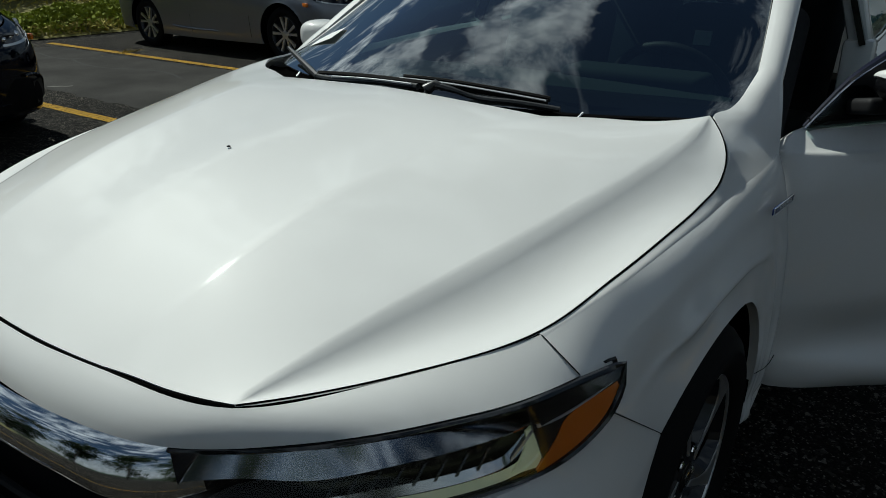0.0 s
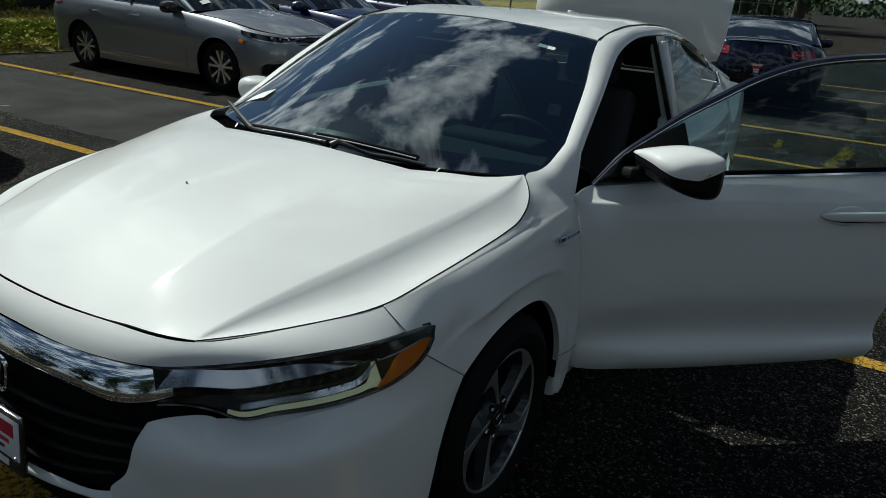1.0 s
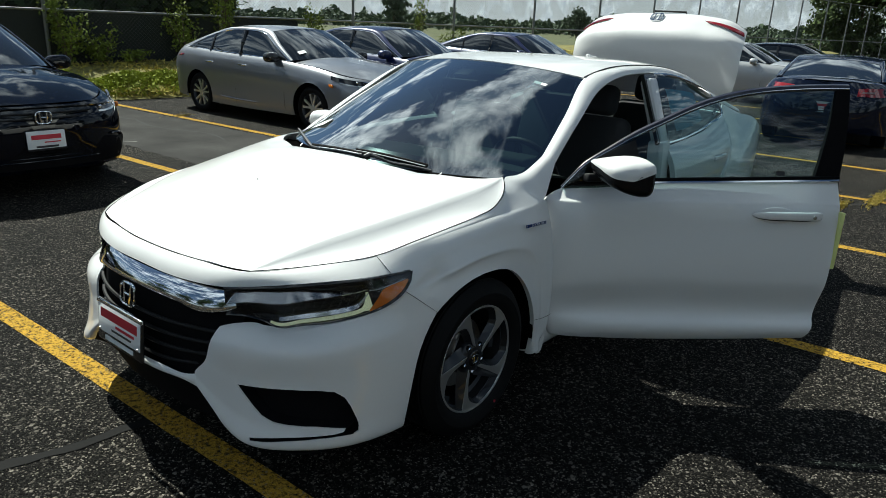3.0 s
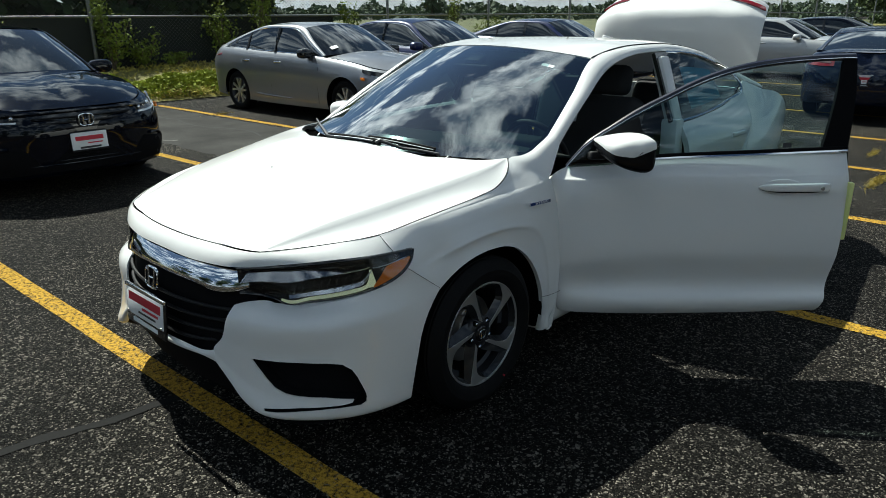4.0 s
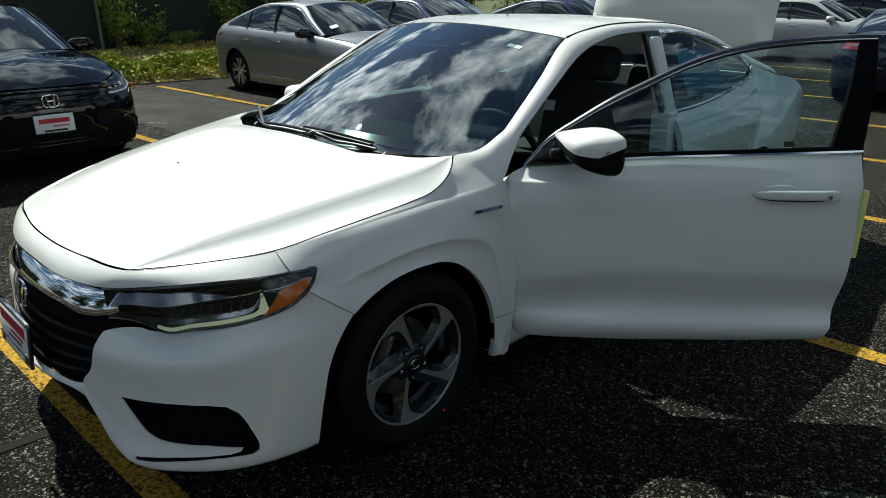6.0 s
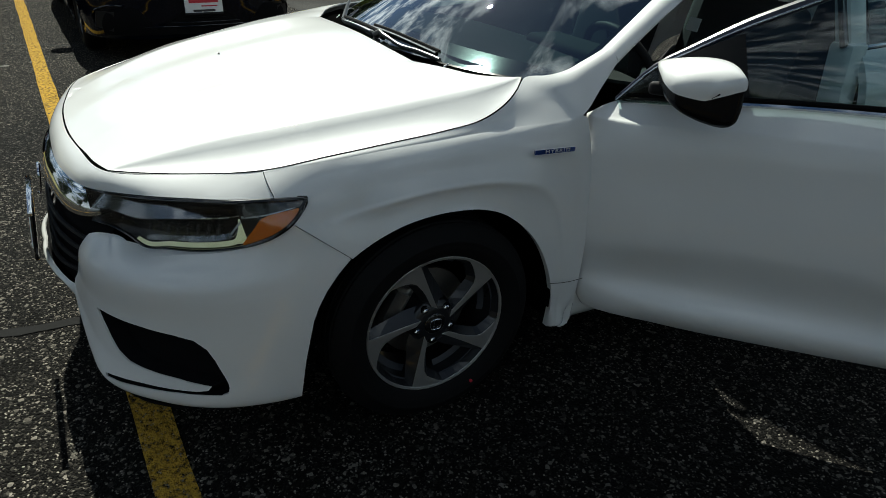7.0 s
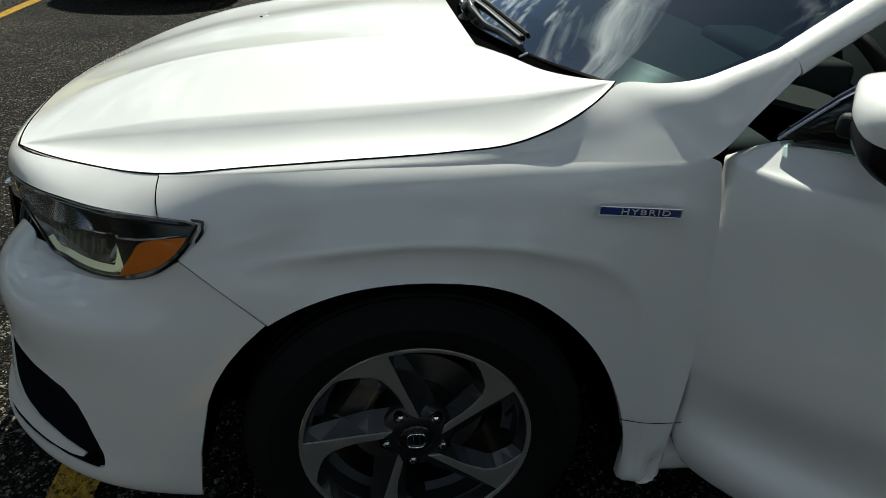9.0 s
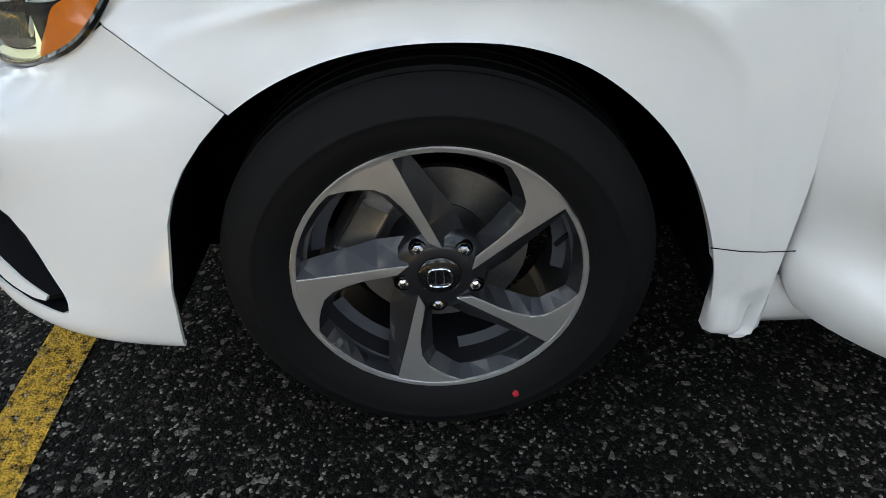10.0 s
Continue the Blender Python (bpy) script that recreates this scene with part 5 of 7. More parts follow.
    for s in (1, -1):
        k = np.array((s, 1, 1))
        bm = B()
        g = loft([[(.36, 3.268, 1.650), (.50, 3.281, 1.629), (.628, 3.328, 1.578)], [(.40, 3.252, 1.636), (.53, 3.262, 1.606), (.640, 3.308, 1.556)]], 14, 5) + np.array((0, -.004, .006))
        sheet(bm, g * k, (0, -.6, 1))
        part("tail_light", bm, "red", lid, "red tail light on the lid", thick=.01)
        bm = B()
        tube(bm, [(s * .56, 3.14, 1.02), (s * .57, 3.24, 1.13), (s * .57, 3.28, 1.25)], .012, 6)
        part("lid_hinge", bm, "black", lid, "black lid hinge")
    bm = B()
    m = pose(0, 3.255, 1.668, 42, 0, 0)
    ring = [(.045 * math.copysign(abs(math.cos(a)) ** .55, math.cos(a)), .036 * math.copysign(abs(math.sin(a)) ** .55, math.sin(a))) for a in [2 * math.pi * i / 24 for i in range(25)]]
    tube(bm, [m @ Vector((x, y, .006)) for x, y in ring], .006, 6, False)
    tube(bm, [m @ Vector((-.02, -.03, .006)), m @ Vector((-.02, .03, .006))], .006, 6)
    tube(bm, [m @ Vector((.02, -.03, .006)), m @ Vector((.02, .03, .006))], .006, 6)
    part("lid_emblem", bm, "chrome", lid, "plain chrome emblem shape")
    bm = tube(B(), [(-.06, 3.320, 1.700), (-.055, 3.325, 1.716), (.19, 3.325, 1.712), (.195, 3.320, 1.690)], .007, 6)
    part("lid_latch", bm, "black", lid, "black latch cover")

    # near-black boxes added in engine bay, bulkhead, floor and boot to block stray light
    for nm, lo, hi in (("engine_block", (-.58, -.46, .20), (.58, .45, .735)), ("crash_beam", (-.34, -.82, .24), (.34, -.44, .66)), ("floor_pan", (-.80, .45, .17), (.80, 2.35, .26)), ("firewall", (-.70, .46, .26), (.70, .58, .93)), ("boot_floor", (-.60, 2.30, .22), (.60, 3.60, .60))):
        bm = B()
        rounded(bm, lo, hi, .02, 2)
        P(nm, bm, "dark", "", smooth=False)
    return car


CAR = white_sedan()
for x, y in ((.848, 0), (-.848, 0), (.848, 2.70), (-.848, 2.70)):
    wheel = set_wheel(CAR, pose(x, y, .322, 0, 0, 0 if x > 0 else 180))
    if x > 0 and y == 0:
        bm = lathe(B(), [(-.004, .0055), (.0012, .005), (.0016, .0001)], 12, .0385, .116, -.225)
        part("paint_dot", bm, "red_print", wheel, "red paint dot on the tyre")


# open driver's door: built closed, then swung on its hinge
HINGE = Matrix.Translation((.832, .530, 0)) @ Matrix.Rotation(radians(-49), 4, "Z") @ Matrix.Translation((-.832, -.530, 0))


def open_door(car):
    bt = [(.800, .575, .915), (.812, .95, .948), (.816, 1.35, .968), (.815, 1.748, .987)]
    sh = [(.843, .52, .870), (.862, .95, .885), (.870, 1.35, .892), (.868, 1.748, .896)]
    c1 = [(.877, .512, .70), (.888, .95, .74), (.894, 1.35, .755), (.890, 1.746, .76)]
    md = [(.889, .512, .52), (.902, .95, .56), (.906, 1.35, .56), (.900, 1.742, .56)]
    lc = [(.880, .520, .378), (.880, .75, .372), (.882, 1.20, .372), (.877, 1.728, .376)]
    ld = [(.886, .526, .352), (.903, .75, .344), (.905, 1.20, .344), (.899, 1.722, .348)]
    bo = [(.875, .56, .265), (.880, .80, .258), (.882, 1.20, .265), (.876, 1.702, .283)]
    bm = B()
    between = lambda f: [tuple(np.array(a) * (1 - f) + np.array(b) * f) for a, b in zip(bt, sh)]
    k1, k2 = between(.45), between(.90)
    k3 = [(x + .005, y, z - .014) for x, y, z in sh]
    rows = []
    for r, d, e in zip((bt, k1, k2, sh, k3, c1, md, lc, ld, bo), (.008, .012, .018, .022, .026, .026, .026, .026, .026, .026), (0, .012, .020, .022, .022, .012, 0, 0, 0, 0)):
        x, y, z = r[0]
        rows.append([(x - d - (.028 if r is not bt else .006), y + .006 - e, z), (x - d, y - .006 - e, z), (x - d * .27, y + .001, z), (x, y + .020, z)] + r[1:])
    sheet(bm, loft(rows, 60, 140), (1, 0, .1))
    door = part("front_door", weld(bm), "white", car, "open white driver's door", thick=.035, sharp=0)
    door.matrix_local = HINGE
    D = lambda name, bm, mat, label="", **kw: part(name, bm, mat, door, label, **kw)
    # inner trim
    bm = B()
    sheet(bm, loft([[(p[0] - .045, p[1] + .02, p[2] - .005) for p in bt], [(p[0] - .075, p[1] + .02, p[2]) for p in md], [(p[0] - .05, p[1] + .02, p[2] + .03) for p in bo]], 20, 12), (-1, 0, 0))
    D("door_trim", bm, "dash", "dark inner door trim", thick=.02)
    bm = B()
    rounded(bm, (-.03, -.20, -.03), (.03, .20, .03), .015, 3, pose(.775, 1.20, .70))
    D("arm_rest", bm, "dash", "dark arm rest")
    # window frame
    arc = [(.808, .566, .922), (.803, .605, .966), (.796, .655, 1.018), (.778, .75, 1.077), (.755, .87, 1.146), (.734, 1.0, 1.209), (.716, 1.12, 1.265), (.702, 1.24, 1.308), (.692, 1.37, 1.337), (.686, 1.5, 1.354), (.682, 1.63, 1.364), (.680, 1.785, 1.370)]
    bm = tube(B(), curve(arc, 40), [min(.015, .004 + .0009 * i) for i in range(40)], 8)
    D("window_frame", bm, "navy_frame", "dark navy window frame")
    bm = tube(B(), [tuple(np.array(p) + (min(.016, .005 + .0009 * i), 0, -.003)) for i, p in enumerate(curve(arc, 40))], .0028, 6)
    D("frame_trim", bm, "dark_trim", "dark metal edge of the window frame")
    bm = B()
    g = loft([[(.694, 1.735, 1.362), (.773, 1.685, 1.16), (.824, 1.638, .988)], [(.692, 1.79, 1.362), (.773, 1.772, 1.16), (.824, 1.745, .988)]], 16, 5)
    sheet(bm, g, (1, 0, .2))
    D("pillar_cover", bm, "matt_black", "black pillar cover", thick=.022)
    bm = tube(B(), curve([(.820, .90, .950)] + [(p[0] + .008, p[1], p[2] + .006) for p in bt[1:]], 30), .007, 6)
    D("belt_trim", bm, "chrome", "bright trim under the window")
    bm = tube(B(), curve([(p[0] + .004, p[1], p[2] + .019) for p in bt], 30), .008, 6)
    D("belt_seal", bm, "matt_black", "black rubber seal along the glass")
    gt = [tuple(np.array(p)) for p in curve(arc, 12)]
    gb = [tuple(np.array(p) + (-.004, 0, -.01)) for p in curve(bt, 12)]
    bm = B()
    sheet(bm, loft([gt, [tuple(np.array(a) * .5 + np.array(b) * .5 + np.array((.012, 0, 0))) for a, b in zip(gt, gb)], gb], 26, 10), (1, 0, .2))
    D("door_window", bm, "door_glass", "clear door window with a faint tint", sharp=0)
    bm = B()
    box(bm, (-.0005, -.018, -.010), (.0005, .018, .010), pose(.806, 1.50, 1.012, 0, -22, 0))
    D("window_mark", bm, "black_print", "small dark print on the glass", smooth=False)
    # mirror base and mirror
    bm = B()
    prism(bm, [(.809, .575, .921), (.823, .92, .950), (.776, .87, 1.128), (.797, .70, 1.045), (.801, .63, .990)], (-.014, 0, -.004))
    D("mirror_sail", bm, "black", "black mirror base plate", smooth=False)
    sec = []
    for u, y0, y1, cz, up, low in ((0, .715, .785, 1.039, .007, .034), (.08, .694, .812, 1.046, .016, .066), (.28, .680, .832, 1.044, .036, .088), (.55, .672, .848, 1.035, .053, .089), (.80, .672, .853, 1.020, .060, .082), (.94, .688, .850, 1.007, .060, .070), (.985, .715, .825, 1.003, .052, .052), (1, .7548, .7552, 1.000, .0003, .0003)):
        x = .838 + .216 * u
        ring = []
        for i in range(33):
            a = 2 * math.pi * i / 32
            c, w = math.cos(a), math.sin(a)
            hy = (y1 - y0) / 2
            yy = (y0 + y1) / 2 + hy * math.copysign(abs(c) ** (.32 if c > 0 else .85), c)
            zz = cz + (up if w > 0 else low) * math.copysign(abs(w) ** .45, w) * (.62 + .38 * min(1, (yy - y0) / (1.25 * hy)))
            ring.append((x, yy - .030 + .075 * u, zz + .010 * (u - .5)))
        sec.append(ring)
    G = loft(sec, 65, 20)
    bm = B()
    sheet(bm, loft([r[1:17] for r in sec], 34, 20), (0, -.5, 1))
    D("mirror_cap", weld(bm), "white", "white and black door mirror", sharp=0)
    bm = B()
    sheet(bm, (G - np.array((1.0, .733, 1.0))) * np.array((.97, .965, .955)) + np.array((.9995, .735, .998)), (0, -1, 0))
    D("mirror_body", weld(bm), "mirror_black", "black mirror housing", sharp=0)
    bm = B()
    rounded(bm, (0, -.035, -.018), (.10, .035, .018), .012, 3, pose(.79, .69, .962, 0, -12, 0))
    D("mirror_foot", bm, "black", "black mirror foot")
    # handle
    secs = []
    for y, hz, out in ((1.372, .003, .003), (1.385, .010, .012), (1.42, .0155, .020), (1.50, .0175, .026), (1.60, .0185, .026), (1.648, .0185, .022), (1.664, .014, .014), (1.668, .006, .004)):
        secs.append([(.893 + out * (.5 + .5 * math.copysign(abs(math.cos(a)) ** .7, math.cos(a))) - .006, y, .848 + .012 * (y - 1.37) + hz * math.copysign(abs(math.sin(a)) ** .6, math.sin(a))) for a in [2 * math.pi * i / 20 for i in range(21)]])
    bm = B()
    sheet(bm, loft(secs, 41, 30), (1, 0, 0))
    D("door_handle", weld(bm), "white", "white pull handle", sharp=0)
    # thin dark bar drawn as the shade beneath the handle
    bm = tube(B(), curve([(.893, 1.385, .838), (.900, 1.43, .8315), (.902, 1.52, .830), (.900, 1.62, .8325), (.893, 1.655, .836)], 14), .0022, 6)
    D("handle_gap", bm, "dark", "dark strip standing in for the shade under the handle")
    bm = B()
    bmesh.ops.create_uvsphere(bm, u_segments=24, v_segments=12, radius=1, matrix=pose(.893, 1.47, .850) @ Matrix.Diagonal((.006, .085, .035, 1)))
    D("handle_recess", bm, "white", "shallow handle recess")
    bm = lathe(B(), [(0, .008), (.002, .0075), (.003, .0001)], 16, .9175, 1.625, .850)
    D("door_lock", bm, "steel", "small key lock")
    bm = B()
    rounded(bm, (-.012, 0, -.125), (.016, .020, .125), .004, 2, pose(.882, 1.744, .745))
    D("edge_guard", bm, "yellow_plastic", "pale yellow strip on the door edge")
    return door


open_door(CAR)


# cabin
def cabin(car):
    C = lambda name, bm, mat, label="", **kw: part(name, bm, mat, car, label, **kw)
    bm = B()
    d0 = [(0, .26, .985), (.35, .28, .98), (.66, .46, .965)]
    d1 = [(0, .62, .955), (.35, .64, .95), (.72, .66, .94)]
    d2 = [(0, .88, .90), (.35, .89, .89), (.74, .85, .88)]
    d3 = [(0, .92, .72), (.35, .92, .72), (.74, .88, .72)]
    sheet(bm, loft([d0, d1, d2, d3], 24, 16), (0, 0, 1), True)
    C("dashboard", weld(bm), "dash", "dark dashboard behind the windscreen", thick=.01)
    bm = B()
    rounded(bm, (-.24, -.05, -.02), (.18, .10, .05), .02, 3, pose(.36, .80, .92))
    C("instrument_hood", bm, "dash", "dark instrument hood")
    bm = B()
    m = pose(.37, 1.02, .86, -62, 0, 0)
    tube(bm, [m @ Vector((.185 * math.cos(a), .185 * math.sin(a), 0)) for a in [2 * math.pi * i / 40 for i in range(41)]], .016, 10, False)
    for a in (0, 180, 270):
        tube(bm, [m @ Vector((.04 * math.cos(radians(a)), .04 * math.sin(radians(a)), -.02)), m @ Vector((.18 * math.cos(radians(a)), .18 * math.sin(radians(a)), 0))], .014, 8)
    rounded(bm, (-.06, -.05, -.05), (.06, .05, .0), .02, 3, m)
    C("steering_wheel", bm, "black", "black steering wheel")
    for x in (.37, -.37):
        for y, z in ((1.25, 0), (2.05, .03)):
            bm = B()
            rounded(bm, (-.25, -.25, 0), (.25, .27, .22), .07, 4, pose(x, y, .36 + z, 4, 0, 0))
            seat = C("seat", bm, "fabric", "dark cloth car seat")
            bm = B(); rounded(bm, (-.24, -.06, 0), (.24, .08, .62), .06, 4, pose(x, y + .27, .50 + z, -16, 0, 0))
            part("seat_back", bm, "fabric", seat)
            bm = B(); rounded(bm, (-.13, -.05, 0), (.13, .06, .17), .045, 4, pose(x, y + .45, 1.10 + z, -12, 0, 0))
            part("head_rest", bm, "fabric", seat)
    bm = B(); box(bm, (-.03, -.0015, -.025), (.03, .0015, .025), pose(.33, 1.40, 1.00, -16, 0, 0))
    C("hang_tag", bm, "paper", "white tag on the seat back", smooth=False)
    bm = B()
    g = loft([[(0, 1.06, 1.355), (0, 1.7, 1.375), (0, 2.42, 1.32)], [(.35, 1.09, 1.345), (.35, 1.7, 1.365), (.35, 2.42, 1.31)], [(.58, 1.18, 1.30), (.57, 1.7, 1.34), (.57, 2.42, 1.27)]], 14, 10)
    sheet(bm, g, (0, 0, -1), True)
    C("headliner", weld(bm), "headliner", "grey headliner", thick=.004)


cabin(CAR)


# ---------------------------------------------------------------- other cars
def simple_wheel():
    w = thing("wheel", "", "")
    bm = lathe(B(), [(-0.17, 0.21), (-0.17, 0.29), (-0.14, 0.318), (-0.01, 0.318), (0.02, 0.30), (0.034, 0.27), (0.024, 0.23), (0.012, 0.218)], 48)
    part("tyre", bm, "rubber", w)
    bm = lathe(B(), [(0.014, 0.220), (0.018, 0.214), (0.010, 0.205), (-0.05, 0.195), (-0.07, 0.10), (-0.07, 0.0001)], 48)
    part("rim_barrel", bm, "rim_dark", w)
    for k in range(5):
        for s in (-1, 1):
            a0, a1 = radians(72 * k + 18 + s * 7), radians(72 * k + 18 + s * 15)
            q = []
            for a, r, w2 in ((a0, .04, .011), (a1, .212, .017)):
                for t in (-1, 1):
                    q.append((0.004 + r * .04, r * math.cos(a) - t * w2 * math.sin(a), r * math.sin(a) + t * w2 * math.cos(a)))
            bm = prism(B(), [q[0], q[1], q[3], q[2]], (-.025, 0, 0))
            part("spoke", bm, "machined", w, "", smooth=False)
    bm = lathe(B(), [(-.03, .055), (.008, .05), (.012, .03), (.012, .0001)], 24)
    part("hub_cap", bm, "machined", w)
    return w


PLAIN_WHEEL = simple_wheel()


def other_sedan(label, paint, m, group, wb=2.70, width=1.0, height=1.0, front=True, tail="red", plate_front=True, far=False, sheet_tag=False, mirror=None):
    """A parked four-door sedan: nose to -y, its left at +x, front axle at the origin."""
    car = thing("sedan_car", label, "car", m, group)

    def L(pts):
        return [(x * width, y * (wb / 2.70 if y > 0 else 1), z * height) for x, y, z in pts]

    P = lambda name, bm, mat, label="", **kw: part(name, bm, mat, car, label, **kw)
    R0 = L([(0, -.90, .22), (.50, -.87, .21), (.78, -.62, .20), (.86, -.3, .20), (.875, .6, .19), (.875, 2.1, .19), (.86, 2.95, .22), (.80, 3.4, .26), (.52, 3.62, .28), (0, 3.66, .28)])
    R1 = L([(0, -.955, .45), (.52, -.905, .45), (.815, -.62, .45), (.885, -.3, .45), (.90, .6, .46), (.90, 2.1, .46), (.89, 2.95, .47), (.82, 3.4, .50), (.52, 3.70, .50), (0, 3.74, .50)])
    R2 = L([(0, -.940, .66), (.52, -.885, .66), (.79, -.60, .69), (.868, -.25, .73), (.885, .6, .78), (.89, 2.1, .82), (.87, 2.95, .85), (.80, 3.4, .86), (.52, 3.66, .84), (0, 3.70, .84)])
    R3 = L([(0, -.868, .762), (.48, -.805, .765), (.70, -.53, .80), (.78, -.2, .865), (.805, .55, .935), (.81, 2.1, .985), (.775, 2.9, 1.02), (.70, 3.3, 1.03), (.48, 3.56, 1.04), (0, 3.60, 1.045)])
    # crease of the shoulder, just above the handles
    RC = [(.45 * a[0] + .55 * b[0] + .020 * min(1, a[0] / .8), .45 * a[1] + .55 * b[1], .45 * a[2] + .55 * b[2] + .004) for a, b in zip(R2, R3)]
    ax = wb

    def outside(p):
        return min(math.hypot(p[1], p[2] - .32), math.hypot(p[1] - ax, p[2] - .32)) > .365 or p[0] < .6

    def to_arch(p):
        c = 0 if abs(p[1]) < abs(p[1] - ax) else ax
        d = math.hypot(p[1] - c, p[2] - .32)
        k = .365 / max(d, .05)
        return (p[0], c + (p[1] - c) * k, .32 + (p[2] - .32) * k)

    bm = B()
    sheet(bm, loft([R0, R1, R2, RC, R3], 120, 34), (1, 0, 0), True, keep=outside, snap=to_arch)
    weld(bm)
    P("body", bm, paint, "", thick=.008, sharp=50)
    bm = B()
    hc = L([(0, -.866, .766), (0, -.5, .885), (0, 0, .968), (0, .33, 1.0)])
    hq = L([(.27, -.845, .765), (.36, -.5, .882), (.42, 0, .958), (.46, .33, .985)])
    he = L([(.48, -.805, .767), (.69, -.53, .812), (.765, -.2, .875), (.785, .42, .93)])
    sheet(bm, loft([hc, hq, he], 30, 14), (0, 0, 1), True)
    P("hood", weld(bm), paint, "", thick=.006, sharp=0)
    bm = B()
    sheet(bm, loft([L([(0, 3.28, 1.10), (0, 3.45, 1.092), (0, 3.62, 1.06)]), L([(.45, 3.26, 1.09), (.42, 3.42, 1.08), (.34, 3.60, 1.055)]), L([(.775, 2.9, 1.022), (.70, 3.3, 1.032), (.48, 3.56, 1.042)])], 16, 10), (0, 0, 1), True)
    P("boot_lid", weld(bm), paint, "", thick=.006, sharp=0)
    w0 = L([(0, .30, 1.0), (.30, .32, .995), (.60, .40, .975), (.74, .52, .955)])
    w1 = L([(0, .68, 1.215), (.28, .69, 1.21), (.54, .76, 1.185), (.66, .86, 1.16)])
    w2 = L([(0, 1.05, 1.385), (.25, 1.06, 1.378), (.45, 1.10, 1.36), (.57, 1.16, 1.335)])
    bm = B()
    sheet(bm, loft([w0, w1, w2], 24, 16), (0, -1, 1), True)
    ws = P("windscreen", weld(bm), "dark_glass", "dark windscreen", sharp=0)
    if sheet_tag:
        bm = B(); box(bm, (-.06, -.04, .012), (.06, .04, .014), pose(-.56 * width, .53, 1.058, 26, -14, -14))
        part("windscreen_tag", bm, "paper", ws, "white paper tag", smooth=False)
    bm = B()
    sheet(bm, loft([L([(0, 1.055, 1.39), (0, 1.7, 1.418), (0, 2.2, 1.395), (0, 2.5, 1.345)]), L([(.28, 1.065, 1.383), (.30, 1.7, 1.41), (.30, 2.2, 1.387), (.28, 2.5, 1.336)]), L([(.575, 1.165, 1.338), (.575, 1.7, 1.378), (.575, 2.2, 1.355), (.56, 2.5, 1.30)])], 26, 14), (0, 0, 1), True)
    P("roof", weld(bm), paint, "", thick=.008, sharp=0)
    bm = B()
    sheet(bm, loft([L([(0, 2.51, 1.34), (.3, 2.51, 1.33), (.56, 2.51, 1.292)]), L([(0, 2.88, 1.235), (.32, 2.88, 1.225), (.61, 2.86, 1.19)]), L([(0, 3.30, 1.098), (.36, 3.29, 1.09), (.65, 3.26, 1.06)])], 18, 10), (0, 1, 1), True)
    P("rear_window", weld(bm), "dark_glass", "dark rear window", sharp=0)
    a0 = L([(.745, .50, .957), (.665, .87, 1.165), (.575, 1.165, 1.340), (.578, 1.7, 1.380), (.577, 2.2, 1.357), (.565, 2.48, 1.302), (.62, 2.86, 1.19), (.66, 3.26, 1.065)])
    a2 = L([(.785, .52, .940), (.715, .92, 1.135), (.648, 1.22, 1.290), (.640, 1.7, 1.338), (.642, 2.2, 1.312), (.655, 2.46, 1.255), (.71, 2.78, 1.15), (.765, 3.05, 1.035)])
    a1 = [tuple(np.array(a) * .5 + np.array(b) * .5 + np.array((.01, 0, .01))) for a, b in zip(a0, a2)]
    for s in (1, -1):
        bm = B()
        sheet(bm, loft([a0, a1, a2], 44, 6) * np.array((s, 1, 1)), (.6 * s, 0, 1))
        P("roof_rail", weld(bm), paint, "", thick=.006, sharp=0)
    bt = L([(.790, .53, .94), (.802, 1.0, .96), (.805, 1.7, .98), (.800, 2.2, .995), (.785, 2.7, 1.01), (.775, 2.96, 1.022)])
    for s in (1, -1):
        k = np.array((s, 1, 1))
        bm = B()
        sheet(bm, loft([a2, [tuple(np.array(a) * .5 + np.array(b) * .5 + np.array((.01, 0, 0))) for a, b in zip(curve(a2, 8), curve(bt, 8))], bt], 36, 8) * k, (s, 0, .2))
        g = P("side_window", weld(bm), "dark_glass", "dark side windows", sharp=0)
        bm = tube(B(), [(x * s, y, z + .004) for x, y, z in curve(bt, 24)], .008, 6)
        part("belt_trim", bm, "chrome", g, "bright trim under the windows")
        bm = tube(B(), [(x * s, y, z) for x, y, z in curve(a2, 30)], .007, 6)
        part("window_trim", bm, "chrome" if not far else paint, g)
        for y0, x0 in ((1.66, 0), (2.42, 0)):
            yy = y0 * wb / 2.7
            bm = tube(B(), [(s * .815 * width, yy, .985 * height), (s * .735 * width, yy + .02, 1.15 * height), (s * .655 * width, yy + .03, (1.335 if y0 < 2 else 1.255) * height)], .03 if y0 < 2 else .014, 6)
            part("window_pillar", bm, "gloss_black", g)
        for y0 in (.55, 1.70, 2.52):
            yy = y0 * wb / 2.7
            bm = tube(B(), [(s * .805 * width, yy, .935 * height), (s * .888 * width, yy, .78 * height), (s * .902 * width, yy, .46 * height), (s * .888 * width, yy - (.12 if y0 > 2 else 0), .26)], .0025, 4)
            P("panel_gap", bm, "dark")
        for y0 in (1.52, 2.36):
            bm = B(); rounded(bm, (-.10, -.012, -.013), (.10, .016, .013), .008, 3, pose(s * .892 * width, y0 * wb / 2.7, .83 * height, 0, 0, 90 * s))
            P("door_handle", bm, "chrome" if not far else paint, "bright door handle")
        secs = []
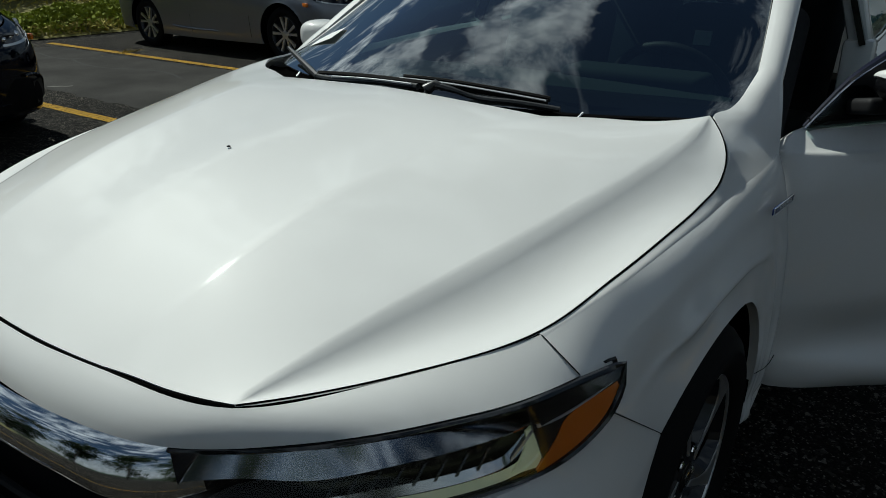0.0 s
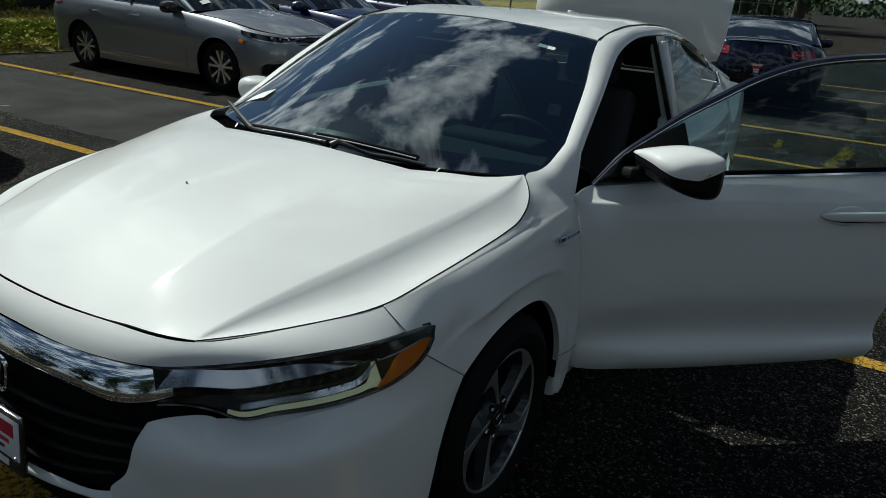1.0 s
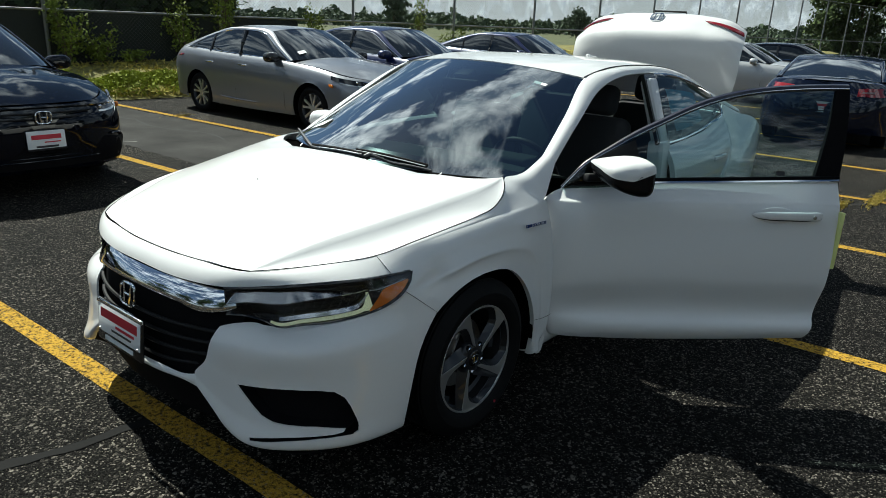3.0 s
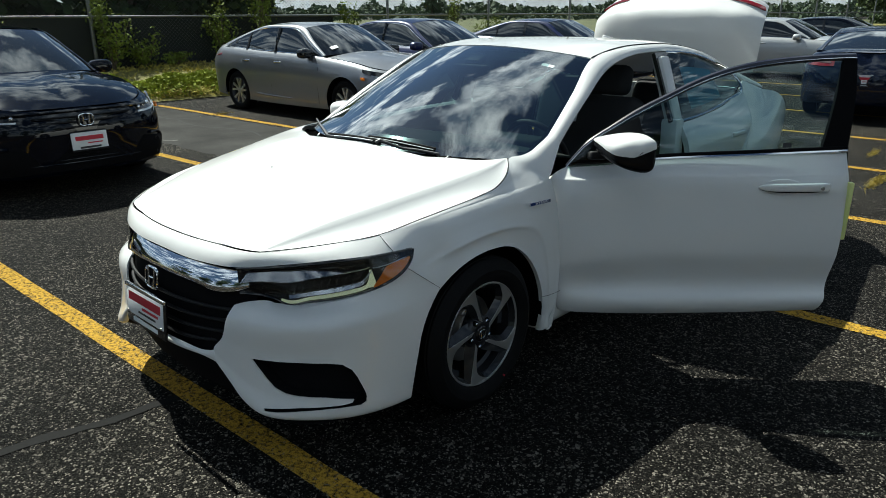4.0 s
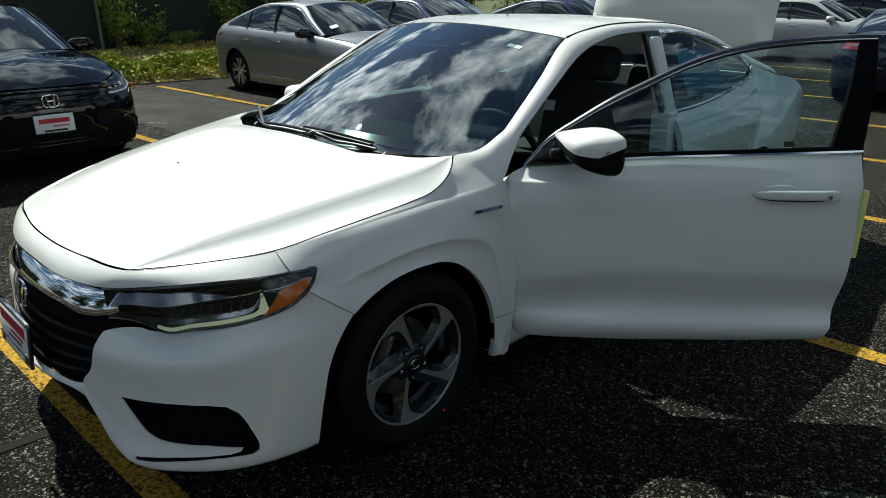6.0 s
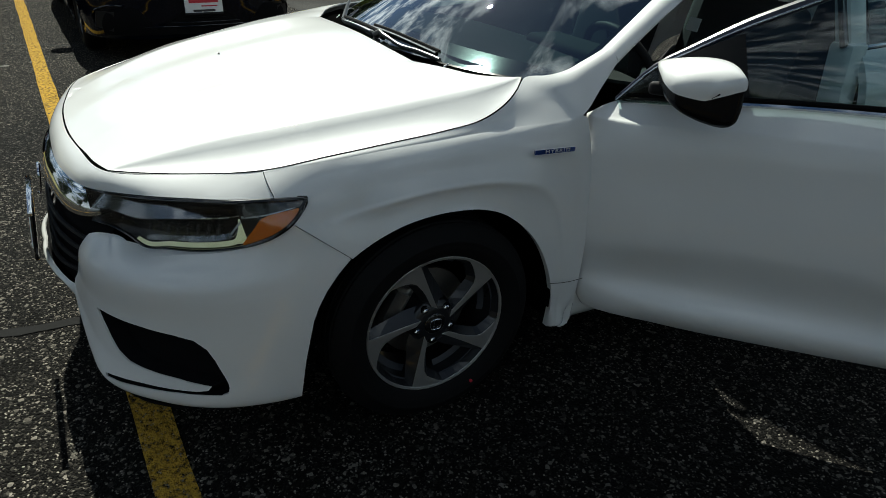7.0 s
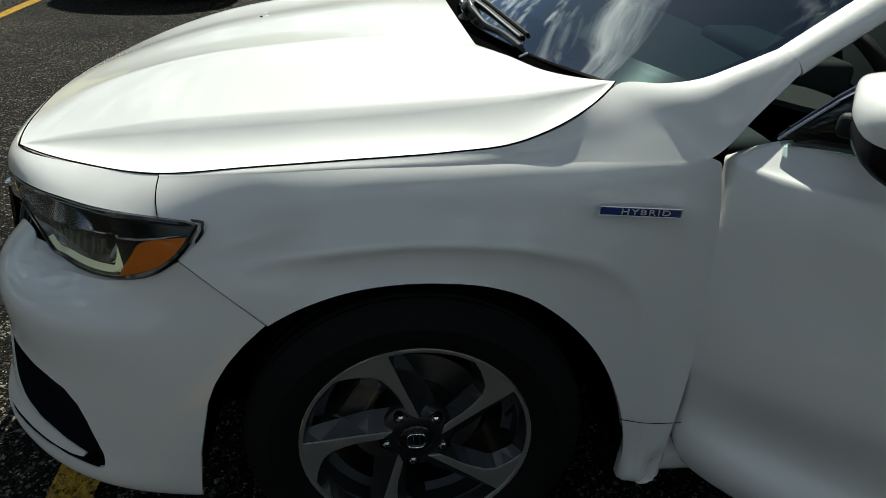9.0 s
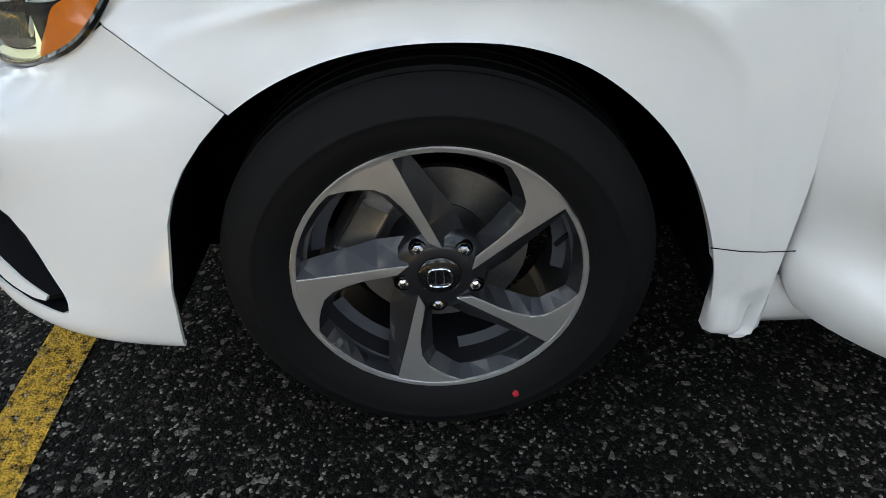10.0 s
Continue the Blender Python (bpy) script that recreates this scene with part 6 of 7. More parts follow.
        for u, hy, hz in ((0, .035, .03), (.12, .065, .055), (.5, .085, .072), (.85, .075, .06), (.98, .03, .025), (1, .0004, .0004)):
            secs.append([(.80 * width + .25 * u, .78 + hy * math.copysign(abs(math.cos(a)) ** .6, math.cos(a)), .985 * height + hz * math.copysign(abs(math.sin(a)) ** .7, math.sin(a))) for a in [2 * math.pi * i / 20 for i in range(21)]])
        bm = B()
        sheet(bm, loft(secs, 41, 14) * k, (0, -1, 0))
        P("door_mirror", weld(bm), mirror or paint, "black door mirror" if mirror else "door mirror in the body colour", sharp=0)
        bm = tube(B(), curve([(s * .800 * width, .55, .315), (s * .885 * width, 1.2, .30), (s * .890 * width, 2.1 * wb / 2.7, .32)], 16), .012, 6)
        P("sill_line", bm, paint)
        # lamps
        lt = L([(.42, -.862, .735), (.62, -.735, .745), (.775, -.52, .775), (.83, -.36, .80)])
        lb = L([(.42, -.895, .672), (.62, -.79, .668), (.79, -.56, .70), (.842, -.37, .755)])
        bm = B()
        sheet(bm, (loft([lt, lb], 20, 6) + np.array((.010, -.014, .004))) * k, (s * .4, -1, 0))
        h = P("headlight", bm, "gloss_black", "dark headlight with bright reflectors", thick=.02)
        bm = B()
        sheet(bm, (loft([[tuple(p) for p in loft([lt, lb], 20, 6)[4][2:16]], [tuple(p) for p in loft([lt, lb], 20, 6)[5][2:16]]], 14, 3) + np.array((.014, -.020, .004))) * k, (s * .4, -1, 0))
        part("light_guide", bm, "clear", h, "bright running light strip", thick=.004)
        for u in (.25, .45, .65):
            c = np.array(lt[0]) * (1 - u) + np.array(lt[2]) * u + (np.array(lb[0]) - np.array(lt[0])) * .5 + np.array((.02, -.06, .0))
            bm = B(); bmesh.ops.create_uvsphere(bm, u_segments=12, v_segments=8, radius=.020, matrix=Matrix.Translation(Vector(c * k)))
            part("reflector", bm, "smoked_chrome", h)
        bm = B(); rounded(bm, (-.012, -.055, -.022), (.012, .055, .022), .006, 2, pose(s * .872 * width, -.405, .672 * height, 0, 0, 20 * s))
        P("side_marker", bm, "amber", "orange side marker")
        tt = L([(.40, 3.63, .965), (.62, 3.50, .975), (.765, 3.24, .965), (.80, 3.08, .955)])
        tb = L([(.40, 3.685, .855), (.64, 3.575, .850), (.80, 3.36, .860), (.842, 3.12, .900)])
        bm = B()
        sheet(bm, (loft([tt, tb], 18, 6) + np.array((.012, .014, .0))) * k, (s * .4, 1, 0))
        t = P("tail_light", bm, tail, "red tail light", thick=.02)
        bm = B()
        g2 = loft([tt, tb], 18, 6)
        sheet(bm, (g2[2:4, 1:6] + np.array((.016, .022, .0))) * k, (s * .4, 1, 0))
        part("reverse_light", bm, "dim_clear", t, "clear reversing light", thick=.004)
        n = 20
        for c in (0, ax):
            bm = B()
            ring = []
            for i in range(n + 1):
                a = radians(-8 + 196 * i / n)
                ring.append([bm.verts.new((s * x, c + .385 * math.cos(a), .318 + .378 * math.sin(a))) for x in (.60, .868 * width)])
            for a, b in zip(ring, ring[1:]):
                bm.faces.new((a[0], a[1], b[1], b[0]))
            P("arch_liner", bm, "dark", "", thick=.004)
    # grille and badges
    bm = B()
    sheet(bm, loft([L([(0, -.945, .735), (.25, -.925, .732), (.42, -.885, .725)]), L([(0, -.968, .62), (.25, -.95, .62), (.45, -.91, .63)]), L([(0, -.966, .50), (.25, -.955, .50), (.40, -.93, .52)])], 18, 8) + np.array((0, -.006, 0)), (0, -1, 0), True)
    g = P("grille", weld(bm), "gloss_black", "dark grille", thick=.01)
    for z in (.70, .655, .61, .565):
        bm = tube(B(), curve([(-.42, -.925, z * height), (0, -.985, z * height), (.42, -.925, z * height)], 14), .007, 5)
        part("grille_bar", bm, "black", g)
    bm = tube(B(), curve(L([(-.62, -.79, .735), (-.42, -.90, .742), (0, -.962, .748), (.42, -.90, .742), (.62, -.79, .735)]), 24), .013, 6)
    part("grille_brow", bm, "gloss_black" if paint != "silver" else "chrome", g, "brow bar over the grille")
    bm = B()
    m2 = pose(0, -.992, .665 * height, 90, 0, 0)
    ring = [(.062 * math.copysign(abs(math.cos(a)) ** .55, math.cos(a)), .050 * math.copysign(abs(math.sin(a)) ** .55, math.sin(a))) for a in [2 * math.pi * i / 28 for i in range(29)]]
    tube(bm, [m2 @ Vector((x, y, 0)) for x, y in ring], .007, 6, False)
    for s in (-1, 1):
        tube(bm, [m2 @ Vector((s * .030, .044, 0)), m2 @ Vector((s * .022, -.044, 0))], .008, 6)
    tube(bm, [m2 @ Vector((-.026, 0, 0)), m2 @ Vector((.026, 0, 0))], .007, 6)
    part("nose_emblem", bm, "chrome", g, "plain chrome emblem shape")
    bm = B()
    sheet(bm, loft([L([(0, -.962, .475), (.35, -.938, .47), (.58, -.868, .455), (.70, -.775, .43)]), L([(0, -.966, .37), (.35, -.942, .37), (.60, -.866, .365), (.745, -.735, .355)]), L([(0, -.945, .245), (.35, -.92, .245), (.58, -.845, .24), (.74, -.70, .235)])], 30, 10) + np.array((0, -.010, 0)), (0, -1, 0), True)
    low = P("lower_grille", weld(bm), "matt_black", "black lower grille", thick=.01)
    for z in (.43, .40, .37, .34, .31):
        bm = tube(B(), curve(L([(-.50, -.905, z), (-.25, -.962, z), (0, -.978, z), (.25, -.962, z), (.50, -.905, z)]), 16), .005, 5)
        part("grille_slat", bm, "gloss_black", low)
    for s in (1, -1):
        bm = tube(B(), curve(L([(s * .60, -.872, .47), (s * .745, -.745, .45), (s * .80, -.660, .40), (s * .79, -.645, .30)]), 18), .010, 6)
        P("bumper_crease", bm, paint, "glossy edge of the bumper corner")
    for s in (1, -1):
        bm = B()
        prism(bm, [(s * .66 * width, -.838, .43), (s * .78 * width, -.70, .43), (s * .795 * width, -.665, .30), (s * .68 * width, -.80, .27)], (0, .03, 0))
        P("fog_pocket", bm, "black", "black fog light pocket", smooth=False)
    for on, yy, zz, rx in ((plate_front, -.998, .485, 86), (True, 3.752, .66, 94)):
        if not on:
            continue
        m3 = pose(0, yy, zz * height, rx, 0, 0) if yy < 0 else pose(0, yy * wb / 2.7 if False else (3.745 * wb / 2.7), zz * height, 86, 0, 180)
        bm = B(); rounded(bm, (-.155, -.078, -.006), (.155, .078, .005), .005, 2, m3)
        pl = P("licence_plate", bm, "paper", "white dealer plate with red and black print")
        for x0, x1, y0, y1, mt in ((-.12, .12, .008, .045, "red_print"), (-.02, .11, -.022, -.012, "red_print"), (-.09, .09, -.062, -.045, "black_print")):
            bm = B(); box(bm, (x0, y0, .0045), (x1, y1, .007), m3)
            part("print_bar", bm, mt, pl, "", smooth=False)
        bm = B(); rounded(bm, (-.16, -.085, -.006), (.16, -.068, .008), .003, 2, m3)
        part("plate_frame", bm, "black", pl)
    # unseen near-black boxes added so that no light passes through the body
    for lo, hi in (((-.70, -.60, .22), (.70, .40, .74)), ((-.40, -.84, .24), (.40, -.58, .66)), ((-.80, .42, .18), (.80, wb - .42, .30)), ((-.70, wb - .40, .25), (.70, wb + .75, .75)), ((-.66, .60, .30), (.66, wb, .80))):
        bm = B()
        rounded(bm, lo, hi, .02, 2)
        P("underbody", bm, "dark", "", smooth=False)
    for x, y in ((.835, 0), (-.835, 0), (.835, wb), (-.835, wb)):
        set_wheel(car, pose(x * width, y, .318, 0, 0, 0 if x > 0 else 180), PLAIN_WHEEL)
    return car


GROUP = "parked cars"
other_sedan("glossy black sedan parked nose out, dealer plate on the front", "black_paint", pose(-4.98, .36, 0, 0, 0, 91.5), GROUP, 2.83, 1.03, 1.02)
other_sedan("black sedan parked further back beside the first black one", "black_paint", pose(-6.85, -2.30, 0, 0, 0, 91), GROUP, 2.78, 1.02, 1.02)
other_sedan("silver four-door sedan parked beside a yellow line", "silver", pose(-5.62, 5.45, 0, 0, 0, 92), GROUP, 2.70, 1.0, 1.0, sheet_tag=True, mirror="gloss_black")
other_sedan("dark blue sedan parked beyond the silver one", "blue", pose(-5.55, 7.75, 0, 0, 0, 92), GROUP, 2.83, 1.02, 1.03, sheet_tag=True)
other_sedan("dark blue sedan parked further along the row", "blue", pose(-5.9, 12.4, 0, 0, 0, 92), GROUP, 2.78, 1.02, 1.0, far=True)
other_sedan("dark navy sedan seen from behind with red tail lights", "navy", pose(-.52, 13.3, 0, 0, 0, 7) @ pose(0, 0, 0, 0, 0, 180), GROUP, 2.75, 1.02, .94)
other_sedan("light grey sedan parked in a far row", "grey_paint", pose(-2.4, 17.2, 0, 0, 0, 95), GROUP, 2.75, 1.02, 1.0, far=True)
other_sedan("black sedan parked in a far row", "black_paint", pose(-1.9, 20.6, 0, 0, 0, 95), GROUP, 2.75, 1.02, 1.0, far=True)
for ob in (WHEEL, PLAIN_WHEEL):
    for o in (*ob.children_recursive, ob):
        bpy.data.objects.remove(o)


# ---------------------------------------------------------------- fence, grass, trees
FENCE0, FDIR, STEP = Vector((-13.3, 4.2, 0)), Vector((math.cos(radians(83)), math.sin(radians(83)), 0)), 3.80


def bank_height(x, y):
    """The grassy bank that rises from the edge of the asphalt to the fence."""
    d = (-10.35 + (y - 4) * .04) - x
    return max(0.0, min(1.0, d / 2.4)) ** .8 * (.34 + .035 * max(0, min(y, 12) - 3)) if d > 0 else 0.0


def fence():
    f = thing("fence", "tall chain-link fence on steel posts with dark screening", "fence")
    nposts = 16
    top, rail = 3.7, 1.50
    for i in range(-4, nposts):
        p = FENCE0 + FDIR * STEP * i
        bm = tube(B(), [p + Vector((0, 0, -.2)), p + Vector((0, 0, top))], .038, 10)
        part("post", bm, "galv", f, "grey steel post")
    a, b = FENCE0 + FDIR * STEP * -4, FENCE0 + FDIR * STEP * (nposts - 1)
    for z, r in ((rail, .024), (top, .024), (.30, .008)):
        bm = tube(B(), [a + Vector((0, 0, z)), b + Vector((0, 0, z))], r, 8)
        part("rail", bm, "galv", f, "grey steel rail")
    # woven wire, one ribbon for each wire
    length = (b - a).length
    pitch, hw = .085, .0016
    verts, faces = [], []
    for s in (1, -1):
        n = int((length + top) / pitch)
        for i in range(n):
            u0 = i * pitch - (top if s > 0 else 0)
            u1 = u0 + s * top
            z0, z1 = .05, top
            if s < 0:
                u0, u1 = i * pitch, i * pitch - top
            # clip to the fence's length
            def at(u, z):
                p = a + FDIR * u
                return (p.x + .002 * s, p.y, z)
            lo, hi = min(u0, u1), max(u0, u1)
            if hi < 0 or lo > length:
                continue
            def zz(u):
                return z0 + (z1 - z0) * (u - u0) / (u1 - u0)
            ua, ub = max(lo, 0), min(hi, length)
            k = len(verts)
            pa, pb = at(ua, zz(ua)), at(ub, zz(ub))
            verts += [(pa[0], pa[1] - hw, pa[2] + hw * s), (pa[0], pa[1] + hw, pa[2] - hw * s), (pb[0], pb[1] + hw, pb[2] - hw * s), (pb[0], pb[1] - hw, pb[2] + hw * s)]
            faces.append((k, k + 1, k + 2, k + 3))
    me = bpy.data.meshes.new("wire_mesh")
    me.from_pydata(verts, [], faces)
    me.materials.append(M["wire"])
    w = new("wire_mesh", me)
    w.parent = f
    tagged(w, "woven wire mesh", kind="stuff")
    # dark screening cloth on the near bays
    bm = B()
    c, d = FENCE0 + FDIR * STEP * -4, FENCE0 + FDIR * STEP * 1.55
    back = Vector((-.05, 0, 0))
    n = 60
    rows = []
    for i in range(n + 1):
        p = c + (d - c) * (i / n) + back + Vector((.012 * math.sin(i * 1.7), 0, 0))
        rows.append([bm.verts.new(p + Vector((0, 0, z))) for z in (.0, .5, 1.0, rail - .02)])
    for q, r in zip(rows, rows[1:]):
        for j in range(3):
            bm.faces.new((q[j], r[j], r[j + 1], q[j + 1]))
    part("screen_cloth", bm, "screen", f, "dark green screening cloth", thick=.003)
    return f


fence()

# bank
bm = B()
ysb = np.linspace(-14, 60, 120)
grid = []
for y in ysb:
    e = -10.35 + (y - 4) * .04
    row = []
    for x in np.linspace(-9 + e, e + .05, 34):
        row.append(bm.verts.new((x, y, bank_height(x, y) + .012 + (.05 * noise.noise((x * 1.3, y * 1.3, 0)) if x < e - .2 else 0))))
    grid.append(row)
for a, b in zip(grid, grid[1:]):
    for j in range(33):
        bm.faces.new((a[j], a[j + 1], b[j + 1], b[j]))
tagged(mesh_ob("grass_bank", bm, "soil"), "low grassy bank at the edge of the asphalt", "grass", "", "structure")


def leaves(points, size, spread=.6, flat=0.0, seed=1, aspect=.5):
    """Leaf blades: one bent quad a point, turned at random."""
    rng = np.random.default_rng(seed)
    n = len(points)
    p = np.array(points)
    a = rng.normal(size=(n, 3)); a[:, 2] *= 1 - flat
    a /= np.linalg.norm(a, axis=1)[:, None]
    b = np.cross(a, rng.normal(size=(n, 3)))
    b /= np.maximum(np.linalg.norm(b, axis=1), 1e-6)[:, None]
    s = size * (1 - spread / 2 + spread * rng.random(n))[:, None]
    v = np.empty((n, 4, 3))
    v[:, 0], v[:, 1], v[:, 2], v[:, 3] = p - a * s, p + b * s * aspect, p + a * s, p - b * s * aspect
    verts = v.reshape(-1, 3)
    faces = np.arange(4 * n).reshape(n, 4)
    return verts, faces


def leaf_mesh(name, verts, faces, mat):
    me = bpy.data.meshes.new(name)
    me.from_pydata(verts.tolist(), [], faces.tolist())
    me.materials.append(M[mat])
    return new(name, me)


# grass on the bank
rng = np.random.default_rng(3)
pts = []
for i in range(42000):
    y = rng.uniform(-6, 26)
    e = -10.35 + (y - 4) * .04
    d = rng.uniform(0, 1) ** 1.4 * 3.2
    x = e - d
    if noise.noise((x * .8, y * .8, 3)) + rng.uniform(-.5, .6) < -.1:
        continue
    pts.append((x, y, bank_height(x, y) + rng.uniform(.01, .10) * (1.5 if d < .9 else .7)))
v, f = leaves(pts, .055, .8, 0, 5, .22)
g = tagged(leaf_mesh("grass", v, f, "grass"), "rough green and yellow grass on the bank", "grass", "", "stuff")
# leafy ground cover along the kerb of the bank
pts = []
for i in range(26000):
    y = rng.uniform(1.5, 14)
    e = -10.35 + (y - 4) * .04
    d = rng.normal(.65, .33)
    h = .36 * math.exp(-((d - .6) / .5) ** 2) * (0.7 + .6 * noise.noise((y * 1.6, 0, 1)))
    if d < .03:
        continue
    pts.append((e - d, y, bank_height(e - d, y) + rng.uniform(0, 1) ** .6 * max(h, .02) + .02))
v, f = leaves(pts, .040, .8, .3, 6, .55)
tagged(leaf_mesh("ground_cover", v, f, "leaf"), "bright green leafy ground cover along the bank", "plants", "", "stuff")


# weeds in the cracks of the asphalt
for (x, y), n, sp in (((1.08, 5.62), 320, .16), ((1.30, 6.25), 420, .22), ((1.38, 7.2), 260, .22), ((.70, 7.2), 120, .12), ((-7.9, 3.9), 90, .10)):
    pts = [(x + rng.normal(0, sp * .14), y + rng.normal(0, sp), abs(rng.normal(0, .018)) + .006) for i in range(n * 2)]
    v, f = leaves(pts, .016, .8, 0, int(n), .2)
    tagged(leaf_mesh("weeds", v, f, "weed"), "dry yellow-green weeds growing in a crack", "weeds", "weeds in the asphalt", "stuff")


def shrub(x, y, h, w, n, mat="leaf", seed=1, label="leafy green shrub growing by the fence", leaf=.05):
    z0 = bank_height(x, y)
    t = thing("shrub", label, "shrub", pose(x, y, z0), "shrubs by the fence")
    r = random.Random(seed)
    bm = B()
    pts = []
    for k in range(7):
        a = r.uniform(0, 6.28)
        tip = Vector((math.cos(a) * w * r.uniform(.3, 1), math.sin(a) * w * r.uniform(.3, 1), h * r.uniform(.55, 1)))
        q = [Vector((0, 0, 0)), tip * .5 + Vector((r.uniform(-.1, .1) * w, r.uniform(-.1, .1) * w, .1 * h)), tip]
        tube(bm, curve(q, 6), [.022, .018, .014, .010, .006, .003], 5)
        for c in curve(q, 9)[3:]:
            for j in range(int(n / 42)):
                pts.append((c[0] + r.gauss(0, .16) * w, c[1] + r.gauss(0, .16) * w, max(.02, c[2] + r.gauss(0, .09) * h)))
    part("stem", bm, "bark", t)
    v, f = leaves(pts, leaf, .8, 0, seed, .55)
    c = leaf_mesh("foliage", v, f, mat)
    c.parent = t
    return t


def fence_at(i, off=0.0):
    p = FENCE0 + FDIR * STEP * i
    return p.x + off, p.y


for i, h, w, n, sd in ((-.55, 1.0, .5, 900, 1), (.05, 1.45, .42, 900, 2), (.22, .75, .35, 500, 15), (.40, .35, .3, 300, 3), (.70, 1.3, .42, 700, 4), (.95, 3.2, .5, 1200, 14), (1.62, 1.4, .30, 500, 7), (2.55, 1.8, .26, 450, 8), (2.95, .9, .5, 700, 9), (3.45, .9, .4, 500, 10), (4.0, .6, .5, 500, 11)):
    x, y = fence_at(i, .35)
    shrub(x, y, h, w * 1.25, int(n * 1.3), "shrub", sd, leaf=.036)


def tree(x, y, h, w, n, seed, mat="leaf_dark", label="broad leafy tree with a dark trunk", leaf=.16, trunk=.16, low=.25, group="trees"):
    t = thing("tree", label, "tree", pose(x, y, 0), group)
    r = random.Random(seed)
    bm = B()
    top = Vector((r.uniform(-.06, .06) * h, r.uniform(-.06, .06) * h, h * .92))
    st = curve([(0, 0, -.1), tuple(top * .4 + Vector((r.uniform(-.1, .1), r.uniform(-.1, .1), 0))), tuple(top)], 10)
    tube(bm, st, [trunk * (1 - .09 * i) for i in range(10)], 9)
    pts = []
    for k in range(20):
        u = r.uniform(low, .95)
        base = Vector(st[min(9, int(u * 9))])
        a = r.uniform(0, 6.28)
        reach = w * (.35 + .65 * math.sin(math.pi * min(1, (u - low) / (1 - low) * .85 + .15))) * r.uniform(.6, 1.05)
        tip = base + Vector((math.cos(a) * reach, math.sin(a) * reach, reach * r.uniform(.15, .6)))
        q = curve([tuple(base), tuple(base * .5 + tip * .5 + Vector((0, 0, .06 * h))), tuple(tip)], 7)
        tube(bm, q, [trunk * .45 * (1 - .14 * i) for i in range(7)], 5)
        for c in q[2:]:
            for cl in range(3):
                cc = (c[0] + r.gauss(0, .13) * w, c[1] + r.gauss(0, .13) * w, c[2] + r.gauss(0, .10) * w)
                for j in range(max(1, int(n / 300))):
                    pts.append((cc[0] + r.gauss(0, .085) * w, cc[1] + r.gauss(0, .085) * w, cc[2] + r.gauss(0, .07) * w))
    part("trunk", bm, "bark", t, "rough dark trunk")
    v, f = leaves(pts, leaf, .8, 0, seed, .6)
    c = leaf_mesh("crown", v, f, mat)
    c.parent = t
    return t


# dense low wood behind the screened bays
for i, (k, off, h, w) in enumerate(((-4.2, -2.2, 3.4, 2.2), (-3.3, -2.4, 3.6, 2.2), (-2.5, -2.0, 3.4, 2.2), (-1.7, -2.3, 3.6, 2.2), (-1.0, -2.0, 3.4, 2.1), (-.4, -2.3, 3.6, 2.2), (.15, -2.0, 3.3, 2.0), (.65, -2.2, 3.4, 2.0), (1.1, -2.1, 3.2, 1.9), (1.5, -2.4, 3.0, 1.8), (.4, -5.5, 5.0, 3.0), (-.8, -5.8, 5.4, 3.2), (-2.2, -5.5, 5.2, 3.2), (1.3, -6.0, 4.6, 2.6))):
    x, y = fence_at(k, off - 1.7)
    tree(x, y, h, w, 3200, 20 + i, "leaf_dark", "dark dense tree of the wood behind the fence", .17, .12, .02)
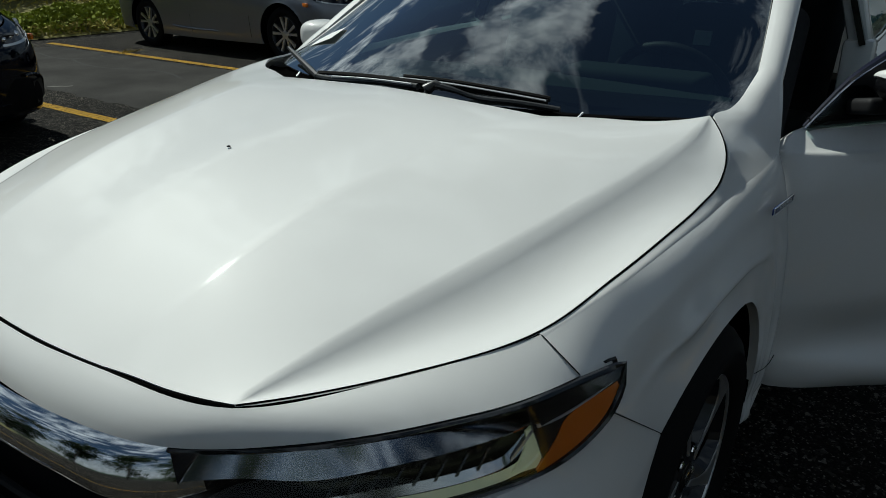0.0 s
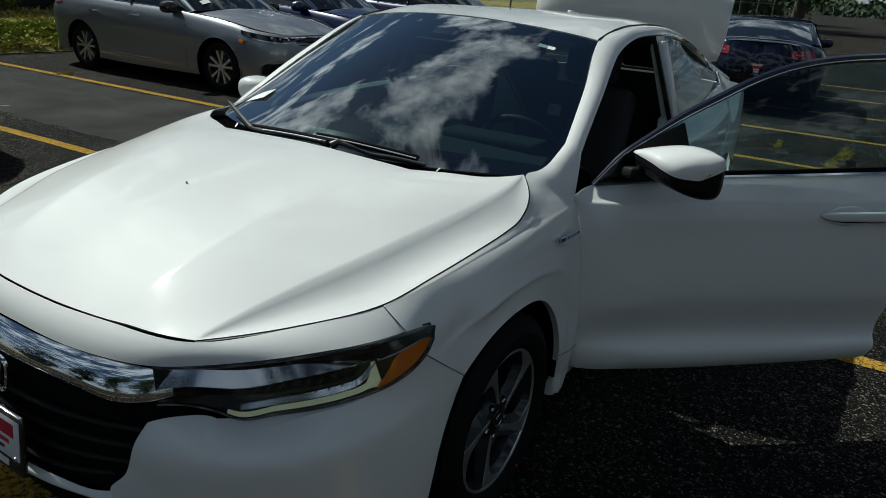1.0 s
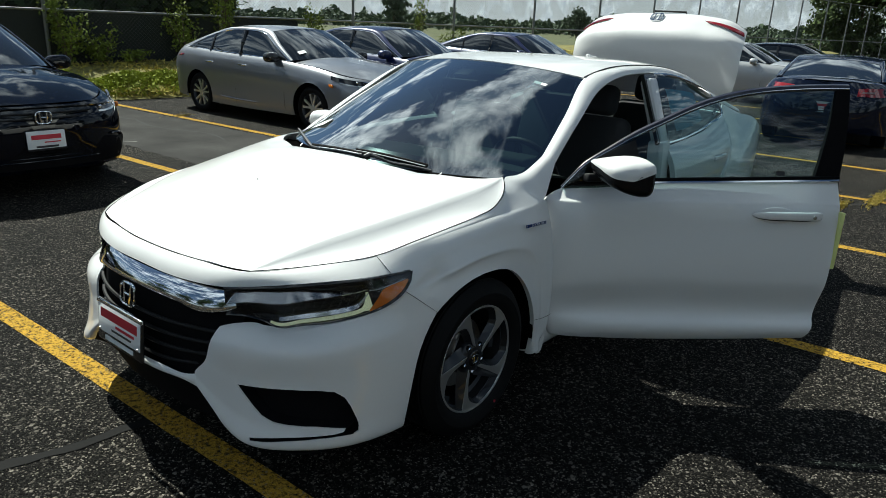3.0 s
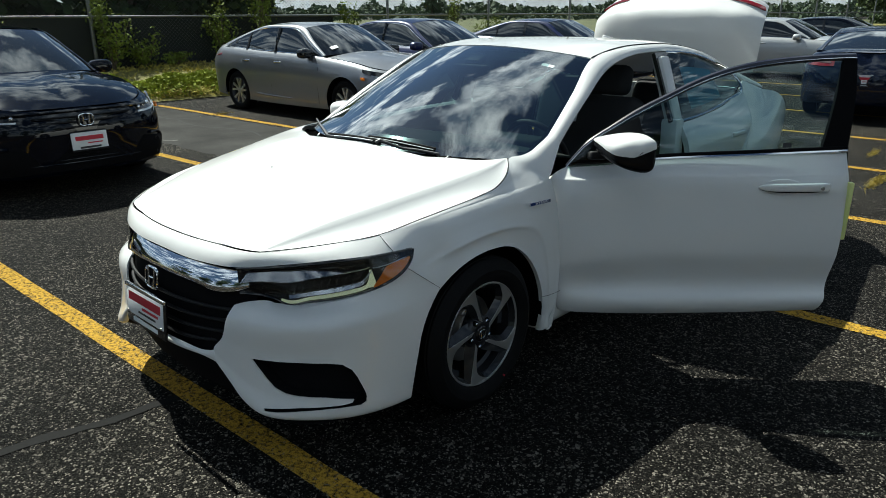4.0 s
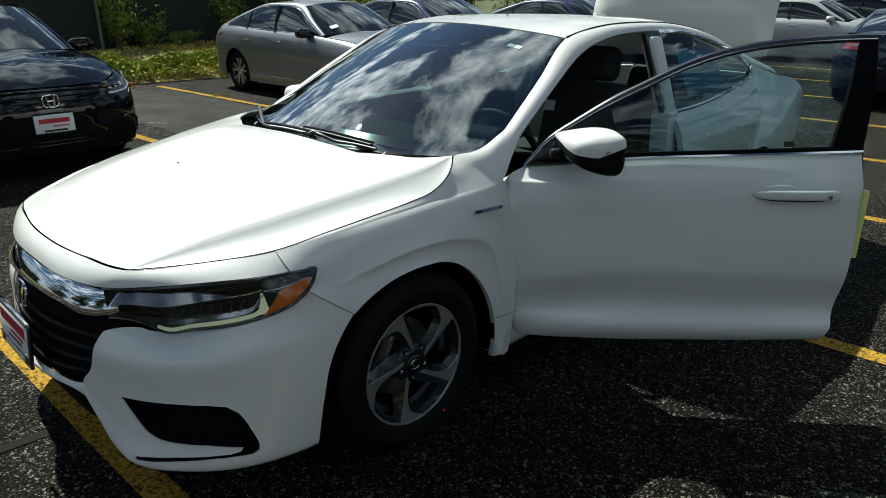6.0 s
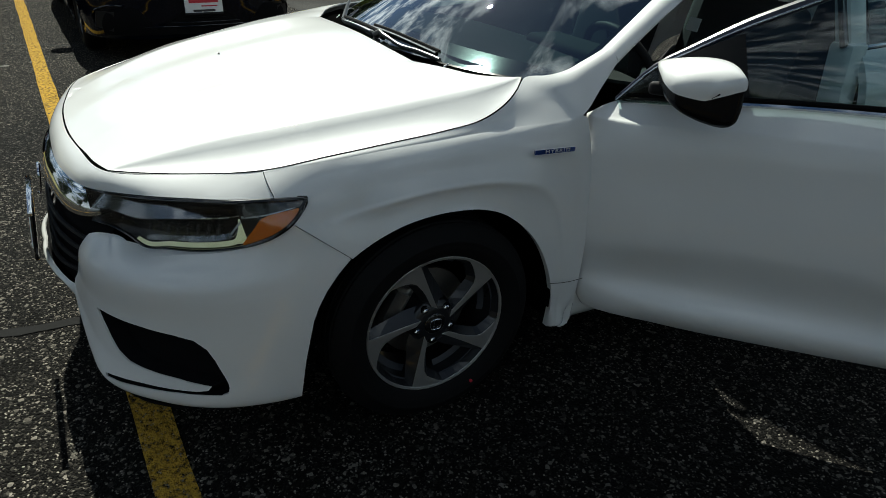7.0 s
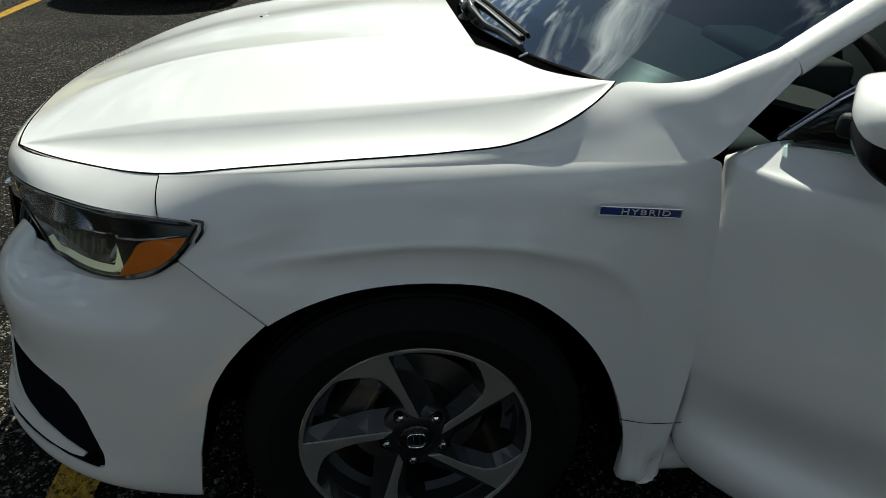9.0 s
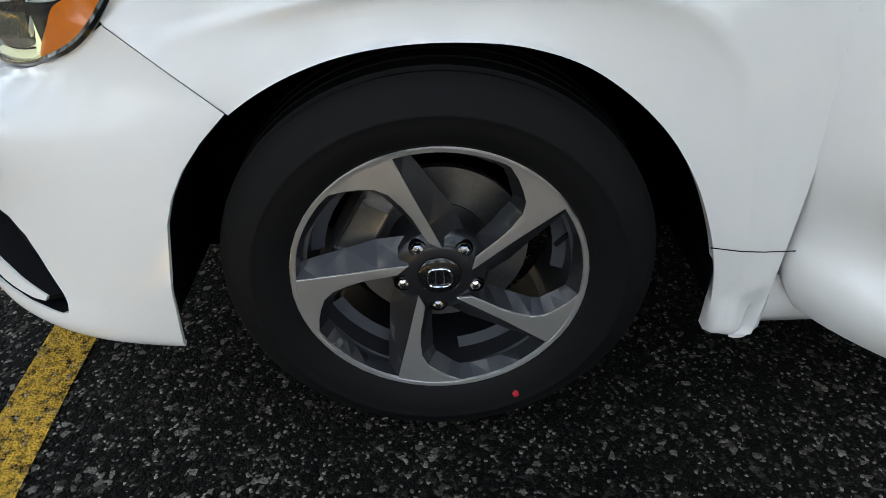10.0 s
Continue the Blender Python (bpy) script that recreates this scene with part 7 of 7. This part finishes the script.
# tall tree past the far end, and the open horizon
tree(-4.5, 52, 17, 6.5, 30000, 50, "leaf_dark", "tall broad tree beyond the far cars", .15, .42, .12)
tree(1.5, 60, 16, 6.0, 26000, 51, "leaf_dark", "tall broad tree beyond the far cars", .15, .40, .15)
tree(-11.0, 70, 8.5, 4.0, 24000, 52, "leaf_mid", "leafy green tree beyond the fence", .17, .25, .02)
for x, y, h, w, sd in ((-62, 65, 5.6, 1.9, 53), (-60, 108, 4.8, 2.4, 54), (-53, 109, 4.2, 2.2, 55)):
    tree(x, y, h, w, 1800, sd, "far_leaf", "small tree far beyond the fence", .22, .14, .10)
# trees behind the camera, seen in the paint and chrome
for i, (x, y, h, w) in enumerate(((-9, -24, 9, 4), (-1, -27, 10, 4.5), (6, -25, 9, 4), (13, -22, 10, 4.5), (22, -12, 10, 4.5), (26, -2, 9, 4.5), (25, 10, 10, 4.5), (20, 22, 10, 4.5), (-18, -20, 10, 4.5))):
    tree(x, y, h, w, 2000, 70 + i, "leaf_dark", "leafy tree at the edge of the car park", .30, .22, .10, "trees round the car park")

# far woods on the horizon
rng = np.random.default_rng(8)
pts = []
for i in range(90000):
    a = rng.uniform(0, 2 * math.pi)
    r = rng.uniform(150, 240)
    x, y = r * math.cos(a), r * math.sin(a)
    hmax = 3.2 + 1.6 * noise.noise((a * 9, 1, 0)) + 1.8 * noise.noise((a * 42, 2, 0)) + 1.2 * noise.noise((a * 130, 2, 0))
    hmax = max(1.4, hmax)
    pts.append((x, y, rng.uniform(0, 1) ** .8 * hmax))
v, f = leaves(pts, .5, .9, 0, 9, .7)
tagged(leaf_mesh("far_woods", v, f, "far_leaf"), "dark line of far woods on the horizon", "trees", "", "stuff")
bm = B()
for i in range(60):
    a0, a1 = 2 * math.pi * i / 60, 2 * math.pi * (i + 1) / 60
    bm.faces.new([bm.verts.new(p) for p in ((260 * math.cos(a0), 260 * math.sin(a0), -1), (260 * math.cos(a1), 260 * math.sin(a1), -1), (260 * math.cos(a1), 260 * math.sin(a1), 2.6), (260 * math.cos(a0), 260 * math.sin(a0), 2.6))])
tagged(mesh_ob("backdrop", bm, "far_leaf", smooth=False), "dark foot of the far woods", "trees", "", "structure")
# rough meadow beyond the fence
flat("meadow", [(-130, -60, -19.5, 160)], "meadow", .02, "rough meadow beyond the fence", "grass")
